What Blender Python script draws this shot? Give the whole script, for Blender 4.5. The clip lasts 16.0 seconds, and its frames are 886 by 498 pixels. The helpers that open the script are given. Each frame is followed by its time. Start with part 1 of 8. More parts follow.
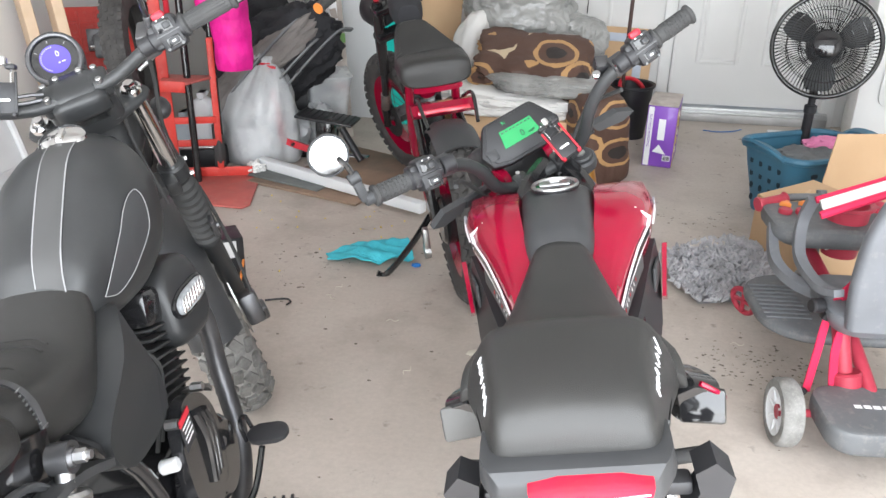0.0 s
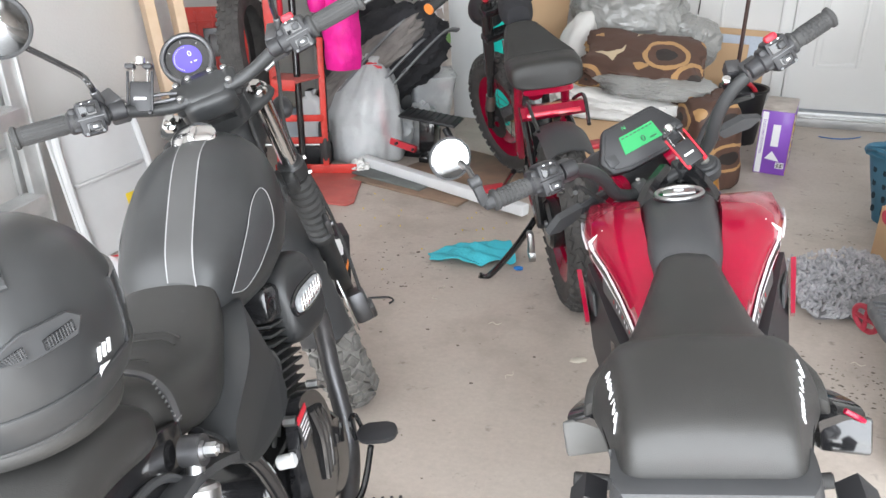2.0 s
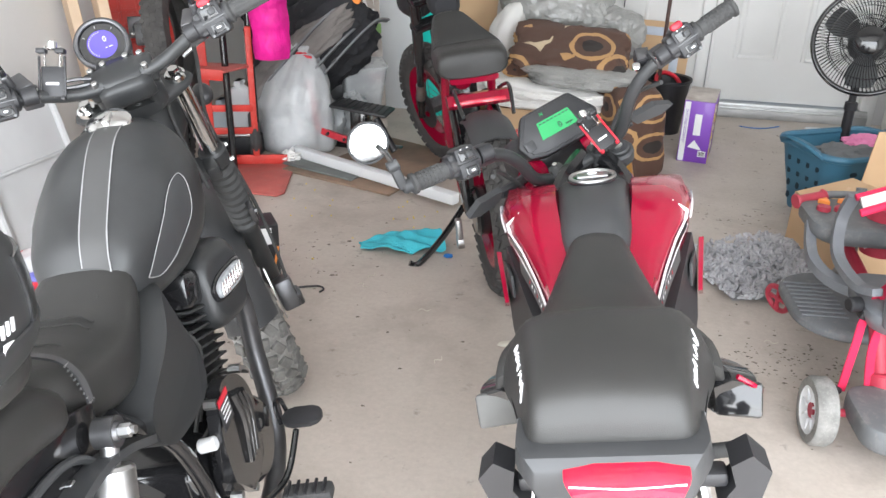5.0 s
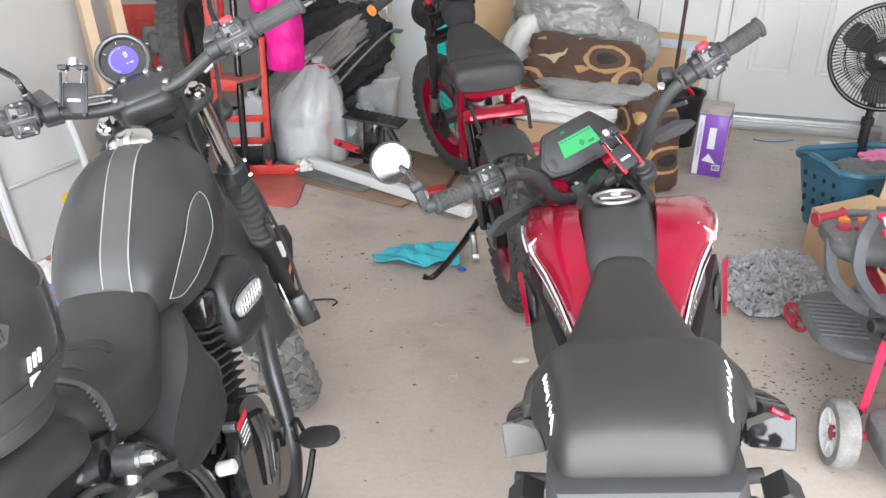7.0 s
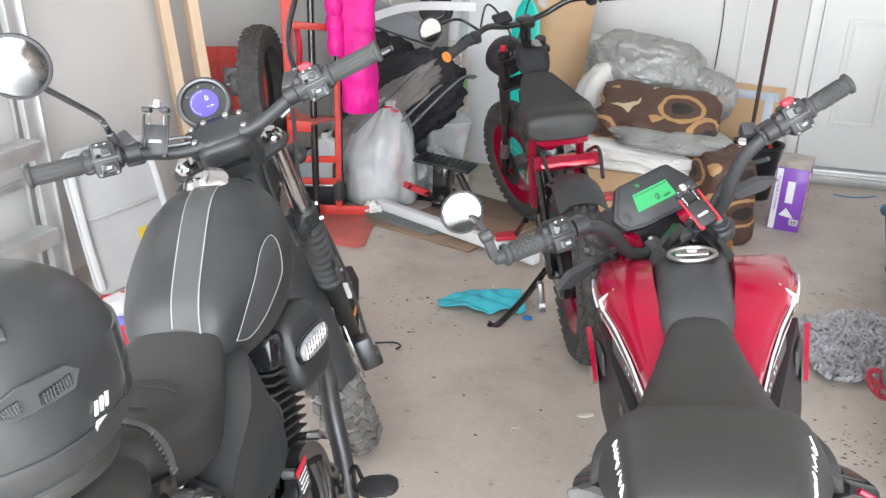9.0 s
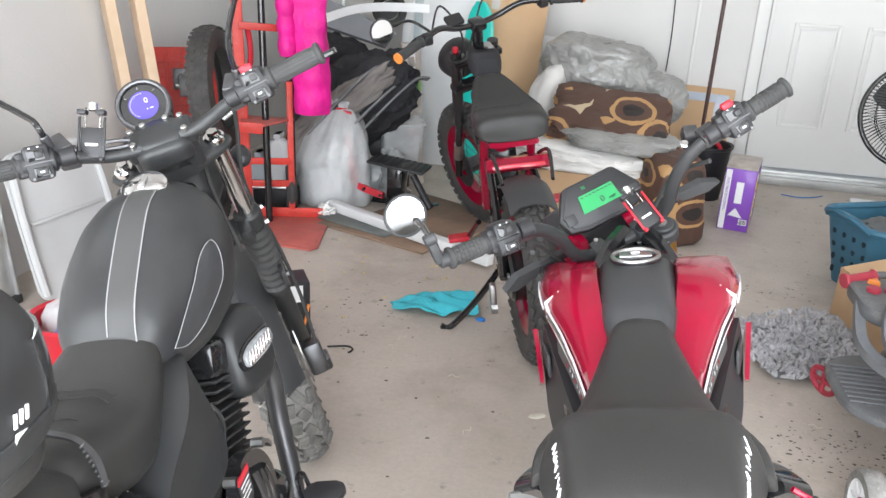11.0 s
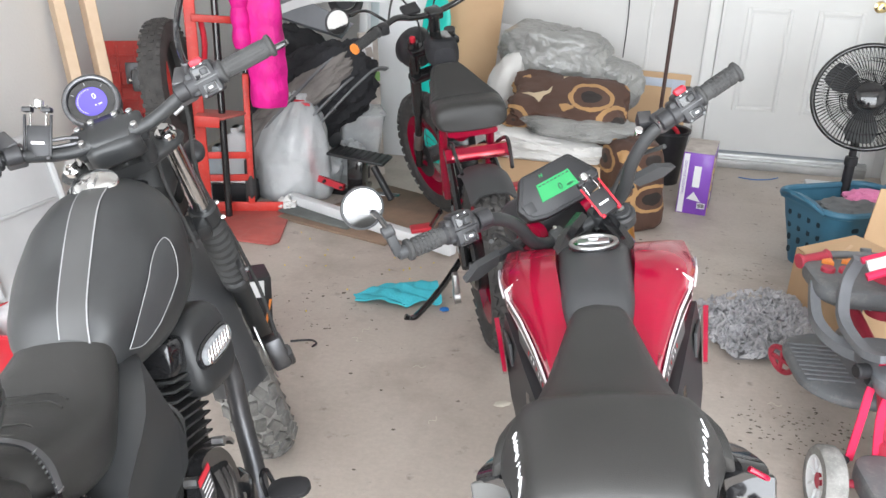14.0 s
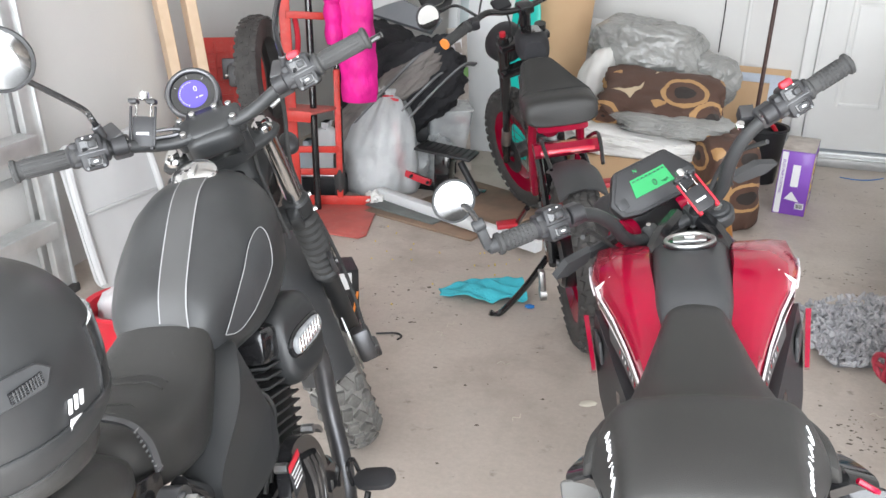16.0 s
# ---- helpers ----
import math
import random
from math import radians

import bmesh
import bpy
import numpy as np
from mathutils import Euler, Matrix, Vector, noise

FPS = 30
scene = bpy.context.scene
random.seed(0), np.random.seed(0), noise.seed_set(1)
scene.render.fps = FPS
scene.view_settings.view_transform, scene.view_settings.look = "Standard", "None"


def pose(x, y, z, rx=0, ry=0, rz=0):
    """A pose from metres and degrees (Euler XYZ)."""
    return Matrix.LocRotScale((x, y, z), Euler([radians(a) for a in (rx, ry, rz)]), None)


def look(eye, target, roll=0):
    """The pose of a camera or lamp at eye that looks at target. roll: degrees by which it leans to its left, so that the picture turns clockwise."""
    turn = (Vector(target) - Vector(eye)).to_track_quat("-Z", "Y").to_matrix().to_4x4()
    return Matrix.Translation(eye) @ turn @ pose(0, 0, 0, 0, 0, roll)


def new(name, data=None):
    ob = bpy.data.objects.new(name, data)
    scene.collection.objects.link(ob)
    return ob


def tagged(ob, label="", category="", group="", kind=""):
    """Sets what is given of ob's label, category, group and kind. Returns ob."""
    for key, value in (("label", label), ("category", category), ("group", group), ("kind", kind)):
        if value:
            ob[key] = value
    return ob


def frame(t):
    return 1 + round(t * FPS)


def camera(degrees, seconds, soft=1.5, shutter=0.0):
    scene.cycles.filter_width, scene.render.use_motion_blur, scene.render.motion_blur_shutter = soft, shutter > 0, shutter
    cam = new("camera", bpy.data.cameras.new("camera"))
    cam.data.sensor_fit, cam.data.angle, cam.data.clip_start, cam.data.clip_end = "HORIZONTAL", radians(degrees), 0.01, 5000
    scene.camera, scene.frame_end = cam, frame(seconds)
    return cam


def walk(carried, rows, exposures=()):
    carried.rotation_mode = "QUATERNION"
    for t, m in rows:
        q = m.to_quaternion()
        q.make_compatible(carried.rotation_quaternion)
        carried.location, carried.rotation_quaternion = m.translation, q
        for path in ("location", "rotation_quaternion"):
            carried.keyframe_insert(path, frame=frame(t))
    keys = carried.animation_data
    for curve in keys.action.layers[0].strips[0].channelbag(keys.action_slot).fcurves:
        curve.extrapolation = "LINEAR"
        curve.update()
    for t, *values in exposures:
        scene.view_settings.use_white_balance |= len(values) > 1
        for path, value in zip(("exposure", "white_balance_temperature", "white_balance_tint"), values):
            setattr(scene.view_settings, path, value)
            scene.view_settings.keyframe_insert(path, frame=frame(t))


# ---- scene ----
from mathutils.bvhtree import BVHTree

cam = camera(56.6, 16.0)
PATH = [
    (0, (0.101, 0.192, 1.372), (0.012, 2.01, 0.544), 1.3),
    (0.5, (0.09, 0.197, 1.374), (-0.012, 2.012, 0.542), 1.2),
    (1, (0.074, 0.203, 1.371), (-0.081, 2.012, 0.534), 1.0),
    (1.5, (0.059, 0.203, 1.373), (-0.152, 2.009, 0.54), 0.8),
    (2, (0.045, 0.207, 1.373), (-0.257, 2.0, 0.541), 0.4),
    (2.5, (0.034, 0.207, 1.374), (-0.351, 1.986, 0.546), 0.2),
    (3, (0.03, 0.204, 1.377), (-0.391, 1.977, 0.553), 0.2),
    (3.5, (0.047, 0.202, 1.374), (-0.333, 1.987, 0.555), 0.4),
    (4, (0.069, 0.191, 1.371), (-0.218, 1.988, 0.541), 0.8),
    (4.5, (0.084, 0.181, 1.37), (-0.111, 1.985, 0.528), 1.3),
    (4.7, (0.089, 0.178, 1.368), (-0.074, 1.983, 0.523), 1.4),
    (6.8, (0.057, 0.202, 1.383), (-0.091, 2.009, 0.54), 1.9),
    (7, (0.055, 0.203, 1.384), (-0.118, 2.014, 0.553), 1.9),
    (7.5, (0.049, 0.206, 1.386), (-0.188, 2.02, 0.577), 2.0),
    (8, (0.043, 0.215, 1.387), (-0.268, 2.029, 0.604), 1.9),
    (8.2, (0.041, 0.218, 1.39), (-0.294, 2.034, 0.621), 2.0),
    (10.3, (0.06, 0.237, 1.389), (-0.266, 2.069, 0.655), 2.5),
    (10.5, (0.064, 0.237, 1.392), (-0.243, 2.072, 0.659), 2.6),
    (11, (0.07, 0.242, 1.392), (-0.172, 2.085, 0.655), 2.8),
    (11.5, (0.078, 0.239, 1.391), (-0.096, 2.089, 0.652), 3.0),
    (12, (0.087, 0.238, 1.39), (-0.029, 2.087, 0.638), 3.2),
    (12.5, (0.095, 0.235, 1.387), (0.004, 2.079, 0.617), 3.1),
    (13, (0.089, 0.237, 1.392), (-0.008, 2.08, 0.621), 2.9),
    (13.5, (0.084, 0.243, 1.39), (-0.037, 2.086, 0.625), 2.6),
    (14, (0.081, 0.249, 1.393), (-0.075, 2.094, 0.636), 2.3),
    (14.5, (0.073, 0.253, 1.39), (-0.136, 2.096, 0.64), 2.1),
    (15, (0.064, 0.26, 1.387), (-0.212, 2.091, 0.632), 1.7),
    (15.5, (0.062, 0.259, 1.383), (-0.261, 2.08, 0.622), 1.4),
    (16, (0.066, 0.255, 1.383), (-0.287, 2.068, 0.614), 1.1),
]
walk(cam, [(t, look(eye, target, roll)) for t, eye, target, roll in PATH])

# ---------------------------------------------------------------- world and light
ROOM = pose(0, 0, 0, 0, 0, -5)          # the garage stands turned by five degrees
world = bpy.data.worlds.new("sky")
world.use_nodes = True
scene.world = world
wn = world.node_tree
sky = wn.nodes.new("ShaderNodeTexSky")
sky.sky_type, sky.sun_disc = "NISHITA", False
sky.sun_elevation, sky.sun_rotation = radians(62), radians(165)
wn.links.new(sky.outputs[0], wn.nodes["Background"].inputs[0])
wn.nodes["Background"].inputs[1].default_value = 0.15
sun = new("sun", bpy.data.lights.new("sun", "SUN"))
sun.data.energy, sun.data.angle, sun.data.color = 4.5, radians(0.6), (1.0, 0.95, 0.88)
sun.matrix_world = look((-2.0, -6.0, 12.0), (0, 0, 0))
door_light = new("garage_opening_skylight", bpy.data.lights.new("garage_opening_skylight", "AREA"))
door_light.data.shape, door_light.data.size, door_light.data.size_y = "RECTANGLE", 4.6, 2.1
door_light.data.energy, door_light.data.color = 325, (0.93, 0.965, 1.0)
door_light.matrix_world = ROOM @ look((0.3, -0.33, 1.14), (0.3, 4, 0.2))


# ---------------------------------------------------------------- materials
def mat(name, color, rough=0.5, metal=0.0, var=0.15, scale=6.0, bump=0.0, bscale=120.0, color2=None, spec=0.5,
        coat=0.0, wear=0.0, wear_color=(0.4, 0.38, 0.35), emit=0.0, alpha=1.0, trans=0.0, ior=1.45, rvar=0.1):
    m = bpy.data.materials.new(name)
    m.use_nodes = True
    n, l = m.node_tree.nodes, m.node_tree.links
    b = n["Principled BSDF"]
    tc = n.new("ShaderNodeTexCoord")
    big = n.new("ShaderNodeTexNoise")
    big.inputs["Scale"].default_value, big.inputs["Detail"].default_value = scale, 6
    l.new(tc.outputs["Object"], big.inputs["Vector"])
    ramp = n.new("ShaderNodeValToRGB")
    c2 = color2 or tuple(min(1, c * (1 + var)) for c in color)
    c1 = color if color2 else tuple(c * (1 - var) for c in color)
    ramp.color_ramp.elements[0].position, ramp.color_ramp.elements[1].position = 0.3, 0.7
    ramp.color_ramp.elements[0].color, ramp.color_ramp.elements[1].color = (*c1, 1), (*c2, 1)
    l.new(big.outputs["Fac"], ramp.inputs[0])
    out = ramp.outputs[0]
    if wear:
        w = n.new("ShaderNodeTexNoise")
        w.inputs["Scale"].default_value, w.inputs["Detail"].default_value, w.inputs["Roughness"].default_value = scale * 5, 8, 0.75
        l.new(tc.outputs["Object"], w.inputs["Vector"])
        wr = n.new("ShaderNodeValToRGB")
        wr.color_ramp.elements[0].position, wr.color_ramp.elements[1].position = 0.62 - 0.2 * wear, 0.85 - 0.2 * wear
        wr.color_ramp.elements[1].color = (wear, wear, wear, 1)
        l.new(w.outputs["Fac"], wr.inputs[0])
        mix = n.new("ShaderNodeMix")
        mix.data_type = "RGBA"
        l.new(wr.outputs[0], mix.inputs[0])
        l.new(out, mix.inputs[6])
        mix.inputs[7].default_value = (*wear_color, 1)
        out = mix.outputs[2]
    l.new(out, b.inputs["Base Color"])
    mr = n.new("ShaderNodeMapRange")
    mr.inputs["To Min"].default_value, mr.inputs["To Max"].default_value = max(0.02, rough - rvar), min(1, rough + rvar)
    l.new(big.outputs["Fac"], mr.inputs[0])
    l.new(mr.outputs[0], b.inputs["Roughness"])
    b.inputs["Metallic"].default_value = metal
    b.inputs["Specular IOR Level"].default_value = spec
    b.inputs["Coat Weight"].default_value = coat
    b.inputs["Coat Roughness"].default_value = 0.06
    b.inputs["Transmission Weight"].default_value = trans
    b.inputs["IOR"].default_value = ior
    b.inputs["Alpha"].default_value = alpha
    if emit:
        l.new(out, b.inputs["Emission Color"])
        b.inputs["Emission Strength"].default_value = emit
    if bump:
        fine = n.new("ShaderNodeTexNoise")
        fine.inputs["Scale"].default_value, fine.inputs["Detail"].default_value = bscale, 4
        l.new(tc.outputs["Object"], fine.inputs["Vector"])
        bp = n.new("ShaderNodeBump")
        bp.inputs["Strength"].default_value, bp.inputs["Distance"].default_value = bump, 0.01
        l.new(fine.outputs["Fac"], bp.inputs["Height"])
        l.new(bp.outputs[0], b.inputs["Normal"])
    return m


M_BLACK_PAINT = mat("matte_black_paint", (0.026, 0.027, 0.028), 0.42, var=0.2, scale=9, wear=0.15, wear_color=(0.05, 0.05, 0.05), bump=0.02, bscale=500)
M_BLACK_PLASTIC = mat("black_plastic", (0.02, 0.02, 0.022), 0.45, var=0.2, bump=0.05, bscale=700)
M_BLACK_GLOSS = mat("gloss_black", (0.012, 0.012, 0.013), 0.14, coat=0.5)
M_GREY_PLASTIC = mat("dark_grey_plastic", (0.038, 0.039, 0.041), 0.5, var=0.15, bump=0.05, bscale=600)
M_RUBBER = mat("rubber", (0.04, 0.04, 0.04), 0.75, var=0.25, scale=14, bump=0.15, bscale=250)
M_TYRE = mat("tyre_rubber", (0.055, 0.052, 0.05), 0.85, var=0.3, scale=20, bump=0.2, bscale=150, wear=0.35, wear_color=(0.2, 0.18, 0.16))
M_TYRE_DUST = mat("dusty_tyre_rubber", (0.22, 0.215, 0.205), 0.9, var=0.3, scale=25, wear=0.6, wear_color=(0.40, 0.38, 0.36))
M_TREAD_DUST = mat("dusty_tread_blocks", (0.13, 0.127, 0.12), 0.9, var=0.35, scale=30, wear=0.5, wear_color=(0.30, 0.29, 0.27))
M_VINYL = mat("black_vinyl", (0.024, 0.0235, 0.0225), 0.46, var=0.2, scale=5, bump=0.16, bscale=700, wear=0.1, wear_color=(0.05, 0.05, 0.048))
M_CHROME = mat("chrome", (0.75, 0.75, 0.75), 0.12, metal=1, var=0.05)
M_STEEL = mat("brushed_steel", (0.48, 0.48, 0.48), 0.35, metal=1, var=0.15, scale=30)
M_DARK_STEEL = mat("dark_steel", (0.12, 0.12, 0.125), 0.4, metal=0.8, var=0.2, scale=20)
M_ALU = mat("aluminium", (0.62, 0.63, 0.63), 0.45, metal=0.75, var=0.12, scale=12, wear=0.25, wear_color=(0.7, 0.68, 0.62))
M_SATIN = mat("satin_grey_metal", (0.09, 0.088, 0.084), 0.6, metal=0.0, var=0.15, scale=14)
M_GOLD = mat("gold_anodised", (0.75, 0.42, 0.10), 0.28, metal=1)
M_RED_PAINT = mat("red_gloss_paint", (0.25, 0.002, 0.022), 0.13, var=0.08, coat=0.0, rvar=0.04)
M_RED_LENS = mat("red_lens", (0.5, 0.008, 0.035), 0.18, coat=0.8, var=0.25, scale=18)
M_RED_PLASTIC = mat("red_plastic", (0.48, 0.015, 0.03), 0.4, var=0.15)
M_RED_FADED = mat("scuffed_red_paint", (0.50, 0.035, 0.025), 0.5, var=0.2, scale=8, wear=0.45, wear_color=(0.45, 0.22, 0.17))
M_RED_WORN = mat("worn_pinkish_red_paint", (0.42, 0.10, 0.085), 0.55, var=0.2, scale=7, wear=0.5, wear_color=(0.38, 0.24, 0.2))
M_LINE = mat("pale_grey_pinstripe", (0.24, 0.24, 0.245), 0.45, var=0.05)
M_WHITE_DECAL = mat("white_decal", (0.75, 0.75, 0.76), 0.4, var=0.04)
M_GREY_DECAL = mat("grey_decal", (0.055, 0.055, 0.055), 0.5, var=0.1)
M_LED = mat("led_lens", (0.24, 0.25, 0.26), 0.15, var=0.3, scale=60, coat=0.5)
M_CONCRETE_SKIRT = mat("threshold_metal", (0.45, 0.45, 0.45), 0.5, metal=0.6, wear=0.4, scale=10)
M_WALL = mat("white_wall_paint", (0.67, 0.665, 0.655), 0.85, var=0.04, scale=2, bump=0.12, bscale=90, wear=0.06, wear_color=(0.5, 0.48, 0.45))
M_DOOR = mat("white_door_paint", (0.72, 0.72, 0.71), 0.5, var=0.03, wear=0.08, scale=3, wear_color=(0.5, 0.47, 0.43))
M_CEIL = mat("ceiling_paint", (0.78, 0.78, 0.77), 0.9, var=0.03, scale=2)
M_WOOD = mat("pine_stud", (0.55, 0.40, 0.27), 0.7, color2=(0.64, 0.49, 0.36), scale=9, bump=0.1, bscale=60)
M_CARD = mat("cardboard", (0.50, 0.33, 0.19), 0.85, color2=(0.56, 0.38, 0.23), scale=4, bump=0.06, bscale=120, wear=0.12, wear_color=(0.35, 0.22, 0.13))
M_CARD_BARE = mat("kraft_cardboard_edge", (0.60, 0.42, 0.27), 0.9, var=0.1, scale=30)
M_WHITE_PLASTIC = mat("white_plastic", (0.72, 0.73, 0.74), 0.4, var=0.06, scale=5, wear=0.12, wear_color=(0.55, 0.54, 0.5))
M_PALE_PLASTIC = mat("pale_grey_plastic", (0.50, 0.505, 0.51), 0.45, var=0.06, scale=5, wear=0.12, wear_color=(0.42, 0.41, 0.38))
M_CLEAR_BAG = mat("translucent_polythene", (0.66, 0.68, 0.69), 0.28, var=0.12, scale=7, bump=0.55, bscale=22, alpha=0.58)
M_GREY_BAG = mat("grey_foil_bag", (0.27, 0.27, 0.26), 0.3, var=0.15, scale=6, bump=0.8, bscale=34, coat=0.4)
M_WHITE_FABRIC = mat("white_fabric", (0.70, 0.69, 0.67), 0.8, var=0.06, bump=0.25, bscale=20)
M_BLACK_FABRIC = mat("black_fabric", (0.022, 0.022, 0.025), 0.9, var=0.3, bump=0.3, bscale=40)
M_GREY_FABRIC = mat("grey_fabric", (0.16, 0.165, 0.17), 0.9, var=0.2, bump=0.3, bscale=200)
M_TAUPE_FABRIC = mat("taupe_fabric", (0.17, 0.155, 0.145), 0.85, var=0.2, bump=0.3, bscale=100)
M_MESH_FABRIC = mat("grey_mesh_fabric", (0.26, 0.27, 0.29), 0.85, var=0.1, bump=0.3, bscale=500)
M_PINK = mat("pink_nylon", (0.60, 0.008, 0.22), 0.62, var=0.25, scale=9, bump=0.9, bscale=22)
M_TEAL = mat("teal_plastic", (0.01, 0.52, 0.44), 0.35, var=0.1)
M_PURPLE = mat("purple_print", (0.20, 0.06, 0.42), 0.4, var=0.12, coat=0.3)
M_YELLOW = mat("yellow_print", (0.78, 0.58, 0.04), 0.5)
M_BLUE_BASKET = mat("blue_plastic", (0.045, 0.15, 0.23), 0.45, var=0.1, wear=0.15, scale=5, wear_color=(0.15, 0.24, 0.3))
M_BLUE_SCRAP = mat("blue_scrap", (0.02, 0.17, 0.5), 0.5)
M_CLOTH = mat("turquoise_cloth", (0.06, 0.46, 0.55), 0.9, var=0.12, scale=12, bump=0.4, bscale=120)
M_SHAG = mat("grey_shag", (0.40, 0.395, 0.41), 0.9, var=0.25, scale=18)
M_TRIKE_GREY = mat("grey_toy_plastic", (0.15, 0.157, 0.17), 0.5, var=0.12, wear=0.35, scale=7, wear_color=(0.32, 0.30, 0.28))
M_TRIKE_DARK = mat("dark_grey_toy_plastic", (0.13, 0.135, 0.14), 0.6, var=0.2, wear=0.55, scale=6, wear_color=(0.30, 0.28, 0.26))
M_TRIKE_RED = mat("red_toy_plastic", (0.38, 0.035, 0.06), 0.45, var=0.12, wear=0.2, scale=8, wear_color=(0.6, 0.25, 0.25))
M_STRAP = mat("pink_red_webbing", (0.62, 0.018, 0.075), 0.7, var=0.1, bump=0.3, bscale=400)
M_ORANGE = mat("orange_plastic", (0.75, 0.24, 0.05), 0.4)
M_BRASS = mat("brass", (0.75, 0.58, 0.28), 0.22, metal=1)
M_LCD_GREEN = mat("green_lcd", (0.02, 0.27, 0.085), 0.25, var=0.05, emit=0.03)
M_LCD_BLUE = mat("violet_lcd", (0.08, 0.06, 0.32), 0.2, var=0.1, emit=0.2)
M_LCD_INK = mat("lcd_ink", (0.01, 0.05, 0.03), 0.3)
M_LCD_LIGHT = mat("lcd_digits", (0.5, 0.5, 0.85), 0.3, emit=0.25)
M_MIRROR = mat("mirror_glass", (0.9, 0.9, 0.9), 0.03, metal=1, var=0.01, rvar=0.0)
M_DIRT = mat("dirt_flakes", (0.13, 0.11, 0.092), 0.95, var=0.4, scale=40)
M_PAPER = mat("paper_scraps", (0.6, 0.56, 0.48), 0.9, var=0.2)
M_DARK_BOARD = mat("stained_dark_board", (0.16, 0.12, 0.09), 0.75, color2=(0.30, 0.20, 0.14), scale=5, wear=0.4, wear_color=(0.35, 0.28, 0.2))
M_GREY_BOARD = mat("grey_green_slate", (0.13, 0.14, 0.135), 0.7, var=0.25, scale=8, wear=0.3)
M_ASPHALT = mat("driveway_concrete", (0.42, 0.40, 0.37), 0.9, var=0.15, scale=3)
M_SHADOW_CARD = mat("brown_wrap_print", (0.33, 0.28, 0.25), 0.5, color2=(0.55, 0.50, 0.46), scale=14)


def concrete_floor():
    m = bpy.data.materials.new("stained_concrete")
    m.use_nodes = True
    n, l = m.node_tree.nodes, m.node_tree.links
    b = n["Principled BSDF"]
    tc = n.new("ShaderNodeTexCoord")

    def noise_ramp(scale, detail, rough, lo, hi, a, c):
        t = n.new("ShaderNodeTexNoise")
        t.inputs["Scale"].default_value, t.inputs["Detail"].default_value, t.inputs["Roughness"].default_value = scale, detail, rough
        l.new(tc.outputs["Object"], t.inputs["Vector"])
        r = n.new("ShaderNodeValToRGB")
        r.color_ramp.elements[0].position, r.color_ramp.elements[1].position = lo, hi
        r.color_ramp.elements[0].color, r.color_ramp.elements[1].color = (*a, 1), (*c, 1)
        l.new(t.outputs["Fac"], r.inputs[0])
        return t, r

    def mixed(fac, a, c):
        x = n.new("ShaderNodeMix")
        x.data_type = "RGBA"
        l.new(fac, x.inputs[0])
        l.new(a, x.inputs[6])
        if isinstance(c, tuple):
            x.inputs[7].default_value = (*c, 1)
        else:
            l.new(c, x.inputs[7])
        return x.outputs[2]

    _, base = noise_ramp(1.3, 6, 0.6, 0.3, 0.72, (0.42, 0.365, 0.318), (0.56, 0.50, 0.448))
    _, grain = noise_ramp(60, 5, 0.7, 0.35, 0.7, (0.93, 0.93, 0.93), (1.05, 1.05, 1.05))
    mul = n.new("ShaderNodeMix")
    mul.data_type, mul.blend_type = "RGBA", "MULTIPLY"
    mul.inputs[0].default_value = 1
    l.new(base.outputs[0], mul.inputs[6])
    l.new(grain.outputs[0], mul.inputs[7])
    _, stain = noise_ramp(3.0, 8, 0.66, 0.50, 0.72, (0, 0, 0), (0.75, 0.75, 0.75))
    c = mixed(stain.outputs[0], mul.outputs[2], (0.33, 0.28, 0.24))
    _, spots = noise_ramp(17, 4, 0.6, 0.64, 0.74, (0, 0, 0), (0.55, 0.55, 0.55))
    c = mixed(spots.outputs[0], c, (0.16, 0.13, 0.11))
    l.new(c, b.inputs["Base Color"])
    _, ro = noise_ramp(2.2, 5, 0.6, 0.3, 0.7, (0.42, 0.42, 0.42), (0.7, 0.7, 0.7))
    l.new(ro.outputs[0], b.inputs["Roughness"])
    t, _ = noise_ramp(140, 4, 0.6, 0, 1, (0, 0, 0), (1, 1, 1))
    bp = n.new("ShaderNodeBump")
    bp.inputs["Strength"].default_value, bp.inputs["Distance"].default_value = 0.12, 0.004
    l.new(t.outputs["Fac"], bp.inputs["Height"])
    l.new(bp.outputs[0], b.inputs["Normal"])
    return m


M_CONCRETE = concrete_floor()


# ---------------------------------------------------------------- mesh helpers
def finish(bm, sharp=38):
    bmesh.ops.recalc_face_normals(bm, faces=bm.faces)
    for f in bm.faces:
        f.smooth = True
    for e in bm.edges:
        e.smooth = not (len(e.link_faces) == 2 and e.calc_face_angle(0) > radians(sharp))


def part(name, bm, material, parent=None, label="", m=None, sharp=38):
    """One mesh object under a thing or a part."""
    finish(bm, sharp)
    me = bpy.data.meshes.new(name)
    bm.to_mesh(me)
    bm.free()
    me.materials.append(material)
    ob = new(name, me)
    if isinstance(parent, tuple):       # a thing and a frame within it
        parent, base = parent
        m = base @ m if m is not None else base
    if m is not None:
        ob.matrix_basis = m
    if parent is not None:
        ob.parent = parent
    return tagged(ob, label) if label else ob


def thing(name, m, label, category, group="", kind=""):
    ob = new(name)
    ob.empty_display_size = 0.1
    ob.matrix_basis = m
    return tagged(ob, label, category, group, kind)


def solid(name, bm, material, m, label, category, group="", kind=""):
    """A thing of one mesh."""
    return tagged(part(name, bm, material, None, "", m), label, category, group, kind)


def again(ob, name, parent, m):
    """Another part on the same mesh."""
    o = new(name, ob.data)
    o.parent, o.matrix_basis = parent, m
    return o


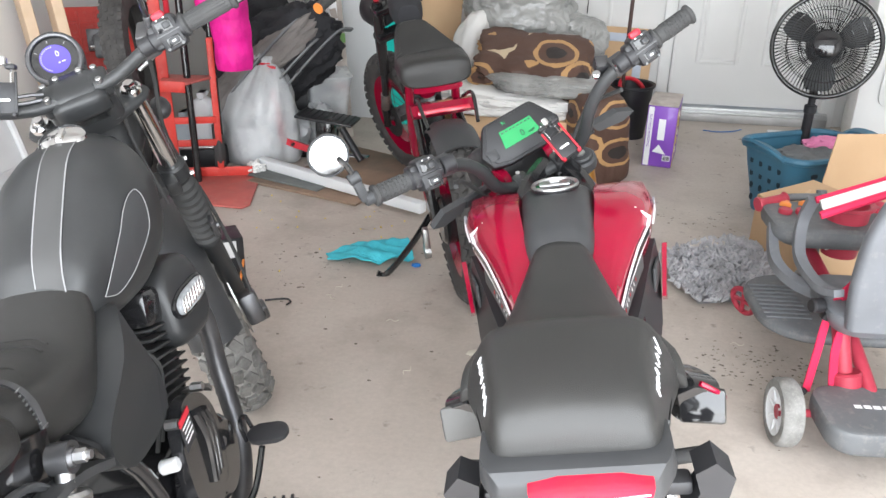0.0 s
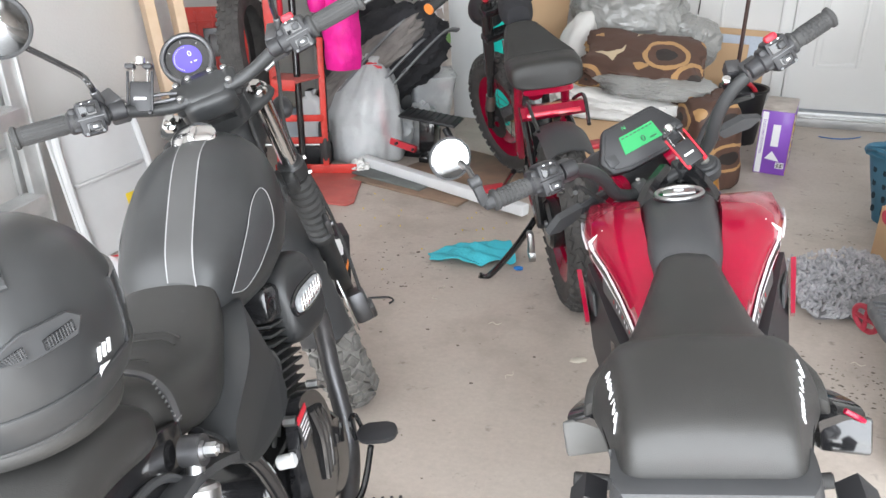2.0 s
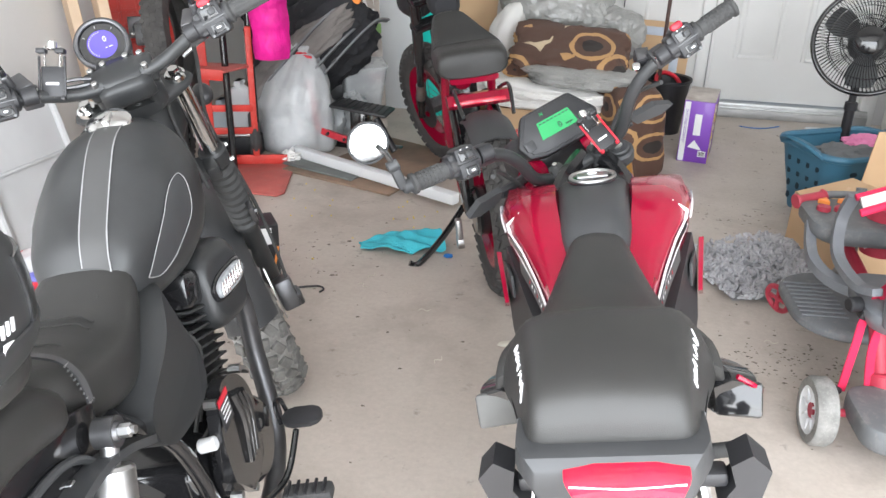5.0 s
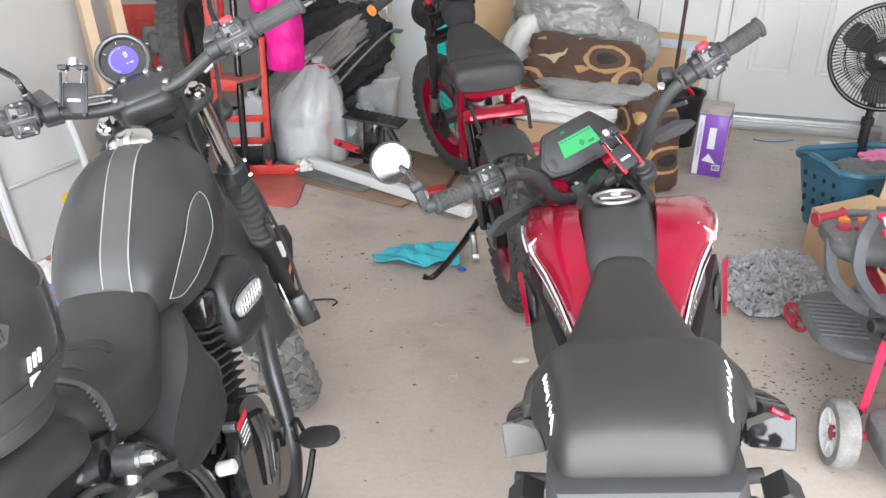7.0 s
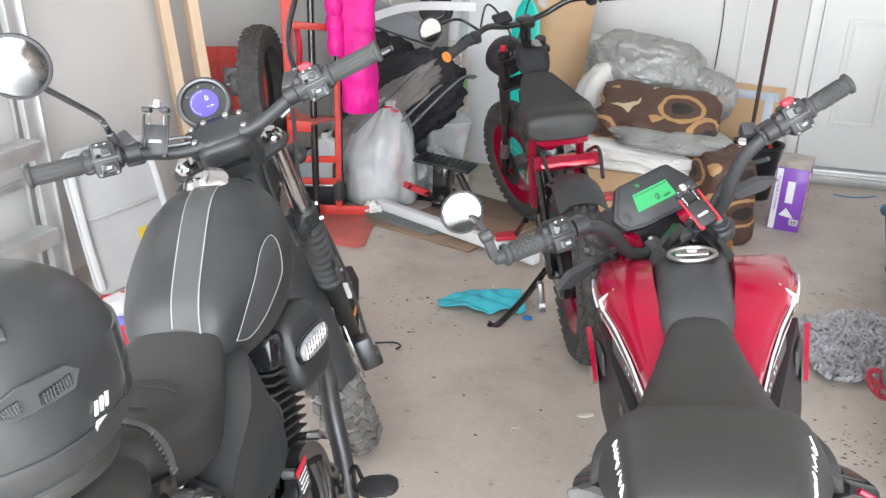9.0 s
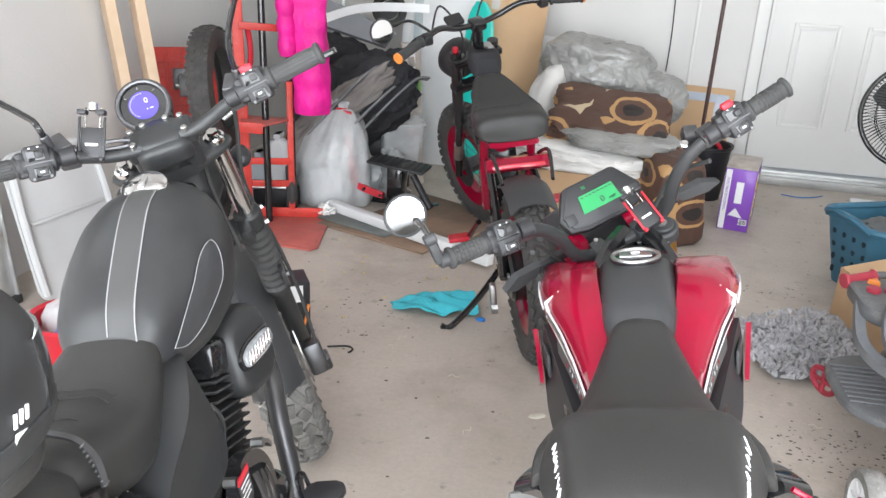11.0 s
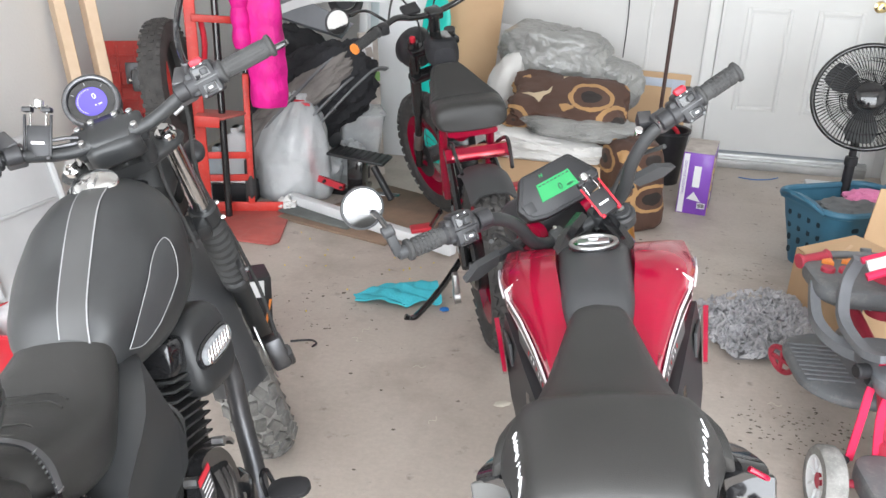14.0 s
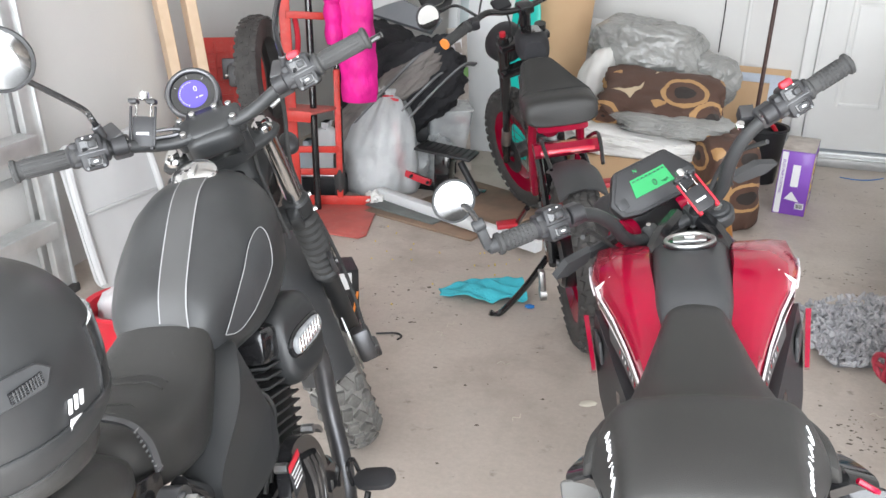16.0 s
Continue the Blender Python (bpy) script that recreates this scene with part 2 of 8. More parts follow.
def bm_of(*adders):
    bm = bmesh.new()
    for a in adders:
        a(bm)
    return bm


def box(sx, sy, sz, m=None, bevel=0.0, seg=2):
    """A box about m's origin, its edges rounded."""
    def add(bm):
        r = bmesh.ops.create_cube(bm, size=1)
        bmesh.ops.scale(bm, vec=(sx, sy, sz), verts=r["verts"])
        vs = r["verts"]
        if bevel:
            es = list({e for v in vs for e in v.link_edges})
            rb = bmesh.ops.bevel(bm, geom=es, offset=bevel, segments=seg, affect="EDGES", profile=0.5)
            vs = list({v for f in rb["faces"] for v in f.verts} | {v for v in vs if v.is_valid})
            vs = list({v for v0 in vs for v in _island(v0)})
        if m is not None:
            bmesh.ops.transform(bm, matrix=m, verts=vs)
    return add


def _island(v0):
    seen, todo = {v0}, [v0]
    while todo:
        v = todo.pop()
        for e in v.link_edges:
            w = e.other_vert(v)
            if w not in seen:
                seen.add(w)
                todo.append(w)
    return seen


def cyl(a, b, r, r2=None, seg=20, bevel=0.0):
    """A rod from a to b."""
    def add(bm):
        p, q = Vector(a), Vector(b)
        ax = (q - p)
        rr2 = r if r2 is None else r2
        rot = ax.to_track_quat("Z", "Y").to_matrix().to_4x4()
        L = ax.length
        prof = [(0, 0), (r - bevel, 0), (r, bevel), (rr2, L - bevel), (rr2 - bevel, L), (0, L)] if bevel else [(0, 0), (r, 0), (rr2, L), (0, L)]
        _lathe(bm, prof, seg, Matrix.Translation(p) @ rot)
    return add


def _lathe(bm, prof, seg, m):
    rings = []
    for r, z in prof:
        if r < 1e-6:
            rings.append([bm.verts.new(m @ Vector((0, 0, z)))])
        else:
            rings.append([bm.verts.new(m @ Vector((r * math.cos(2 * math.pi * i / seg), r * math.sin(2 * math.pi * i / seg), z))) for i in range(seg)])
    for p, q in zip(rings, rings[1:]):
        for i in range(seg):
            j = (i + 1) % seg
            vs = [p[i % len(p)], p[j % len(p)], q[j % len(q)], q[i % len(q)]]
            vs = list(dict.fromkeys(vs))
            if len(vs) > 2:
                bm.faces.new(vs)


def lathe(prof, seg=28, m=None):
    return lambda bm: _lathe(bm, prof, seg, m or Matrix())


def smooth_path(pts, n=6):
    """Points of a soft curve through pts."""
    P = [Vector(p) for p in pts]
    out = []
    for i in range(len(P) - 1):
        p0, p1, p2, p3 = P[max(i - 1, 0)], P[i], P[i + 1], P[min(i + 2, len(P) - 1)]
        for k in range(n):
            t = k / n
            out.append(0.5 * ((2 * p1) + (p2 - p0) * t + (2 * p0 - 5 * p1 + 4 * p2 - p3) * t * t + (3 * p1 - p0 - 3 * p2 + p3) * t ** 3))
    out.append(P[-1])
    return out


def tube(pts, r, seg=10, n=6, closed=False, flat=None):
    """A bent rod; r a number or a radius for each end; flat: (width, thickness) of a strap."""
    def add(bm):
        P = smooth_path(pts, n) if n > 1 else [Vector(p) for p in pts]
        up = Vector((0, 0, 1))
        rings = []
        last = None
        for i, p in enumerate(P):
            d = (P[min(i + 1, len(P) - 1)] - P[max(i - 1, 0)]).normalized()
            if last is None:
                s = d.cross(up if abs(d.z) < 0.9 else Vector((1, 0, 0))).normalized()
            else:
                s = (last - d * last.dot(d)).normalized()
            last = s
            t = d.cross(s)
            rr = r if not isinstance(r, (tuple, list)) else r[0] + (r[1] - r[0]) * i / (len(P) - 1)
            a, b = (flat[0] / 2, flat[1] / 2) if flat else (rr, rr)
            if flat:
                rings.append([bm.verts.new(p + s * x * a + t * y * b) for x, y in ((1, 1), (-1, 1), (-1, -1), (1, -1))])
            else:
                rings.append([bm.verts.new(p + s * a * math.cos(2 * math.pi * k / seg) + t * b * math.sin(2 * math.pi * k / seg)) for k in range(seg)])
        for p, q in zip(rings, rings[1:]):
            for k in range(len(p)):
                j = (k + 1) % len(p)
                bm.faces.new((p[k], p[j], q[j], q[k]))
        bm.faces.new(rings[0][::-1])
        bm.faces.new(rings[-1])
    return add


def loft(sections, m=None, n=4, closed_ends=True):
    """A skin over rings of points; the rings are blended n steps apart."""
    def add(bm):
        S = [[Vector(p) for p in s] for s in sections]
        k = len(S[0])
        lines = [smooth_path([s[i] for s in S], n) for i in range(k)]
        rings = [[bm.verts.new(m @ lines[i][j] if m is not None else lines[i][j]) for i in range(k)] for j in range(len(lines[0]))]
        for p, q in zip(rings, rings[1:]):
            for i in range(k):
                j = (i + 1) % k
                bm.faces.new((p[i], p[j], q[j], q[i]))
        if closed_ends:
            bm.faces.new(rings[0][::-1])
            bm.faces.new(rings[-1])
    return add


def oval(x, zc, hw, up, down, top=2.4, bot=2.4, k=24, yc=0.0):
    """A ring across x: half width, rise and drop about zc; the powers make it squarer."""
    out = []
    for i in range(k):
        a = 2 * math.pi * i / k
        c, s = math.cos(a), math.sin(a)
        e = top if s > 0 else bot
        out.append((x, yc + hw * math.copysign(abs(c) ** (2 / e), c), zc + (up if s > 0 else down) * math.copysign(abs(s) ** (2 / e), s)))
    return out


def ring(R, r, m=None, seg=40, rs=12, sq=1.0):
    """A torus about z; sq widens it along z."""
    def add(bm):
        rings = []
        for i in range(seg):
            a = 2 * math.pi * i / seg
            rr = []
            for j in range(rs):
                b = 2 * math.pi * j / rs
                v = Vector(((R + r * math.cos(b)) * math.cos(a), (R + r * math.cos(b)) * math.sin(a), sq * r * math.sin(b)))
                rr.append(bm.verts.new(m @ v if m is not None else v))
            rings.append(rr)
        for i in range(seg):
            p, q = rings[i], rings[(i + 1) % seg]
            for j in range(rs):
                k = (j + 1) % rs
                bm.faces.new((p[j], p[k], q[k], q[j]))
    return add


def plate(poly, thick, m=None, bevel=0.0):
    """A flat outline in x, y given a thickness along z."""
    def add(bm):
        lo = [bm.verts.new((x, y, 0)) for x, y in poly]
        hi = [bm.verts.new((x, y, thick)) for x, y in poly]
        fs = [bm.faces.new(lo[::-1]), bm.faces.new(hi)]
        for i in range(len(poly)):
            j = (i + 1) % len(poly)
            fs.append(bm.faces.new((lo[i], lo[j], hi[j], hi[i])))
        vs = lo + hi
        if bevel:
            es = list({e for v in vs for e in v.link_edges})
            rb = bmesh.ops.bevel(bm, geom=es, offset=bevel, segments=2, affect="EDGES", profile=0.5)
            vs = list({w for f in rb["faces"] for v in f.verts for w in (v,)} | {v for v in vs if v.is_valid})
        if m is not None:
            bmesh.ops.transform(bm, matrix=m, verts=vs)
    return add


def rounded(w, h, r, k=5):
    """The outline of a rectangle with round corners."""
    out = []
    for cx, cy, a0 in ((w / 2 - r, h / 2 - r, 0), (-w / 2 + r, h / 2 - r, 90), (-w / 2 + r, -h / 2 + r, 180), (w / 2 - r, -h / 2 + r, 270)):
        for i in range(k + 1):
            a = radians(a0 + 90 * i / k)
            out.append((cx + r * math.cos(a), cy + r * math.sin(a)))
    return out


def blob(rx, ry, rz, amp=0.15, freq=3.0, m=None, sub=4, seed=0.0, flat_bottom=None, sq=2.0):
    """A soft, crumpled lump."""
    def add(bm):
        r = bmesh.ops.create_icosphere(bm, subdivisions=sub, radius=1)
        for v in r["verts"]:
            d = v.co.normalized()
            if sq != 2.0:
                d = d / (abs(d.x) ** sq + abs(d.y) ** sq + abs(d.z) ** sq) ** (1 / sq)
            q = v.co * freq + Vector((seed, seed * 0.7, seed * 1.3))
            k = 1 + amp * noise.noise(q) + amp * 0.6 * (abs(noise.noise(q * 2.3)) - 0.3) + amp * 0.3 * noise.noise(q * 5.1)
            v.co = Vector((d.x * rx * k, d.y * ry * k, d.z * rz * k))
            if flat_bottom is not None and v.co.z < flat_bottom:
                v.co.z = flat_bottom
        if m is not None:
            bmesh.ops.transform(bm, matrix=m, verts=r["verts"])
    return add


def crumpled(rx, ry, rz, seed, lift=0.0, sub=6):
    """A stuffed plastic bag: a soft pillow with sharp creases running over it."""
    def add(bm):
        r = bmesh.ops.create_icosphere(bm, subdivisions=sub, radius=1)
        o = Vector((seed, seed * 0.7, seed * 1.3))
        for v in r["verts"]:
            d = v.co.normalized()
            q = d * 1.7 + o
            k = 1 + 0.16 * noise.noise(q)
            w = d + 0.35 * noise.noise_vector(d * 1.5 + o)
            k += 0.10 * abs(noise.noise(Vector((w.x * 5, w.y * 5, w.z * 2.2)) + o)) + 0.055 * abs(noise.noise(Vector((w.x * 4, w.y * 9, w.z * 9)) + o * 2)) + 0.02 * abs(noise.noise(w * 19 + o))
            e = d / (abs(d.x) ** 2.8 + abs(d.y) ** 2.8 + abs(d.z) ** 2.8) ** (1 / 2.8)
            v.co = Vector((e.x * rx * k, e.y * ry * k, e.z * rz * k + lift))
    return add


def soft_loop(pts, n=4):
    """A closed soft curve through pts."""
    P = [Vector(p) for p in pts]
    Q = P[-2:] + P + P[:2]
    return smooth_path(Q, n)[2 * n:-2 * n - 1][:len(P) * n]


TREES = {}


def drape(target, pts, away, lift=0.0012):
    """Points dropped along -away on a mesh object's surface and lifted a little off it."""
    if target.name not in TREES:
        bm = bmesh.new()
        bm.from_mesh(target.data)
        TREES[target.name] = BVHTree.FromBMesh(bm)
        bm.free()
    tree = TREES[target.name]
    out = []
    for p in pts:
        a = Vector(away).normalized()
        hit = tree.ray_cast(Vector(p) + a * 0.3, -a)
        out.append(hit[0] + hit[1] * lift * (1 if hit[1].dot(a) > 0 else -1) if hit[0] is not None else Vector(p))
    return out


def text_mesh(body, size, depth=0.0006):
    c = bpy.data.curves.new("text", "FONT")
    c.body, c.size, c.extrude, c.align_x, c.align_y = body, size, depth, "CENTER", "CENTER"
    o = bpy.data.objects.new("text", c)
    me = bpy.data.meshes.new_from_object(o)
    bpy.data.objects.remove(o)
    bm = bmesh.new()
    bm.from_mesh(me)
    bpy.data.meshes.remove(me)
    return bm


def aim(p, fwd, up=(0, 0, 1)):
    """A frame at p whose z looks along fwd and whose y leans to up."""
    z = Vector(fwd).normalized()
    x = Vector(up).cross(z).normalized()
    y = z.cross(x)
    return Matrix.Translation(p) @ Matrix((x, y, z)).transposed().to_4x4()


# ---------------------------------------------------------------- the garage
def room(u, v, z, rx=0, ry=0, rz=0):
    return ROOM @ pose(u, v, z, rx, ry, rz)


def structure(name, bm, material, m, label, category):
    return solid(name, bm, material, m, label, category, kind="structure")


U0, U1, V0, V1, H = -2.25, 3.1, -0.4, 5.45, 2.7
structure("floor", bm_of(box(U1 - U0 + 0.3, V1 - V0 + 0.3, 0.2)), M_CONCRETE, room((U0 + U1) / 2, (V0 + V1) / 2, -0.1),
          "stained beige-grey concrete garage floor with dirt specks", "floor")
structure("ground", bm_of(box(400, 200, 0.3)), M_ASPHALT, room(0, V0 - 100.15, -0.18), "pale concrete driveway outside the garage", "ground")
structure("wall_west", bm_of(box(0.14, V1 - V0 + 0.28, H)), M_WALL, room(U0 - 0.07, (V0 + V1) / 2, H / 2), "plain off-white painted garage wall", "wall")
structure("wall_east", bm_of(box(0.14, V1 - V0 + 0.28, H)), M_WALL, room(U1 + 0.07, (V0 + V1) / 2, H / 2), "plain off-white painted garage wall", "wall")
structure("ceiling", bm_of(box(U1 - U0 + 0.3, V1 - V0 + 0.3, 0.12)), M_CEIL, room((U0 + U1) / 2, (V0 + V1) / 2, H + 0.06), "plain white garage ceiling", "ceiling")
DL, DR, DB, DT = 0.755, 1.69, 0.09, 2.13
back = bm_of(box(DL - U0, 0.14, H, pose((U0 + DL) / 2, 0, H / 2)), box(U1 - DR, 0.14, H, pose((U1 + DR) / 2, 0, H / 2)),
             box(DR - DL, 0.14, H - DT, pose((DL + DR) / 2, 0, (H + DT) / 2)), box(DR - DL, 0.14, DB - 0.004, pose((DL + DR) / 2, 0, (DB - 0.004) / 2)))
structure("wall_north", back, M_WALL, room(0, V1 + 0.07, 0), "white painted back wall of the garage", "wall")
structure("wall_south", bm_of(box(0.4, 0.14, H, pose(U0 + 0.2, 0, H / 2)), box(0.4, 0.14, H, pose(U1 - 0.2, 0, H / 2)),
                              box(U1 - U0 - 0.8, 0.14, 0.4, pose((U0 + U1) / 2, 0, H - 0.2))), M_WALL, room(0, V0 - 0.07, 0),
          "white front wall with the wide open garage doorway", "wall")
# the raised sectional door under the ceiling
gd = thing("garage_door", room(0.4, 1.0, 2.46), "white sectional garage door, raised open under the ceiling", "garage door", kind="structure")
for i in range(4):
    part("panel", bm_of(box(4.5, 0.52, 0.045, None, 0.012), *[box(0.5, 0.3, 0.02, pose(-1.95 + 0.56 * k, 0, -0.022), 0.006) for k in range(8)]),
         M_DOOR, gd, m=pose(0, -0.81 + 0.54 * i, 0))


def door():
    d = thing("door_1", room((DL + DR) / 2, V1 + 0.02, DB), "white six-panel house door with a brass knob, closed", "door", kind="structure")
    w, h = 0.90, 2.02
    body = [box(w, 0.035, h, pose(0, 0, h / 2 + 0.005), 0.003)]
    part("slab", bm_of(*body), M_DOOR, d)
    for x in (-0.195, 0.195):
        for z0, z1 in ((0.26, 0.86), (1.0, 1.55), (1.66, 1.88)):
            zc, hh, ww = (z0 + z1) / 2, z1 - z0, 0.255
            fr = [box(0.022, 0.014, hh, pose(s * (ww / 2 - 0.011), 0, 0), 0.005) for s in (-1, 1)]
            fr += [box(ww - 0.044, 0.014, 0.022, pose(0, 0, s * (hh / 2 - 0.011)), 0.005) for s in (-1, 1)]
            p = part("panel", bm_of(box(ww - 0.07, 0.012, hh - 0.07, pose(0, 0.001, 0), 0.005)), M_DOOR, d, m=pose(x, -0.02, zc))
            part("moulding", bm_of(*fr), M_DOOR, p)
    k = part("knob", bm_of(lathe([(0, 0), (0.032, 0), (0.032, 0.006), (0.012, 0.012), (0.011, 0.03), (0.024, 0.036), (0.029, 0.05), (0.024, 0.064), (0, 0.067)], 28)),
             M_BRASS, d, "polished brass round knob", m=pose(0.385, -0.018, 0.9, 90, 0, 0))
    part("keyhole", bm_of(cyl((0, 0, 0.0672), (0, 0, 0.069), 0.008)), M_DARK_STEEL, k)
    for s, x in ((-1, DL - (DL + DR) / 2), (1, DR - (DL + DR) / 2)):
        part("jamb", bm_of(box(0.016, 0.12, 2.04, pose(x - s * 0.008, 0.0, 1.02), 0.002)), M_DOOR, d)
        part("casing", bm_of(box(0.07, 0.02, 2.2, pose(x + s * 0.037, -0.033, 1.01), 0.005)), M_DOOR, d)
    th = thing("threshold", room((DL + DR) / 2 + 0.01, V1 - 0.03, 0), "raised aluminium door threshold, scuffed", "threshold", kind="structure")
    part("riser", bm_of(box(0.98, 0.055, 0.052, pose(0, 0, 0.026), 0.004)), M_CONCRETE_SKIRT, th)
    part("sill", bm_of(box(0.98, 0.05, 0.03, pose(0, 0.012, 0.071), 0.006), box(0.98, 0.03, 0.012, pose(0, -0.012, 0.058), 0.003)), M_ALU, th)


door()
structure("trim", bm_of(box(0.02, 0.012, 2.66, pose(0, 0, 1.34), 0.004)), M_DOOR, room(0.36, V1 - 0.008, 0), "narrow white vertical trim strip on the wall", "trim")
structure("baseboard", bm_of(box(DL - 0.08 - U0, 0.014, 0.09, pose((DL - 0.08 + U0) / 2, 0, 0.045), 0.004)), M_DOOR, room(0, V1 - 0.009, 0), "white baseboard along the back wall", "baseboard")
solid("cable", bm_of(tube([(0, 0, 2.6), (0.004, 0, 1.8), (-0.006, 0, 1.2), (0.004, -0.004, 0.85), (0.0, -0.006, 0.62)], 0.0035, 6)), M_BLACK_PLASTIC,
      room(0.22, V1 - 0.008, 0), "thin black cable hanging down the white wall", "cable")


# ---------------------------------------------------------------- shared motorcycle parts
def wheel_tyre(R, w, parent, centre, rim_mat, tyre_mat, spokes=0, blocks=0, name="wheel", yaw=None, rim_w=0.045, rim_h=0.03):
    """A wheel about the y axis: wheel > tyre, rim, spokes, hub."""
    t = R * 0.0 + w * 0.52
    rot = pose(0, 0, 0, 90, 0, 0)
    wh = part(name, bm_of(cyl((0, -0.045, 0), (0, 0.045, 0), 0.035, bevel=0.005), cyl((0, -0.075, 0), (0, 0.075, 0), 0.012)), M_DARK_STEEL, parent, m=centre)
    part("tyre", bm_of(ring(R - t, t, rot, 56, 14, w / 2 / t)), tyre_mat, wh)
    part("rim", bm_of(lathe([(R - 2 * t + 0.012, -rim_w), (R - 2 * t - rim_h, -rim_w * 0.6), (R - 2 * t - rim_h, rim_w * 0.6), (R - 2 * t + 0.012, rim_w), (R - 2 * t + 0.002, rim_w * 0.9), (R - 2 * t + 0.002, -rim_w * 0.9), (R - 2 * t + 0.012, -rim_w)], 48, rot)), rim_mat, wh)
    if spokes:
        rr = R - 2 * t - rim_h
        for i in range(spokes):
            a = 2 * math.pi * i / spokes
            b = a + (0.35 if i % 2 else -0.35)
            s = 0.03 if (i // 2) % 2 else -0.03
            part("spoke", bm_of(cyl((0.03 * math.cos(b), s, 0.03 * math.sin(b)), (rr * math.cos(a), s * 0.2, rr * math.sin(a)), 0.0016, seg=5)), M_DARK_STEEL, wh)
    else:
        for i in range(5):
            a = 2 * math.pi * i / 5
            rr = R - 2 * t - rim_h + 0.004
            part("spoke", bm_of(tube([(0.03 * math.cos(a), 0, 0.03 * math.sin(a)), (rr * math.cos(a), 0, rr * math.sin(a))], 0.013, 8, 1)), rim_mat, wh)
    if blocks:
        bm = bmesh.new()
        for row, (oy, da) in enumerate(((-0.42, 0.0), (-0.21, 0.5), (0.0, 0.0), (0.21, 0.5), (0.42, 0.0))):
            for i in range(blocks):
                a = 2 * math.pi * (i + da) / blocks
                rad = R - t * (1 - math.sqrt(1 - (2 * oy) ** 2)) + 0.001
                mm = Matrix.Rotation(-a, 4, "Y") @ Matrix.Translation((rad, oy * w, 0)) @ pose(0, 0, 0, 0, 0, math.degrees(math.asin(2 * oy) * 0.9)) @ pose(0, 0, 0, 24 if row % 2 else -18, 0, 0)
                box(0.013, w * 0.19, 2 * math.pi * R / blocks * 0.64, mm, 0.002, 1)(bm)
        part("tread", bm, M_TREAD_DUST if tyre_mat is M_TYRE_DUST else tyre_mat, wh)
    return wh


def switch_box(parent, m, side, red=True):
    """The switch housing on a bar; x runs out along the bar."""
    s = part("switch_housing", bm_of(box(0.044, 0.046, 0.062, pose(0, 0, 0), 0.008), box(0.018, 0.038, 0.044, pose(-0.026, 0.002, 0.002), 0.006), cyl((-0.04, 0, 0), (0.03, 0, 0), 0.021, bevel=0.004)), M_BLACK_PLASTIC, parent, m=m)
    part("seam", bm_of(box(0.0455, 0.0475, 0.0016, pose(0, 0, 0.0))), M_BLACK_GLOSS, s)
    part("rocker_well", bm_of(box(0.03, 0.006, 0.02, pose(-0.001, -0.0215, 0.014), 0.002)), M_BLACK_GLOSS, s)
    part("rocker", bm_of(box(0.014, 0.012, 0.012, pose(0.004, -0.025, 0.014, 0, 0, 12), 0.003)), M_GREY_PLASTIC, s)
    part("button_well", bm_of(box(0.026, 0.006, 0.017, pose(0.002, -0.0215, -0.016), 0.002)), M_BLACK_GLOSS, s)
    part("button", bm_of(box(0.019, 0.009, 0.012, pose(0.002, -0.0235, -0.016), 0.003)), M_GREY_PLASTIC, s)
    part("icon", bm_of(box(0.007, 0.001, 0.003, pose(0.002, -0.0283, -0.016))), M_WHITE_DECAL, s)
    for x in (-0.008, 0.006):
        part("icon", bm_of(box(0.003, 0.001, 0.002, pose(x, -0.0235, 0.027))), M_WHITE_DECAL, s)
    for x, z in ((-0.014, -0.026), (0.014, -0.026)):
        part("screw", bm_of(cyl((x, -0.02, z), (x, -0.0245, z), 0.003, seg=8)), M_BLACK_GLOSS, s)
    if red:
        part("kill_switch", bm_of(box(0.024, 0.018, 0.014, pose(-0.002, -0.012, 0.034), 0.005)), M_RED_PLASTIC, s, "red kill switch")
    return s


def grip(parent, a, b, r=0.0165, pads=0):
    """A rubber grip from a to b, grooved lengthwise or set with rows of raised pads."""
    A, B = Vector(a), Vector(b)
    L = (B - A).length
    m = Matrix.Translation(A) @ (B - A).to_track_quat("Z", "Y").to_matrix().to_4x4()
    prof = [(0, 0), (r * 1.1, 0), (r * 1.3, 0.003), (r * 1.3, 0.008), (r * 1.02, 0.012), (r, 0.02), (r, L - 0.016), (r * 1.04, L - 0.012), (r * 1.24, L - 0.009), (r * 1.24, L - 0.003), (r * 0.9, L), (0, L)]
    g = part("grip", bm_of(lathe(prof, 24, m)), M_RUBBER, parent)
    if pads:
        for k in range(8):
            for i in range(pads):
                st = (L - 0.04) / pads
                q = m @ Matrix.Rotation(2 * math.pi * (k + 0.5 * (i % 2)) / 8, 4, "Z") @ Matrix.Translation((r, 0, 0.024 + st * (i + 0.5)))
                part("pad", bm_of(box(0.003, r * 0.58, st * 0.78, q, 0.0012, 1)), M_RUBBER, g)
    else:
        for k in range(10):
            q = m @ Matrix.Rotation(2 * math.pi * k / 10, 4, "Z") @ Matrix.Translation((r, 0, L * 0.5))
            part("ridge", bm_of(box(0.0022, r * 0.36, L * 0.66, q, 0.0009, 1)), M_RUBBER, g)
    return g


def bar_frame(p, d, up):
    """A frame at p: x along the bar outwards, z near up."""
    x = Vector(d).normalized()
    y = Vector(up).cross(x).normalized()
    z = x.cross(y)
    return Matrix.Translation(p) @ Matrix((x, y, z)).transposed().to_4x4()


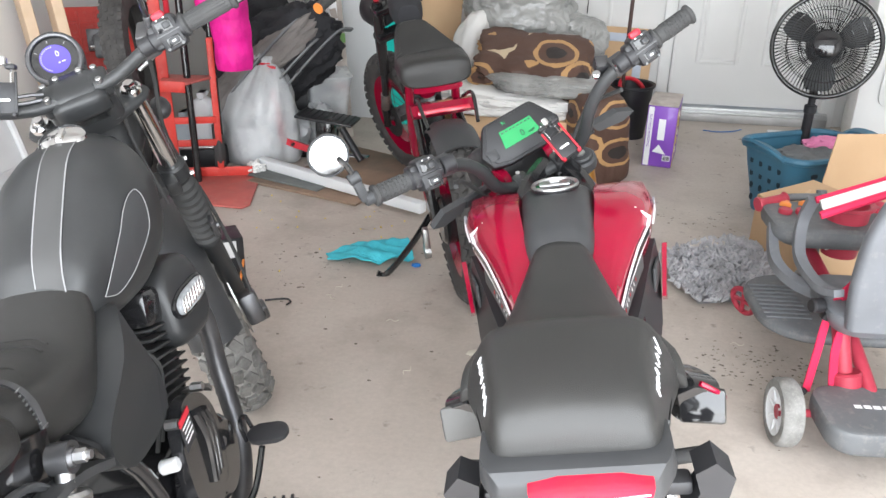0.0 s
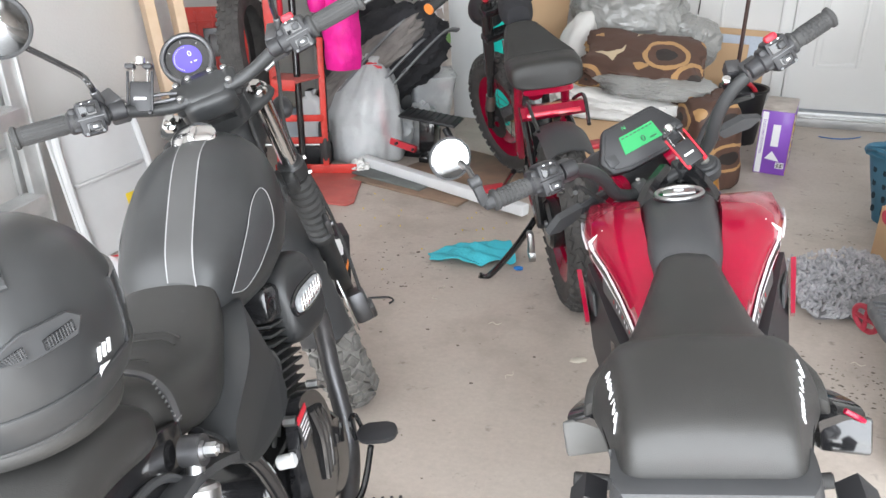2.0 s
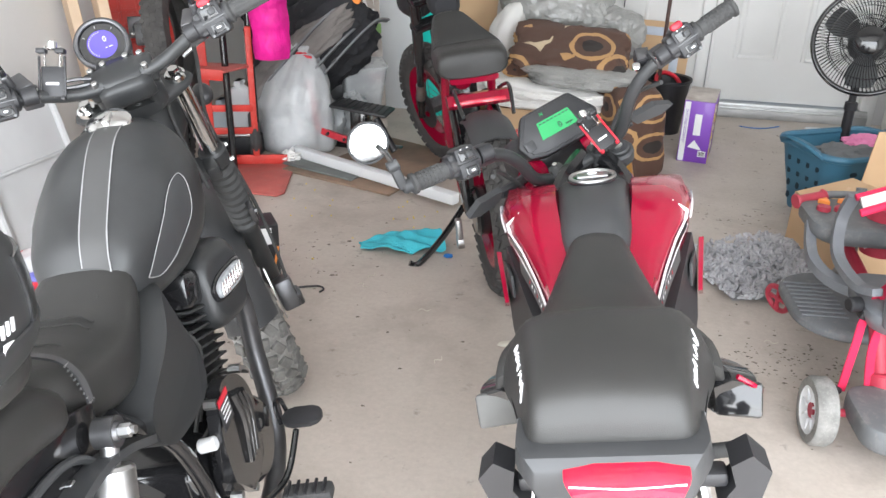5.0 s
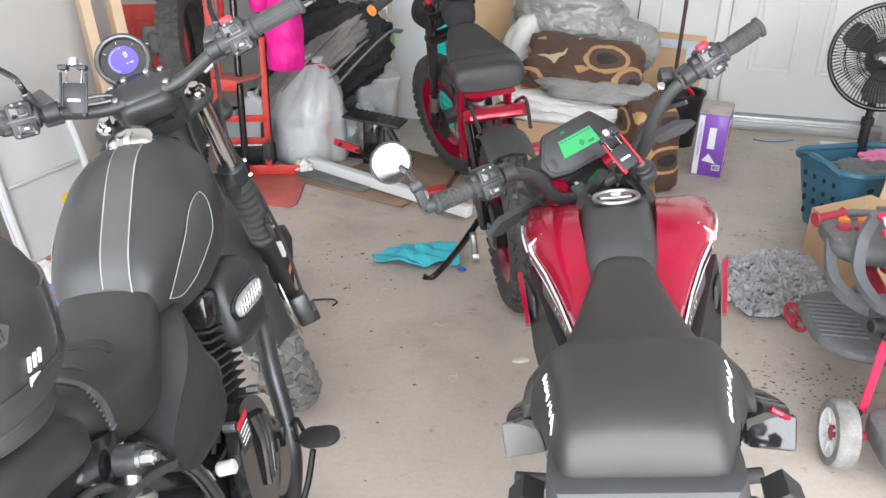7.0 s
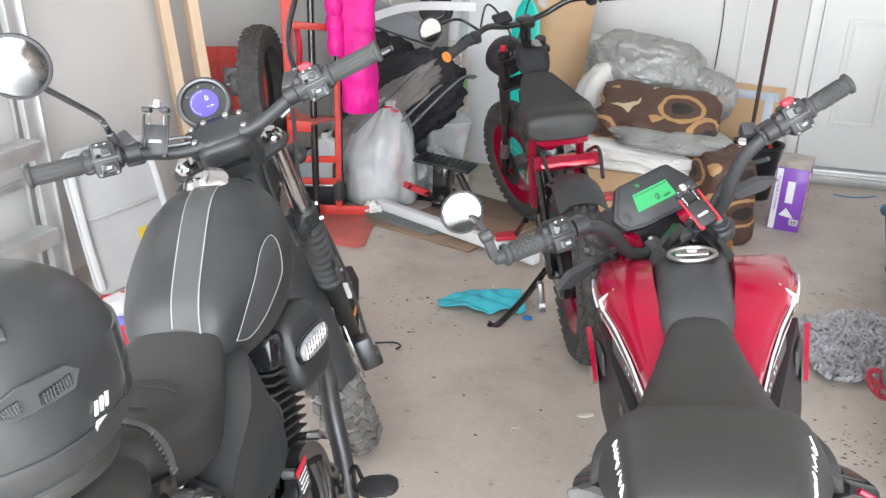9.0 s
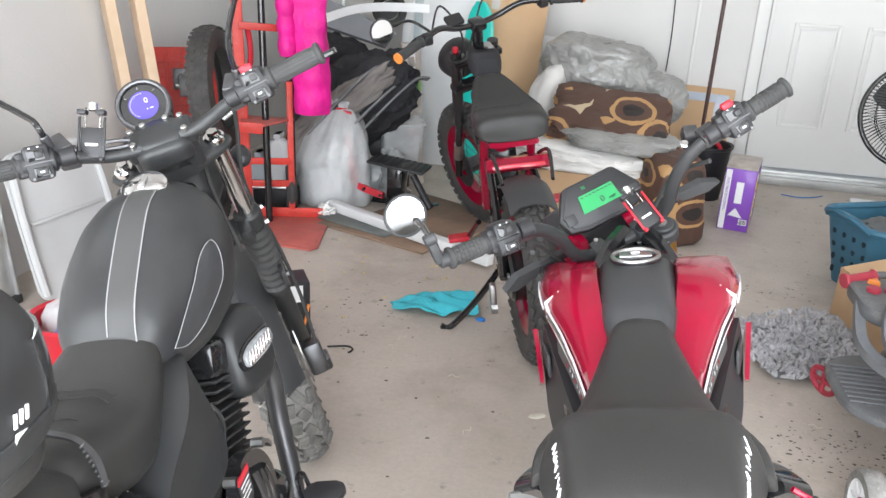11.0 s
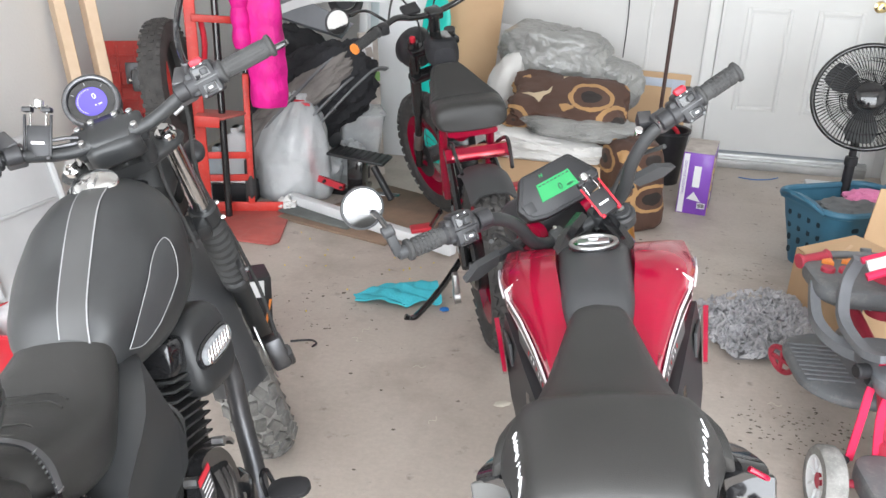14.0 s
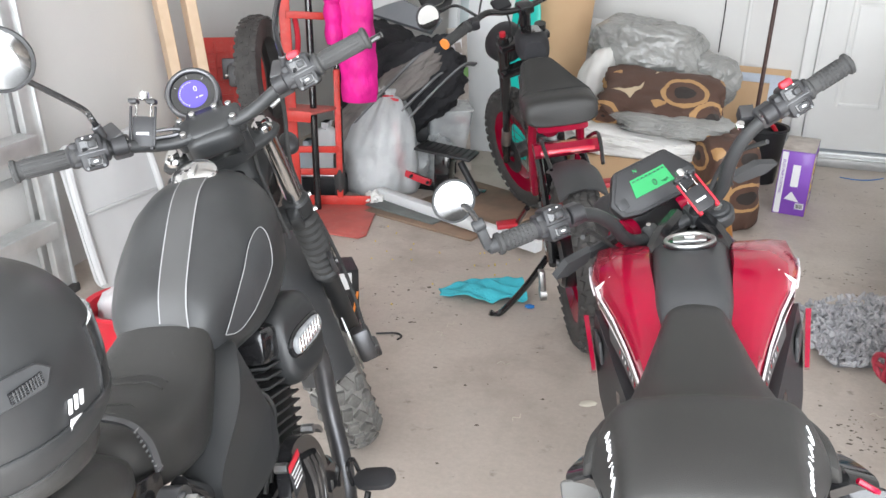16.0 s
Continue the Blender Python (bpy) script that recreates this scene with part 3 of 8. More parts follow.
def bar_fittings(bike, L, R, pads):
    """Switches, levers and clutch perches for both ends; L and R are (inner, outer) points."""
    for side, (a, b) in (("l", L), ("r", R)):
        A, B = Vector(a), Vector(b)
        d = (B - A).normalized()
        grip(bike, A + d * 0.024, B, pads=pads)
        p = A + d * 0.0
        # the front of the housing faces the rider
        x = d if side == "r" else -d
        z = (Vector((0, 0, 1)) - x * x.z).normalized()
        y = z.cross(x)
        m = Matrix.Translation(p) @ Matrix((x, y, z)).transposed().to_4x4()
        switch_box(bike, m @ pose(0, 0, 0, -35, 0, 0), side, side == "r")
        f = -y if y.dot(Vector((-1, 0, 0))) > 0 else y
        fwd = Vector((0.72, 0, -0.69))
        fwd -= d * fwd.dot(d)
        fwd.normalize()
        reach = 0.155 if side == "r" and not pads else 0.105
        perch = part("lever_perch", bm_of(box(0.036, 0.04, 0.03, None, 0.006)), M_DARK_STEEL, bike, m=Matrix.Translation(A - d * 0.05 + fwd * 0.02) @ m.to_3x3().to_4x4())
        for q in (-0.010, 0.010):
            part("bolt", bm_of(cyl((q, -0.012, 0.014), (q, -0.012, 0.021), 0.005, seg=8)), M_CHROME, perch)
        part("band", bm_of(cyl(A - d * 0.062, A - d * 0.034, 0.0175, bevel=0.002)), M_BLACK_PLASTIC, bike)
        part("lever", bm_of(tube([A - d * 0.045 + fwd * 0.035, A + d * 0.02 + fwd * 0.048, A + d * 0.07 + fwd * 0.046, A + d * reach * 0.9 + fwd * 0.05, A + d * reach + fwd * 0.048], (0.008, 0.0055), 8)), M_BLACK_GLOSS, bike)


def round_mirror(parent, stalk, centre, face, r=0.052, name="mirror"):
    """A round mirror on a bent stalk; face is the way its glass looks."""
    part("mirror_stalk", bm_of(tube(stalk, 0.0055, 8)), M_BLACK_GLOSS, parent)
    m = aim(centre, face)
    sh = part("mirror_shell", bm_of(lathe([(0, -0.022), (r * 0.6, -0.02), (r, -0.008), (r * 1.08, 0.0), (r * 1.06, 0.005), (r * 0.97, 0.006), (r * 0.95, 0.002), (0, 0.002)], 36, m)), M_GREY_PLASTIC, parent)
    part("mirror_glass", bm_of(lathe([(0, 0.0035), (r * 0.94, 0.0035), (r * 0.94, 0.0022), (0, 0.0022)], 36, m)), M_MIRROR, sh)


def phone_clamp(parent, m, accent):
    """A cycle phone holder: x along the bar, y up the clamp."""
    c = part("phone_holder", bm_of(box(0.055, 0.075, 0.014, None, 0.004), box(0.03, 0.03, 0.03, pose(0, 0, -0.018), 0.004)), M_BLACK_PLASTIC, parent, m=m)
    for s in (-1, 1):
        part("arm", bm_of(box(0.006, 0.10, 0.006, pose(s * 0.03, 0.012, 0.008), 0.002)), accent, c)
        part("jaw", bm_of(box(0.022, 0.012, 0.024, pose(s * 0.022, 0.072, 0.012), 0.003)), M_BLACK_PLASTIC, c)
        part("rod", bm_of(cyl((s * 0.018, 0.03, 0.004), (s * 0.018, 0.085, 0.004), 0.0025, seg=8)), M_CHROME, c)
        part("foot", bm_of(box(0.010, 0.010, 0.016, pose(s * 0.026, -0.04, 0.008), 0.003)), accent, c)
    part("thumb_screw", bm_of(cyl((0, 0.075, 0.006), (0, 0.098, 0.006), 0.011, bevel=0.003)), M_CHROME, c)
    part("print", bm_of(box(0.03, 0.006, 0.0006, pose(0.0, -0.005, 0.0074))), M_WHITE_DECAL, c)
    return c


def coil(parent, a, b, r, turns, wire, material):
    A, B = Vector(a), Vector(b)
    m = Matrix.Translation(A) @ (B - A).to_track_quat("Z", "Y").to_matrix().to_4x4()
    L = (B - A).length
    pts = [m @ Vector((r * math.cos(2 * math.pi * turns * i / (turns * 14)), r * math.sin(2 * math.pi * turns * i / (turns * 14)), L * i / (turns * 14))) for i in range(turns * 14 + 1)]
    return part("spring", bm_of(tube(pts, wire, 6, 1)), material, parent)


# ---------------------------------------------------------------- the black cruiser
BLACK = pose(-0.407, 0.838, 0, -10, 0, 94.5)
STEER_B = pose(0.90, 0.008, 0.85, 0, -28, 0) @ pose(0, 0, 0, 0, 0, 24) @ pose(0, 0, 0, 1.5, 0, 0)


def black_motorcycle():
    b = thing("motorcycle", BLACK, "matte black cruiser motorcycle with grey tank stripe, leaning on its stand", "motorcycle", "motorcycles in the garage")
    # tank
    secs = [oval(0.44, 0.765, 0.06, 0.03, 0.05, 2.6, 3), oval(0.47, 0.785, 0.088, 0.055, 0.09, 2.4, 3), oval(0.55, 0.80, 0.115, 0.10, 0.12, 2.2, 3),
            oval(0.63, 0.81, 0.126, 0.135, 0.13, 2.2, 3), oval(0.71, 0.82, 0.124, 0.135, 0.12, 2.2, 3), oval(0.77, 0.83, 0.106, 0.115, 0.10, 2.2, 3), oval(0.805, 0.835, 0.07, 0.08, 0.07, 2.3, 3)]
    tank = part("fuel_tank", bm_of(loft(secs, n=6)), M_BLACK_PAINT, b, "matte black teardrop tank")

    def top(x, y):
        return drape(tank, [(x, y, 0.9)], (0, 0, 1), 0.0)[0].z

    def strip(y0, y1, lift, x0=0.4405, x1=0.70):
        def add(bm):
            rows = []
            for i in range(21):
                x = x0 + (x1 - x0) * (i / 20) ** 1.8
                c = -0.026 + (x - 0.5) * 0.10
                rows.append([bm.verts.new(p) for p in drape(tank, [(x, c + y0 + (y1 - y0) * k / 6, 0.9) for k in range(7)], (0, 0, 1), lift)])
            for p, q in zip(rows, rows[1:]):
                for k in range(6):
                    bm.faces.new((p[k], p[k + 1], q[k + 1], q[k]))
        return add
    part("stripe", bm_of(strip(-0.021, 0.021, 0.0012)), M_GREY_DECAL, tank, "grey centre stripe")
    for s in (-1, 1):
        part("pinstripe", bm_of(strip(s * 0.0215 - 0.0011, s * 0.0215 + 0.0011, 0.0022)), M_LINE, tank)
    for s in (-1, 1):
        # teardrop knee panel on each flank
        pts = [(0.475, -0.035), (0.53, 0.015), (0.59, 0.05), (0.635, 0.058), (0.65, 0.035), (0.63, -0.01), (0.56, -0.04), (0.51, -0.052)]
        P = [Vector((x, 0, z)) for x, z in pts]
        loop = smooth_path(P + [P[0]], 5)[:-1]

        def flank(x, z):
            xs = [0.44, 0.47, 0.55, 0.63, 0.71, 0.77]
            zc = np.interp(x, xs, [0.765, 0.785, 0.80, 0.81, 0.82, 0.83])
            hw = np.interp(x, xs, [0.06, 0.088, 0.115, 0.126, 0.124, 0.106])
            up = np.interp(x, xs, [0.03, 0.055, 0.10, 0.135, 0.135, 0.115])
            dn = np.interp(x, xs, [0.05, 0.09, 0.12, 0.13, 0.12, 0.10])
            k, e = (z / up, 2.2) if z > 0 else (-z / dn, 3)
            return float(hw * max(0.0, 1 - min(1, k) ** e) ** (1 / e)), float(zc)

        def face(bm, off):
            cx, cz = 0.57, 0.0
            rings = []
            for f in (1.0, 0.66, 0.33):
                rr = []
                for p in loop:
                    x, z = cx + (p.x - cx) * f, cz + (p.z - cz) * f
                    w, zc = flank(x, z)
                    rr.append(bm.verts.new((x, s * (w + off), zc + z)))
                rings.append(rr)
            for p, q in zip(rings, rings[1:]):
                for i in range(len(p)):
                    j = (i + 1) % len(p)
                    bm.faces.new((p[i], p[j], q[j], q[i]))
            bm.faces.new(rings[-1])
        bm = bmesh.new()
        face(bm, 0.003)
        part("knee_panel", bm, M_GREY_PLASTIC, tank)
        line = []
        for p in loop + loop[:1]:
            w, zc = flank(p.x, p.z)
            line.append((p.x, s * (w + 0.004), zc + p.z))
        part("panel_outline", bm_of(tube(line, 0.0009, 5, 1)), M_LINE, tank)
    cap = part("filler_cap", bm_of(lathe([(0, 0), (0.041, 0), (0.041, 0.008), (0.037, 0.012), (0.02, 0.015), (0, 0.016)], 36)), M_CHROME, tank, "chrome filler cap", m=pose(0.708, 0.002, top(0.708, 0.0) - 0.006, 4, -22, 0))
    part("cap_lock", bm_of(box(0.03, 0.012, 0.006, pose(0, 0, 0.018), 0.002)), M_CHROME, cap)
    # seat
    s = [oval(0.12, 0.735, 0.07, 0.02, 0.03, 2.4, 3), oval(0.17, 0.735, 0.095, 0.045, 0.06, 2.6, 3.5), oval(0.25, 0.715, 0.112, 0.045, 0.07, 3, 3.5), oval(0.33, 0.71, 0.11, 0.045, 0.075, 3, 3.5),
         oval(0.41, 0.73, 0.092, 0.05, 0.075, 2.8, 3.5), oval(0.46, 0.755, 0.075, 0.045, 0.06, 2.6, 3.5), oval(0.495, 0.77, 0.055, 0.03, 0.04, 2.4, 3)]
    seat = part("seat", bm_of(loft(s, n=6)), M_VINYL, b, "black stitched vinyl solo seat")
    for x, w in ((0.40, 0.05), (0.345, 0.06), (0.33, 0.058), (0.275, 0.05), (0.25, 0.045)):
        z = 0.757 + 0.10 * max(0, x - 0.33) * 2.2
        part("stitching", bm_of(tube([(x - 0.012, -w, z - 0.004), (x, -w * 0.6, z + 0.001), (x, 0, z + 0.002), (x, w * 0.6, z + 0.001), (x - 0.012, w, z - 0.004)], 0.0014, 5)), M_VINYL, seat)
    rs = [oval(-0.25, 0.70, 0.09, 0.03, 0.03, 2.6, 3), oval(-0.18, 0.745, 0.118, 0.045, 0.045, 2.8, 3), oval(-0.03, 0.786, 0.125, 0.056, 0.05, 3, 3), oval(0.10, 0.76, 0.12, 0.042, 0.05, 3, 3), oval(0.155, 0.74, 0.09, 0.02, 0.05, 3, 3)]
    part("pillion_pad", bm_of(loft(rs, n=6)), M_VINYL, b)
    st = part("seat_strap", bm_of(tube([(0.19, -0.05, 0.790), (0.185, -0.085, 0.782), (0.178, -0.108, 0.758), (0.165, -0.118, 0.725)], 0.01, 6, 6, flat=(0.009, 0.004))), M_DARK_STEEL, b)
    for i in range(9):
        f = i / 8
        part("tooth", bm_of(box(0.011, 0.002, 0.002, pose(0.181 - 0.014 * f, -0.095 - 0.024 * f, 0.776 - 0.048 * f))), M_STEEL, st)
    # side cover below the seat, right and left
    for sd in (-1, 1):
        sc = [[(0.50, sd * 0.075, 0.72), (0.46, sd * 0.10, 0.735), (0.36, sd * 0.12, 0.70), (0.27, sd * 0.12, 0.62), (0.30, sd * 0.125, 0.55), (0.42, sd * 0.13, 0.57), (0.48, sd * 0.115, 0.64)]]
        sc.append([(x, y + sd * 0.025 * (1 if i in (2, 5) else 0.4), z) for i, (x, y, z) in enumerate(sc[0])])
        sc.insert(0, [(x, y - sd * 0.05, z) for x, y, z in sc[0]])
        part("side_cover", bm_of(loft([soft_loop(r) for r in sc], n=4)), M_BLACK_PAINT, b, sharp=60)
    # rear fender and wheel
    wheel_tyre(0.31, 0.135, b, pose(0, 0, 0.31), M_BLACK_GLOSS, M_TYRE, blocks=34)
    prof = []
    for i in range(13):
        a = radians(30 + 120 * i / 12)
        r = 0.345
        prof.append([(r * math.cos(a) * 1.02, w * 0.088, 0.31 + r * math.sin(a) - 0.03 * abs(w) ** 3) for w in (-1, -0.8, -0.4, 0, 0.4, 0.8, 1)] +
                    [((r - 0.012) * math.cos(a), w * 0.082, 0.31 + (r - 0.012) * math.sin(a) - 0.03 * abs(w) ** 3) for w in (1, 0.8, 0.4, 0, -0.4, -0.8, -1)])
    part("rear_fender", bm_of(loft(prof, n=2)), M_BLACK_PAINT, b)
    for sd in (-1, 1):
        gd_ = part("fender_strut", bm_of(tube([(0.25, sd * 0.115, 0.60), (0.12, sd * 0.12, 0.66), (-0.05, sd * 0.12, 0.66), (-0.16, sd * 0.11, 0.60)], 0.01, 6, flat=(0.045, 0.012))), M_GREY_PLASTIC, b)
        part("bolt", bm_of(cyl((0.05, sd * 0.12, 0.655), (0.05, sd * 0.135, 0.655), 0.011, seg=6)), M_CHROME, gd_)
        sh = part("shock_absorber", bm_of(cyl((0.0, sd * 0.13, 0.36), (0.10, sd * 0.13, 0.57), 0.016), cyl((0.085, sd * 0.13, 0.535), (0.137, sd * 0.13, 0.645), 0.029, bevel=0.005), cyl((0.137, sd * 0.13, 0.645), (0.150, sd * 0.13, 0.672), 0.012)), M_STEEL, b, "steel-capped rear shock")
        coil(sh, (0.005, sd * 0.13, 0.37), (0.09, sd * 0.13, 0.535), 0.027, 8, 0.005, M_BLACK_GLOSS)
        part("shock_eye", bm_of(lathe([(0.0, -0.017), (0.012, -0.017), (0.014, -0.012), (0.021, -0.014), (0.021, 0.014), (0.014, 0.012), (0.012, 0.017), (0, 0.017)], 28, pose(0.156, sd * 0.13, 0.684, 90, 0, 0))), M_DARK_STEEL, sh)
        part("nut", bm_of(cyl((0.156, sd * 0.145, 0.684), (0.156, sd * 0.162, 0.684), 0.0095, seg=6, bevel=0.001), cyl((0.156, sd * 0.162, 0.684), (0.156, sd * 0.168, 0.684), 0.006, seg=10)), M_STEEL, sh)
        rail = part("fender_panel", bm_of(plate([(-sd * x, z) for x, z in ((0.185, 0.715), (0.10, 0.745), (-0.10, 0.755), (-0.26, 0.70), (-0.28, 0.60), (-0.10, 0.52), (0.06, 0.50), (0.16, 0.58))], 0.010, pose(0, sd * 0.098, 0, 90, 0, 180 if sd > 0 else 0), 0.003)), M_BLACK_GLOSS, b)
        part("panel_rim", bm_of(tube([(0.145, sd * 0.112, 0.60), (0.125, sd * 0.114, 0.665), (0.06, sd * 0.115, 0.705), (-0.05, sd * 0.115, 0.712), (-0.16, sd * 0.114, 0.69)], 0.006, 8, 6)), M_GREY_PLASTIC, rail)
        part("bolt", bm_of(cyl((0.075, sd * 0.105, 0.665), (0.075, sd * 0.116, 0.665), 0.010, seg=6, bevel=0.001)), M_STEEL, rail)
        part("frame_tube", bm_of(tube([(0.22, sd * 0.10, 0.66), (0.34, sd * 0.11, 0.52), (0.40, sd * 0.11, 0.36), (0.42, sd * 0.10, 0.28)], 0.014, 10)), M_BLACK_GLOSS, b)
        part("swingarm", bm_of(tube([(0.0, sd * 0.10, 0.31), (0.38, sd * 0.10, 0.33)], 0.019, 8, 1)), M_BLACK_GLOSS, b)
    # frame and engine
    part("frame", bm_of(tube([(0.16, 0, 0.66), (0.45, 0, 0.68), (0.72, 0, 0.74), (0.86, 0, 0.80)], 0.022, 10), tube([(0.86, 0, 0.76), (0.84, 0, 0.55), (0.80, 0.0, 0.32), (0.68, 0, 0.2), (0.42, 0, 0.2), (0.40, 0, 0.36)], 0.018, 10)), M_BLACK_GLOSS, b)
    eng = part("engine", bm_of(box(0.30, 0.20, 0.20, pose(0.55, 0, 0.32), 0.03, 3), cyl((0.50, -0.10, 0.36), (0.50, -0.135, 0.36), 0.075, bevel=0.012), cyl((0.62, -0.10, 0.31), (0.62, -0.14, 0.31), 0.085, bevel=0.014)), M_BLACK_GLOSS, b)
    for i in range(11):
        f = i / 10
        part("cooling_fin", bm_of(box(0.15 - 0.02 * abs(f - 0.5), 0.18, 0.005, pose(0.60 + 0.055 * f, 0, 0.43 + 0.17 * f, 0, 18, 0), 0.0015, 1)), M_BLACK_PAINT, eng)
    part("barrel", bm_of(cyl((0.60, 0, 0.42), (0.66, 0, 0.62), 0.068)), M_BLACK_GLOSS, eng)
    part("cylinder_head", bm_of(box(0.15, 0.18, 0.07, pose(0.67, 0, 0.635, 0, 18, 0), 0.015)), M_BLACK_GLOSS, eng)
    cov = part("clutch_cover", bm_of(loft([soft_loop([(x, -0.13 - d, z) for x, z in ((0.42, 0.37), (0.43, 0.49), (0.48, 0.535), (0.56, 0.50), (0.60, 0.42), (0.57, 0.31), (0.46, 0.30))]) for d in (0, 0.018, 0.022)], n=2)), M_BLACK_GLOSS, eng, sharp=30)
    for i in range(3):
        part("rib", bm_of(tube([(0.505 + 0.02 * i, -0.154, 0.495 - 0.01 * i), (0.515 + 0.02 * i, -0.157, 0.43), (0.50 + 0.018 * i, -0.154, 0.35)], 0.008, 8)), M_BLACK_GLOSS, cov)
    lab = part("warning_label", bm_of(box(0.05, 0.002, 0.06, pose(0.452, -0.158, 0.50))), M_BLACK_PLASTIC, eng, "black and red warning label with small print")
    part("label_band", bm_of(box(0.05, 0.0022, 0.012, pose(0.452, -0.1585, 0.524))), M_RED_PLASTIC, lab)
    for i in range(4):
        part("print_line", bm_of(box(0.04 - 0.006 * (i % 2), 0.0022, 0.003, pose(0.452, -0.1585, 0.511 - 0.009 * i))), M_WHITE_DECAL, lab)
    part("oil_cap", bm_of(cyl((0.415, -0.11, 0.455), (0.415, -0.142, 0.46), 0.0125, bevel=0.003)), M_PALE_PLASTIC, eng, "cream plastic oil cap")
    for x, z in ((0.60, 0.36), (0.58, 0.50), (0.50, 0.29), (0.44, 0.52), (0.43, 0.33)):
        part("bolt", bm_of(cyl((x, -0.13, z), (x, -0.152, z), 0.009, seg=6)), M_STEEL, eng)
    part("clutch_arm", bm_of(tube([(0.62, -0.10, 0.47), (0.60, -0.125, 0.485), (0.625, -0.135, 0.475), (0.64, -0.135, 0.455)], 0.006, 8, 4, flat=(0.016, 0.007))), M_STEEL, eng)
    part("carburettor", bm_of(box(0.09, 0.07, 0.08, pose(0.53, -0.03, 0.58), 0.012), cyl((0.50, -0.09, 0.58), (0.50, 0.05, 0.58), 0.03)), M_STEEL, eng)
    for k in range(2):
        part("hose", bm_of(tube([(0.50 + 0.02 * k, -0.05, 0.66), (0.52 + 0.01 * k, -0.10 - 0.006 * k, 0.60), (0.55 + 0.012 * k, -0.09, 0.52), (0.48 + 0.03 * k, -0.08, 0.44)], 0.004, 6)), M_RUBBER, eng)
    # air box with a lens on the right flank
    def pod(x0, x1, z0, z1, y, k=26, e=3.2):
        cx, cz, hx, hz = (x0 + x1) / 2, (z0 + z1) / 2, (x1 - x0) / 2, (z1 - z0) / 2
        return [(cx + hx * math.copysign(abs(math.cos(t)) ** (2 / e), math.cos(t)) + 0.10 * hz * math.copysign(abs(math.sin(t)) ** (2 / e), math.sin(t)), y, cz + hz * math.copysign(abs(math.sin(t)) ** (2 / e), math.sin(t))) for t in [2 * math.pi * i / k for i in range(k)]]
    ab = part("air_box", bm_of(loft([pod(0.675, 0.79, 0.545, 0.675, -0.020), pod(0.662, 0.803, 0.530, 0.690, -0.045), pod(0.660, 0.805, 0.528, 0.692, -0.085), pod(0.664, 0.800, 0.532, 0.688, -0.108), pod(0.672, 0.790, 0.545, 0.676, -0.121), pod(0.682, 0.780, 0.560, 0.662, -0.126), pod(0.71, 0.75, 0.59, 0.63, -0.127)], n=4)), M_BLACK_PAINT, b, "matte black rounded air box", m=Matrix.Translation((0.728, -0.082, 0.612)) @ pose(0, 0, 0, -11, 0, -15) @ Matrix.Translation((-0.732, 0.082, -0.612)))
    def bar_lens(g, y):
        return [(0.731 + (0.052 - g) * math.copysign(abs(math.cos(t)) ** 0.7, math.cos(t)), y, 0.612 + (0.021 - g) * math.copysign(abs(math.sin(t)) ** 0.7, math.sin(t)) + 0.14 * (0.052 - g) * math.cos(t)) for t in [2 * math.pi * i / 26 for i in range(26)]]
    part("lamp_surround", bm_of(loft([bar_lens(-0.006, -0.120), bar_lens(-0.005, -0.129), bar_lens(0.0, -0.131)], n=2)), M_BLACK_GLOSS, ab)
    lens = part("led_lens", bm_of(loft([bar_lens(0.001, -0.126), bar_lens(0.002, -0.135), bar_lens(0.006, -0.138)], n=2)), M_LED, ab, "clear ribbed side light")
    for i in range(8):
        part("facet", bm_of(box(0.007, 0.004, 0.028, pose(0.694 + 0.0105 * i, -0.138, 0.607 + 0.0015 * i, 0, 22, 0), 0.0015, 1)), M_CHROME, lens)
    # exhaust, pedal, footrest
    part("exhaust_pipe", bm_of(tube([(0.70, -0.05, 0.62), (0.80, -0.10, 0.55), (0.81, -0.10, 0.40), (0.74, -0.12, 0.22), (0.55, -0.13, 0.17), (0.2, -0.15, 0.19), (-0.2, -0.16, 0.24)], 0.021, 12)), M_DARK_STEEL, b)
    ped = part("brake_pedal", bm_of(tube([(0.52, -0.13, 0.22), (0.60, -0.17, 0.22), (0.69, -0.185, 0.27)], 0.007, 8)), M_BLACK_GLOSS, b)
    part("pedal_pad", bm_of(plate(rounded(0.05, 0.085, 0.022), 0.012, pose(0.705, -0.20, 0.285, 0, -10, 0), 0.003)), M_BLACK_PLASTIC, ped)
    part("pedal_loop", bm_of(tube([(0.695, -0.155, 0.285), (0.70, -0.150, 0.325), (0.725, -0.155, 0.325), (0.725, -0.165, 0.285)], 0.005, 6)), M_BLACK_GLOSS, ped)
    peg = part("footrest", bm_of(box(0.04, 0.10, 0.028, pose(0.56, -0.22, 0.21), 0.008)), M_RUBBER, b)
    for i in range(5):
        part("rib", bm_of(box(0.042, 0.006, 0.006, pose(0.56, -0.255 + 0.018 * i, 0.227), 0.001, 1)), M_BLACK_PLASTIC, peg)
    part("side_stand", bm_of(tube([(0.50, 0.10, 0.24), (0.47, 0.20, 0.12), (0.45, 0.255, 0.05)], 0.012, 8)), M_BLACK_GLOSS, b)
    # steering: fork, wheel, bars
    S = STEER_B
    fk = (b, S)
    part("steering_stem", bm_of(cyl((0, 0, -0.19), (0, 0, 0.05), 0.022)), M_BLACK_GLOSS, fk)
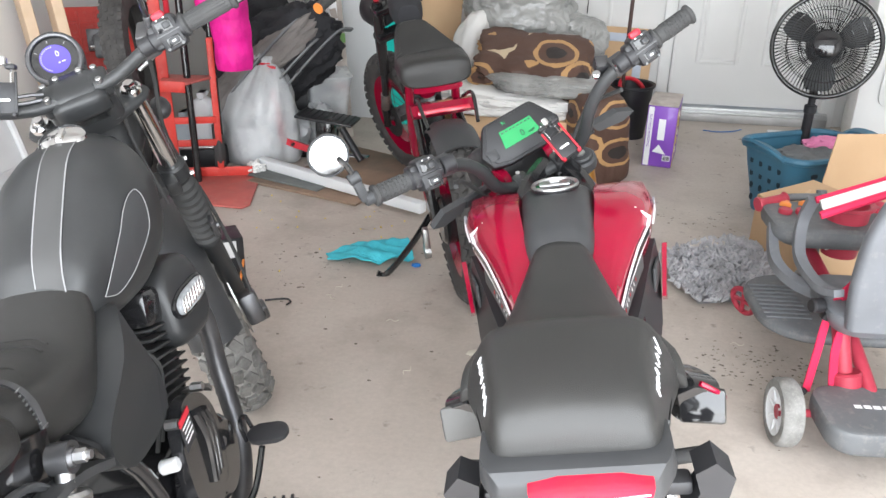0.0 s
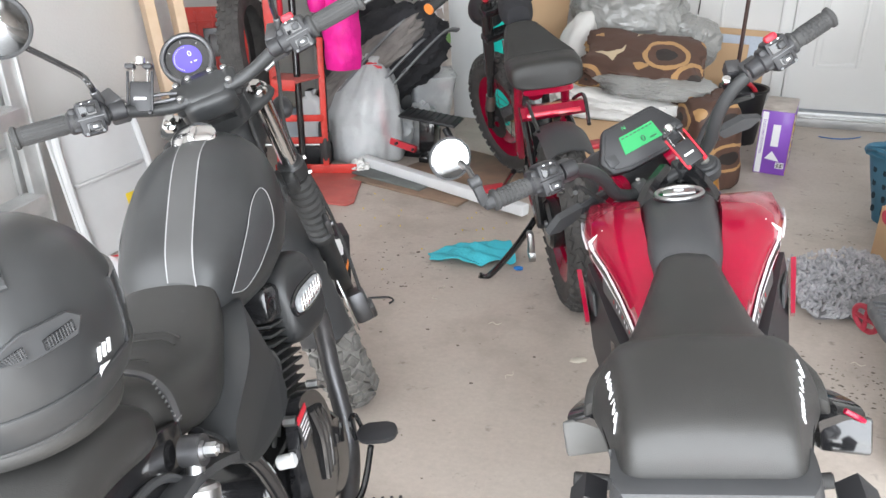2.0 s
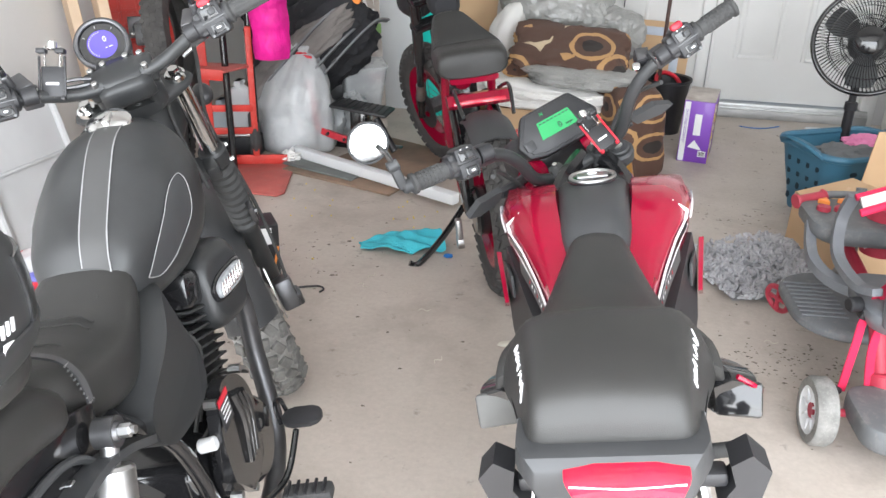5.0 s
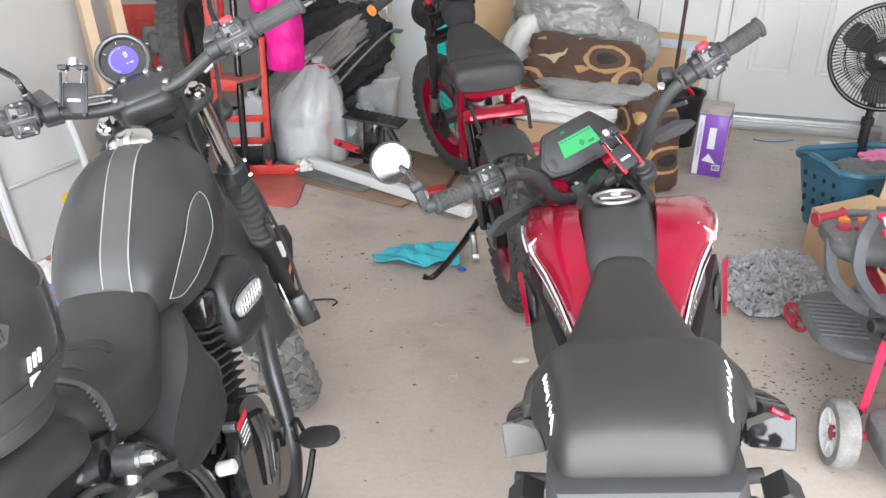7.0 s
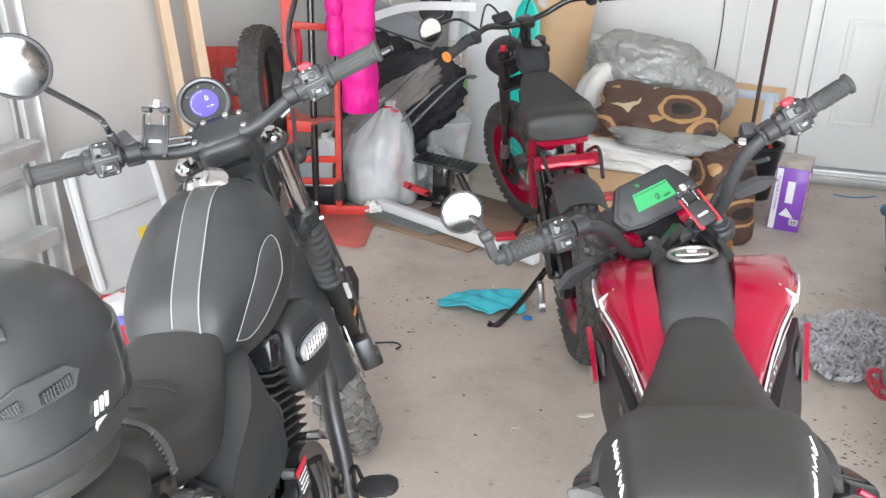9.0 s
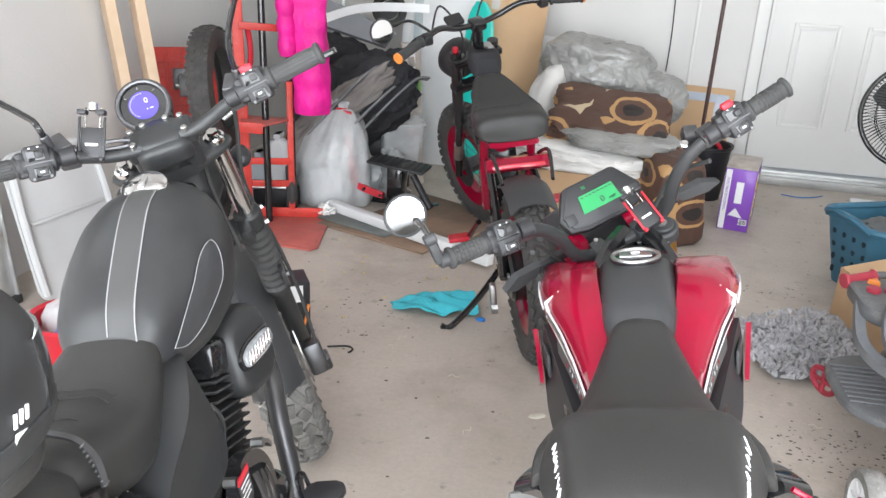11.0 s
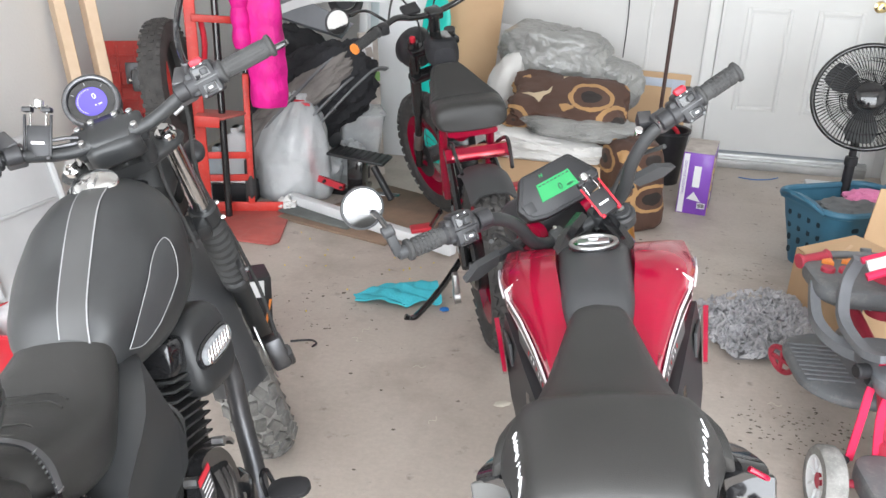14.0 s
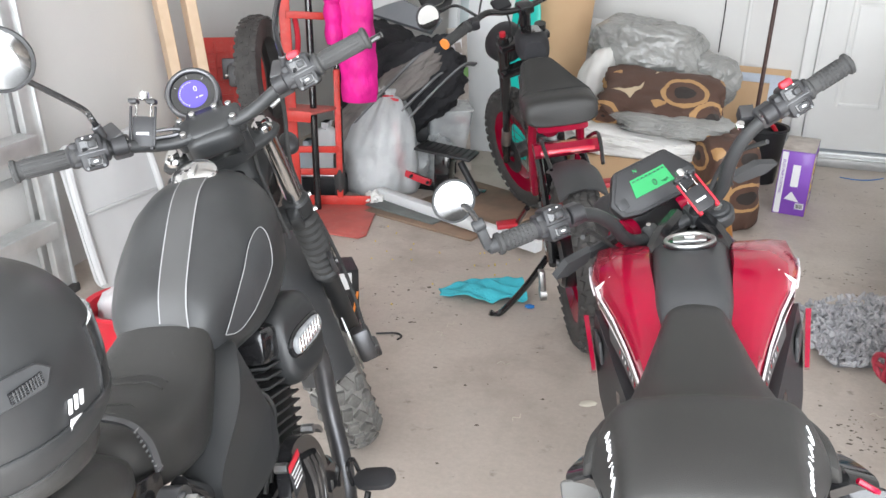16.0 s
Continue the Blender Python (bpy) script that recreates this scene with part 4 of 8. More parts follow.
    for sd in (-1, 1):
        leg = part("fork_leg", bm_of(cyl((0.055, sd * 0.09, -0.16), (0.055, sd * 0.09, 0.10), 0.0195)), M_CHROME, fk, "polished fork tube")
        part("fork_slider", bm_of(cyl((0.11, sd * 0.088, -0.66), (0.055, sd * 0.09, -0.36), 0.024, bevel=0.004), cyl((0.055, sd * 0.09, -0.37), (0.055, sd * 0.09, -0.345), 0.031, bevel=0.003)), M_BLACK_PAINT, leg)
        bm = bmesh.new()
        prof = [(0, 0)]
        for i in range(9):
            z = 0.205 * i / 9
            prof += [(0.027, z + 0.002), (0.033, z + 0.009), (0.033, z + 0.014), (0.027, z + 0.021)]
        prof += [(0.026, 0.208), (0, 0.208)]
        _lathe(bm, prof, 20, Matrix.Translation((0.055, sd * 0.09, -0.365)))
        part("fork_gaiter", bm, M_RUBBER, leg, "black ribbed rubber gaiter")
        part("fork_cap", bm_of(cyl((0.055, sd * 0.09, 0.095), (0.055, sd * 0.09, 0.112), 0.021, bevel=0.004), cyl((0.055, sd * 0.09, 0.112), (0.055, sd * 0.09, 0.122), 0.012, seg=6, bevel=0.002)), M_CHROME, leg)
        part("lower_clamp", bm_of(cyl((0.055, sd * 0.09, -0.15), (0.055, sd * 0.09, -0.105), 0.031, bevel=0.005), box(0.05, 0.03, 0.04, pose(0.02, sd * 0.075, -0.128), 0.008)), M_BLACK_PAINT, leg)
        for q in (-0.012, 0.012):
            part("pinch_bolt", bm_of(cyl((0.05 + q, sd * 0.118, -0.128 + q), (0.05 + q, sd * 0.127, -0.128 + q), 0.005, seg=6)), M_STEEL, leg)
        part("fork_bracket", bm_of(box(0.03, 0.012, 0.05, pose(0.02, sd * 0.112, -0.30), 0.004), cyl((0.02, sd * 0.115, -0.30), (0.02, sd * 0.125, -0.30), 0.007, seg=6)), M_DARK_STEEL, leg)
    part("triple_clamp", bm_of(loft([oval(0.005, 0.088, 0.045, 0.013, 0.016, 3, 3), oval(0.03, 0.088, 0.10, 0.013, 0.016, 3, 3), oval(0.055, 0.088, 0.122, 0.013, 0.016, 3, 3), oval(0.082, 0.088, 0.11, 0.011, 0.014, 3, 3)], n=3), box(0.06, 0.17, 0.03, pose(0.03, 0, -0.128), 0.008)), M_BLACK_PAINT, fk)
    part("steering_nut", bm_of(cyl((0.040, 0, 0.10), (0.040, 0, 0.108), 0.021, bevel=0.002), cyl((0.040, 0, 0.108), (0.040, 0, 0.122), 0.015, seg=6, bevel=0.002)), M_CHROME, fk)
    def slab(y, hx, up, dn, cx=0.018, cz=0.174):
        return [(cx + hx * math.copysign(abs(math.cos(t)) ** 0.6, math.cos(t)), y, cz + (up if math.sin(t) > 0 else dn) * math.copysign(abs(math.sin(t)) ** 0.6, math.sin(t))) for t in [2 * math.pi * i / 20 for i in range(20)]]
    riser = part("bar_clamp", bm_of(loft([slab(-0.066, 0.022, 0.012, 0.02), slab(-0.060, 0.027, 0.017, 0.03), slab(-0.036, 0.028, 0.018, 0.03), slab(-0.03, 0.036, 0.017, 0.045), slab(0.03, 0.036, 0.017, 0.045), slab(0.036, 0.028, 0.018, 0.03), slab(0.060, 0.027, 0.017, 0.03), slab(0.066, 0.022, 0.012, 0.02)], n=2)), M_BLACK_PAINT, fk, "matte black handlebar clamp", sharp=30)
    part("clamp_cover", bm_of(loft([slab(-0.05, 0.022, 0.012, 0.03, 0.004, 0.160), slab(-0.03, 0.030, 0.020, 0.034, 0.0, 0.163), slab(0.03, 0.030, 0.020, 0.034, 0.0, 0.163), slab(0.05, 0.022, 0.012, 0.03, 0.004, 0.160)], n=3)), M_BLACK_PAINT, riser)
    for sd in (-1, 1):
        part("riser_post", bm_of(cyl((0.02, sd * 0.045, 0.09), (0.015, sd * 0.045, 0.15), 0.018, bevel=0.003)), M_BLACK_PAINT, riser)
        for x, y in ((-0.004, 0.048), (0.038, 0.048), (0.046, 0.022)):
            part("bolt", bm_of(cyl((x, sd * y, 0.184), (x, sd * y, 0.196), 0.0062, seg=10, bevel=0.0015)), M_STEEL, riser)
    part("gauge_bracket", bm_of(box(0.05, 0.07, 0.012, pose(0.066, 0.005, 0.168, 0, 18, 0), 0.004), cyl((0.06, 0.03, 0.15), (0.10, 0.03, 0.16), 0.006, seg=8), cyl((0.06, -0.03, 0.15), (0.10, -0.03, 0.16), 0.006, seg=8)), M_BLACK_PAINT, fk)
    # handlebar
    Lp = [(0, 0.0, 0.175), (0, 0.06, 0.177), (0, 0.10, 0.188), (-0.006, 0.14, 0.21), (-0.018, 0.20, 0.235), (-0.03, 0.33, 0.263)]
    mir = lambda P: [(x, -y, z) for x, y, z in P]
    part("handlebar", bm_of(tube(mir(Lp)[::-1] + Lp[1:], 0.0125, 12)), M_BLACK_PAINT, fk)
    bar_fittings(fk, (Lp[4], Lp[5]), (mir(Lp)[4], mir(Lp)[5]), 0)
    phone_clamp(fk, aim((0.004, 0.108, 0.222), (-0.62, 0.12, 0.72), (0.35, -0.35, 1)) @ Matrix.Scale(0.74, 4), M_BLACK_PLASTIC)
    part("clamp_arm", bm_of(tube([(0.006, 0.098, 0.215), (0.01, 0.07, 0.205), (0.012, 0.05, 0.195)], 0.0035, 6), tube([(0.0, 0.10, 0.205), (0.004, 0.075, 0.195), (0.006, 0.055, 0.19)], 0.0035, 6)), M_DARK_STEEL, fk)
    for sd in (-1, 1):
        part("mirror_perch", bm_of(box(0.05, 0.03, 0.016, pose(0.012, sd * 0.160, 0.236, 0, 0, sd * 20), 0.004), cyl((0.004, sd * 0.174, 0.236), (0.006, sd * 0.175, 0.268), 0.0085, bevel=0.002)), M_DARK_STEEL, fk)
    round_mirror(fk, [(0.004, 0.174, 0.262), (0.008, 0.175, 0.282), (0.018, 0.180, 0.297), (0.026, 0.205, 0.333), (0.03, 0.238, 0.382)], (0.03, 0.255, 0.430), (-1, 0.0, 0.25))
    round_mirror(fk, [(0.004, -0.174, 0.262), (0.010, -0.176, 0.30), (0.02, -0.19, 0.34), (0.02, -0.23, 0.41)], (0.02, -0.26, 0.46), (-1, 0.25, 0.18))
    part("cable_guide", bm_of(tube([(0.03, -0.15, 0.20), (0.05, -0.185, 0.19), (0.06, -0.175, 0.16), (0.05, -0.12, 0.14)], 0.004, 6)), M_STEEL, fk)
    # round speedometer
    sp = part("speedometer", bm_of(lathe([(0, -0.055), (0.035, -0.055), (0.052, -0.04), (0.056, -0.01), (0.056, 0.004), (0.050, 0.006), (0.047, 0.0), (0, 0.0)], 40)), M_BLACK_PLASTIC, fk, "round black speedometer pod", m=aim((0.125, 0.01, 0.181), (-0.62, 0, 0.9), (1, 0, 0.4)) @ Matrix.Scale(0.95, 4))
    part("bezel", bm_of(ring(0.050, 0.0045, pose(0, 0, 0.004), 40, 8)), M_DARK_STEEL, sp)
    scr = part("screen", bm_of(lathe([(0, 0.0015), (0.030, 0.0015), (0.030, 0.0005), (0, 0.0005)], 32)), M_LCD_BLUE, sp, "violet digital screen showing 0")
    part("digit", text_mesh("0", 0.016), M_LCD_LIGHT, scr, m=pose(0.008, 0.008, 0.0025))
    part("readout", bm_of(box(0.007, 0.0022, 0.0008, pose(0.014, -0.010, 0.002)), box(0.003, 0.0022, 0.0008, pose(0.005, -0.010, 0.002))), M_LCD_LIGHT, scr)
    for i in range(16):
        a = radians(235 - 150 * i / 15)
        part("scale_mark", bm_of(box(0.0024, 0.0014, 0.0006, pose(0.0265 * math.cos(a), 0.0255 * math.sin(a), 0.002, 0, 0, math.degrees(a)))), M_LCD_LIGHT, scr)
    part("dial_ring", bm_of(lathe([(0.0305, 0.0012), (0.046, 0.0008), (0.046, 0.0), (0.0305, 0.0004), (0.0305, 0.0012)], 40)), M_BLACK_GLOSS, sp)
    for a in (40, 90, 140, 270):
        part("dial_mark", bm_of(box(0.005, 0.0015, 0.0008, pose(0.038 * math.cos(radians(a)), 0.038 * math.sin(radians(a)), 0.0016, 0, 0, a))), M_LINE, sp)
    hl = part("headlamp", bm_of(lathe([(0, -0.10), (0.05, -0.09), (0.085, -0.03), (0.09, 0.02), (0.085, 0.03), (0, 0.032)], 32)), M_BLACK_PAINT, fk, m=aim((0.16, 0, -0.03), (1, 0, 0.3)))
    for sd in (-1, 1):
        part("indicator", bm_of(blob(0.03, 0.022, 0.022, 0.02, 2, pose(0.13, sd * 0.125, -0.02), 3), cyl((0.07, sd * 0.08, -0.03), (0.13, sd * 0.125, -0.02), 0.007, seg=8)), M_BLACK_PLASTIC, fk)
    # front wheel and fender
    ax = Vector((0.135, 0, -0.676))
    wheel_tyre(0.315, 0.135, fk, Matrix.Translation(ax) @ pose(0, 0, 0, 0, 0, 0), M_BLACK_GLOSS, M_TYRE_DUST, blocks=34)
    fr = []
    for i in range(15):
        a = radians(8 + 140 * i / 14)
        r = 0.35
        fr.append([(ax.x + (r - 0.05 * abs(w) ** 2.5) * math.cos(a), w * 0.066, ax.z + r * math.sin(a) - 0.05 * abs(w) ** 2.5 * math.sin(a)) for w in (-1, -0.85, -0.45, 0, 0.45, 0.85, 1)] +
                  [(ax.x + (r - 0.006 - 0.05 * abs(w) ** 2.5) * math.cos(a), w * 0.061, ax.z + (r - 0.006) * math.sin(a) - 0.05 * abs(w) ** 2.5 * math.sin(a)) for w in (1, 0.85, 0.45, 0, -0.45, -0.85, -1)])
    part("front_fender", bm_of(loft(fr, n=2)), M_GREY_PLASTIC, fk, "smooth dark grey front fender")
    disc = part("brake_disc", bm_of(lathe([(0.06, 0), (0.13, 0), (0.13, 0.004), (0.06, 0.004), (0.06, 0)], 40, Matrix.Translation(ax) @ pose(0, -0.075, 0, 90, 0, 0))), M_STEEL, fk)
    cal = part("brake_caliper", bm_of(box(0.06, 0.05, 0.09, pose(ax.x - 0.12, -0.105, ax.z + 0.05, 0, 30, 0), 0.012), box(0.04, 0.03, 0.05, pose(ax.x - 0.13, -0.125, ax.z + 0.03), 0.008)), M_DARK_STEEL, fk)
    part("brake_hose", bm_of(tube([(0.02, -0.15, 0.20), (0.07, -0.14, 0.10), (0.085, -0.11, -0.06), (0.07, -0.125, -0.25), (0.05, -0.13, -0.42), (-0.01, -0.12, -0.54)], 0.0045, 8)), M_RUBBER, fk)
    part("cable", bm_of(tube([(0.01, -0.15, 0.21), (0.07, -0.11, 0.14), (0.075, -0.05, 0.02), (-0.02, -0.05, -0.14)], 0.004, 8)), M_RUBBER, fk)
    part("cable", bm_of(tube([(0.01, 0.15, 0.21), (0.07, 0.11, 0.14), (0.075, 0.05, 0.02), (-0.02, 0.05, -0.14)], 0.004, 8)), M_RUBBER, fk)
    return b


black_motorcycle()


# ---------------------------------------------------------------- the red naked bike
RED = pose(0.366, 1.2, 0, -10, 0, 87.6)
STEER_R = pose(0.70, 0.018, 0.742, 0, -25, 0) @ pose(0, 0, 0, 0, 0, 30) @ pose(0, 0, 0, -4, 0, 0)


def red_motorcycle():
    b = thing("motorcycle", RED, "red street motorcycle with long black seat, leaning on its stand", "motorcycle", "motorcycles in the garage")
    # long two-level seat
    def saddle(x, z, top, side, drop, crown=0.012):
        """A ring with a gently crowned top and sloping flanks."""
        half = [(0, z + crown), (top * 0.6, z + crown * 0.75), (top, z), (top * 0.35 + side * 0.65, z - drop * 0.35), (side, z - drop * 0.78), (side * 0.9, z - drop)]
        ring_ = half + [(0, z - drop)] + [(-y, h) for y, h in half[:0:-1]]
        return soft_loop([(x, y, h) for y, h in ring_], 3)
    s = [saddle(-0.238, 0.778, 0.072, 0.084, 0.035, 0.005), saddle(-0.230, 0.806, 0.082, 0.098, 0.06, 0.008), saddle(-0.20, 0.828, 0.088, 0.108, 0.095), saddle(-0.10, 0.836, 0.097, 0.127, 0.115), saddle(-0.045, 0.834, 0.104, 0.144, 0.115, 0.014),
         saddle(-0.022, 0.826, 0.100, 0.138, 0.11), saddle(0.02, 0.804, 0.090, 0.126, 0.10, 0.008), saddle(0.12, 0.790, 0.072, 0.102, 0.085), saddle(0.22, 0.794, 0.056, 0.076, 0.075), saddle(0.285, 0.800, 0.044, 0.058, 0.065), saddle(0.318, 0.798, 0.030, 0.044, 0.05, 0.006)]
    seat = part("seat", bm_of(loft(s, n=5)), M_VINYL, b, "long black vinyl seat with raised pillion", sharp=60)
    for sd in (-1, 1):
        wing = [soft_loop([(0.055, sd * 0.105, 0.775), (0.0, sd * 0.13, 0.775), (-0.045, sd * 0.138, 0.755), (-0.03, sd * 0.140, 0.715), (0.02, sd * 0.142, 0.705), (0.05, sd * 0.128, 0.735)], 3)]
        wing.append([(x - 0.002, y + sd * 0.014, z - 0.008) for x, y, z in wing[0]])
        wing.append([(x * 0.9 - 0.003, y + sd * 0.018, z - 0.012) for x, y, z in wing[0]])
        part("seat_wing", bm_of(loft(wing, n=2)), M_VINYL, seat)
        # white script on the flank of the pillion pad, drawn as plain loops and strokes
        loops = [[(0.1, 0.1), (0.4, 1.0), (0.8, 0.2)], [(0.2, 0.9), (0.1, 0.2), (0.8, 0.3), (0.7, 0.9)], [(0.1, 0.8), (0.5, 0.0), (0.9, 0.9)], [(0.2, 0.1), (0.8, 0.9)], [(0.1, 0.9), (0.5, 0.1), (0.9, 0.8)], [(0.2, 0.0), (0.5, 1.0), (1.3, -0.2)]]
        for i, lp_ in enumerate(loops):
            pts = [(-0.070 - 0.0165 * i - 0.0135 * u, sd * (0.184 - 0.0014 * i - 0.016 * v), 0.9) for u, v in lp_]
            if sd < 0:
                pts = [(-0.070 - 0.0165 * (5 - i) - 0.0135 * (1 - u), sd * (0.184 - 0.0014 * (5 - i) - 0.016 * (1 - v)), 0.9) for u, v in lp_]
            path = drape(seat, smooth_path(pts, 3), (0, sd * 0.55, 0.83), 0.0008)
            part("script_stroke", bm_of(tube(path, 0.0010, 5, 1)), M_WHITE_DECAL, seat)
    # tank: dark middle, red flanks
    def tank_ring(x, zc, hw, up, dn):
        return oval(x, zc, hw, up, dn, 2.8, 3)
    mid = [tank_ring(0.27, 0.755, 0.05, 0.03, 0.06), tank_ring(0.33, 0.775, 0.062, 0.05, 0.06), tank_ring(0.42, 0.775, 0.07, 0.058, 0.06), tank_ring(0.52, 0.768, 0.075, 0.058, 0.06), tank_ring(0.60, 0.762, 0.075, 0.045, 0.05), tank_ring(0.63, 0.747, 0.06, 0.03, 0.03)]
    tank = part("fuel_tank", bm_of(loft(mid, n=5)), M_GREY_PLASTIC, b, "matte dark grey tank centre panel")
    cap = part("filler_cap", bm_of(lathe([(0, 0), (0.048, 0), (0.048, 0.004), (0.044, 0.006), (0, 0.006)], 40)), M_BLACK_GLOSS, tank, m=pose(0.53, 0, 0.826, 0, 4, 0))
    part("cap_ring", bm_of(ring(0.043, 0.004, pose(0, 0, 0.006), 40, 8)), M_STEEL, cap)
    part("cap_flap", bm_of(box(0.03, 0.06, 0.004, pose(0, 0, 0.008), 0.0015), box(0.008, 0.018, 0.004, pose(0.004, 0, 0.012), 0.001)), M_STEEL, cap)
    for sd in (-1, 1):
        def R(x, inner, outer, zi, zo, zb):
            """A ring across the red flank: from the tank's crown out over the shoulder and down."""
            return [(x, sd * inner, zi), (x, sd * (inner * 0.45 + outer * 0.55), zi + 0.25 * (zo - zi) + 0.006), (x, sd * (inner * 0.12 + outer * 0.88), zo + 0.018), (x, sd * outer, zo - 0.008), (x, sd * outer * 0.97, (zo + zb) / 2 - 0.01), (x, sd * outer * 0.80, zb), (x, sd * outer * 0.62, zb), (x, sd * inner * 0.75, zi - 0.05)]
        sh = [R(0.20, 0.062, 0.085, 0.745, 0.725, 0.66), R(0.29, 0.055, 0.108, 0.775, 0.745, 0.65), R(0.38, 0.064, 0.137, 0.805, 0.767, 0.64), R(0.46, 0.072, 0.166, 0.817, 0.776, 0.645), R(0.54, 0.075, 0.188, 0.812, 0.768, 0.67), R(0.60, 0.08, 0.192, 0.797, 0.763, 0.705), R(0.64, 0.10, 0.190, 0.782, 0.760, 0.73)]
        fl = part("tank_shroud", bm_of(loft(sh, n=5)), M_RED_PAINT, b, "glossy red tank shroud", sharp=50)
        # white decal chevrons and a carbon strip along the lower edge
        def on(x, k):
            xs = [0.20, 0.29, 0.38, 0.46, 0.54, 0.60]
            o = float(np.interp(x, xs, [0.085, 0.108, 0.137, 0.166, 0.188, 0.192]))
            zo = float(np.interp(x, xs, [0.725, 0.745, 0.767, 0.776, 0.768, 0.763]))
            zb = float(np.interp(x, xs, [0.66, 0.65, 0.64, 0.645, 0.67, 0.705]))
            return (x, sd * (o * (1 - 0.03 * k) + 0.004), zo - 0.008 + (((zo + zb) / 2 - 0.01) - (zo - 0.008)) * k)
        part("white_stripe", bm_of(tube([on(0.21, 0.16), on(0.30, 0.16), on(0.38, 0.16), on(0.452, 0.16)], 0.003, 6, 1, flat=(0.003, 0.005))), M_WHITE_DECAL, fl)
        part("white_chevron", bm_of(tube([on(0.452, 0.16), on(0.462, -0.05), (0.452, sd * 0.142, 0.797)], 0.003, 6, 1, flat=(0.0065, 0.003))), M_WHITE_DECAL, fl)
        part("white_stripe", bm_of(tube([on(0.515, 0.5), on(0.55, 0.2), on(0.598, 0.0)], 0.003, 6, 3, flat=(0.003, 0.005))), M_WHITE_DECAL, fl)
        part("black_edge", bm_of(tube([on(0.205, 0.36), on(0.30, 0.36), on(0.38, 0.36), on(0.462, 0.36)], 0.003, 6, 1, flat=(0.003, 0.012))), M_BLACK_GLOSS, fl)
        part("white_stripe", bm_of(tube([on(0.205, 0.52), on(0.30, 0.52), on(0.40, 0.52), on(0.475, 0.45)], 0.003, 6, 1, flat=(0.003, 0.004))), M_WHITE_DECAL, fl)
        part("grey_tip", bm_of(tube([on(0.565, 0.35), on(0.60, 0.25)], 0.003, 6, 1, flat=(0.004, 0.024))), M_MESH_FABRIC, fl)
        part("carbon_strip", bm_of(tube([on(0.21, 0.85), on(0.32, 0.9), on(0.41, 0.85)], 0.003, 6, 4, flat=(0.004, 0.03))), M_GREY_DECAL, fl)
        for i in range(7):
            part("strip_print", bm_of(box(0.012, 0.0012, 0.0035, Matrix.Translation(Vector(on(0.245 + 0.016 * i, 0.85)) + Vector((0, sd * 0.003, 0.004))))), M_WHITE_DECAL if i % 3 else M_RED_PLASTIC, fl)
        # black side panel and radiator cowl below
        sp = [[(0.22, sd * 0.09, 0.66), (0.36, sd * 0.122, 0.66), (0.52, sd * 0.165, 0.70), (0.56, sd * 0.178, 0.62), (0.50, sd * 0.17, 0.52), (0.34, sd * 0.14, 0.52)]]
        sp.append([(x, y + sd * 0.02, z) for x, y, z in sp[0]])
        cw = part("side_panel", bm_of(loft(sp, n=2)), M_BLACK_PLASTIC, b, sharp=30)
        part("panel_inset", bm_of(box(0.06, 0.006, 0.05, pose(0.48, sd * 0.180, 0.64, 0, 0, sd * 14), 0.002)), M_GREY_PLASTIC, cw)
        part("red_fin", bm_of(loft([[(0.46, sd * 0.187, 0.60), (0.56, sd * 0.203, 0.67), (0.60, sd * 0.203, 0.62), (0.52, sd * 0.195, 0.56)], [(0.46, sd * 0.195, 0.60), (0.56, sd * 0.213, 0.67), (0.60, sd * 0.213, 0.62), (0.52, sd * 0.204, 0.56)]], n=1)), M_RED_PAINT, cw)
        # tail side panel and grab handle
        tp = [[(-0.155, sd * 0.10, 0.755), (-0.05, sd * 0.12, 0.735), (0.10, sd * 0.115, 0.715), (0.10, sd * 0.11, 0.66), (-0.10, sd * 0.10, 0.68), (-0.175, sd * 0.09, 0.73)]]
        tp.append([(x, y + sd * 0.018, z) for x, y, z in tp[0]])
        part("tail_panel", bm_of(loft(tp, n=2)), M_BLACK_GLOSS, b, sharp=30)
        # twin high silencers, each beside the tail
        def ex(x, y, z, w, h):
            return [(x, sd * (y - (0.018 if sd > 0 else 0.0) + w * a), z + h * c) for a, c in ((-0.5, -0.7), (0.4, -0.8), (0.62, -0.2), (0.5, 0.55), (-0.1, 0.8), (-0.6, 0.5))]
        e = part("silencer", bm_of(loft([ex(0.16, 0.125, 0.62, 0.04, 0.03), ex(0.08, 0.15, 0.66, 0.055, 0.04), ex(-0.02, 0.168, 0.695, 0.06, 0.045), ex(-0.05, 0.172, 0.70, 0.05, 0.036)], n=3)), M_BLACK_GLOSS, b, "angular gloss black exhaust cover", sharp=30)
        part("tip_plate", bm_of(box(0.012, 0.062, 0.05, pose(-0.052, sd * (0.156 if sd > 0 else 0.174), 0.70, 0, 24, sd * 12), 0.006)), M_SATIN if sd > 0 else M_BLACK_GLOSS, e)
        if sd < 0:
            part("red_edge", bm_of(tube([(-0.03, sd * 0.207, 0.695), (-0.05, sd * 0.200, 0.715), (-0.055, sd * 0.172, 0.738)], 0.004, 6, 3)), M_RED_PAINT, e)
        # rear indicator on a stalk, footrest and bracket
        ind = part("indicator", bm_of(loft([[(-0.185 + dx, sd * (0.116 + a) - 0.008, 0.680 + c) for a, c in ((0, -0.03), (0.05, -0.02), (0.062, 0.02), (0.04, 0.045), (0.015, 0.03), (0.02, 0.0))] for dx in (-0.02, 0.025)], n=1)), M_BLACK_PLASTIC, b, sharp=25)
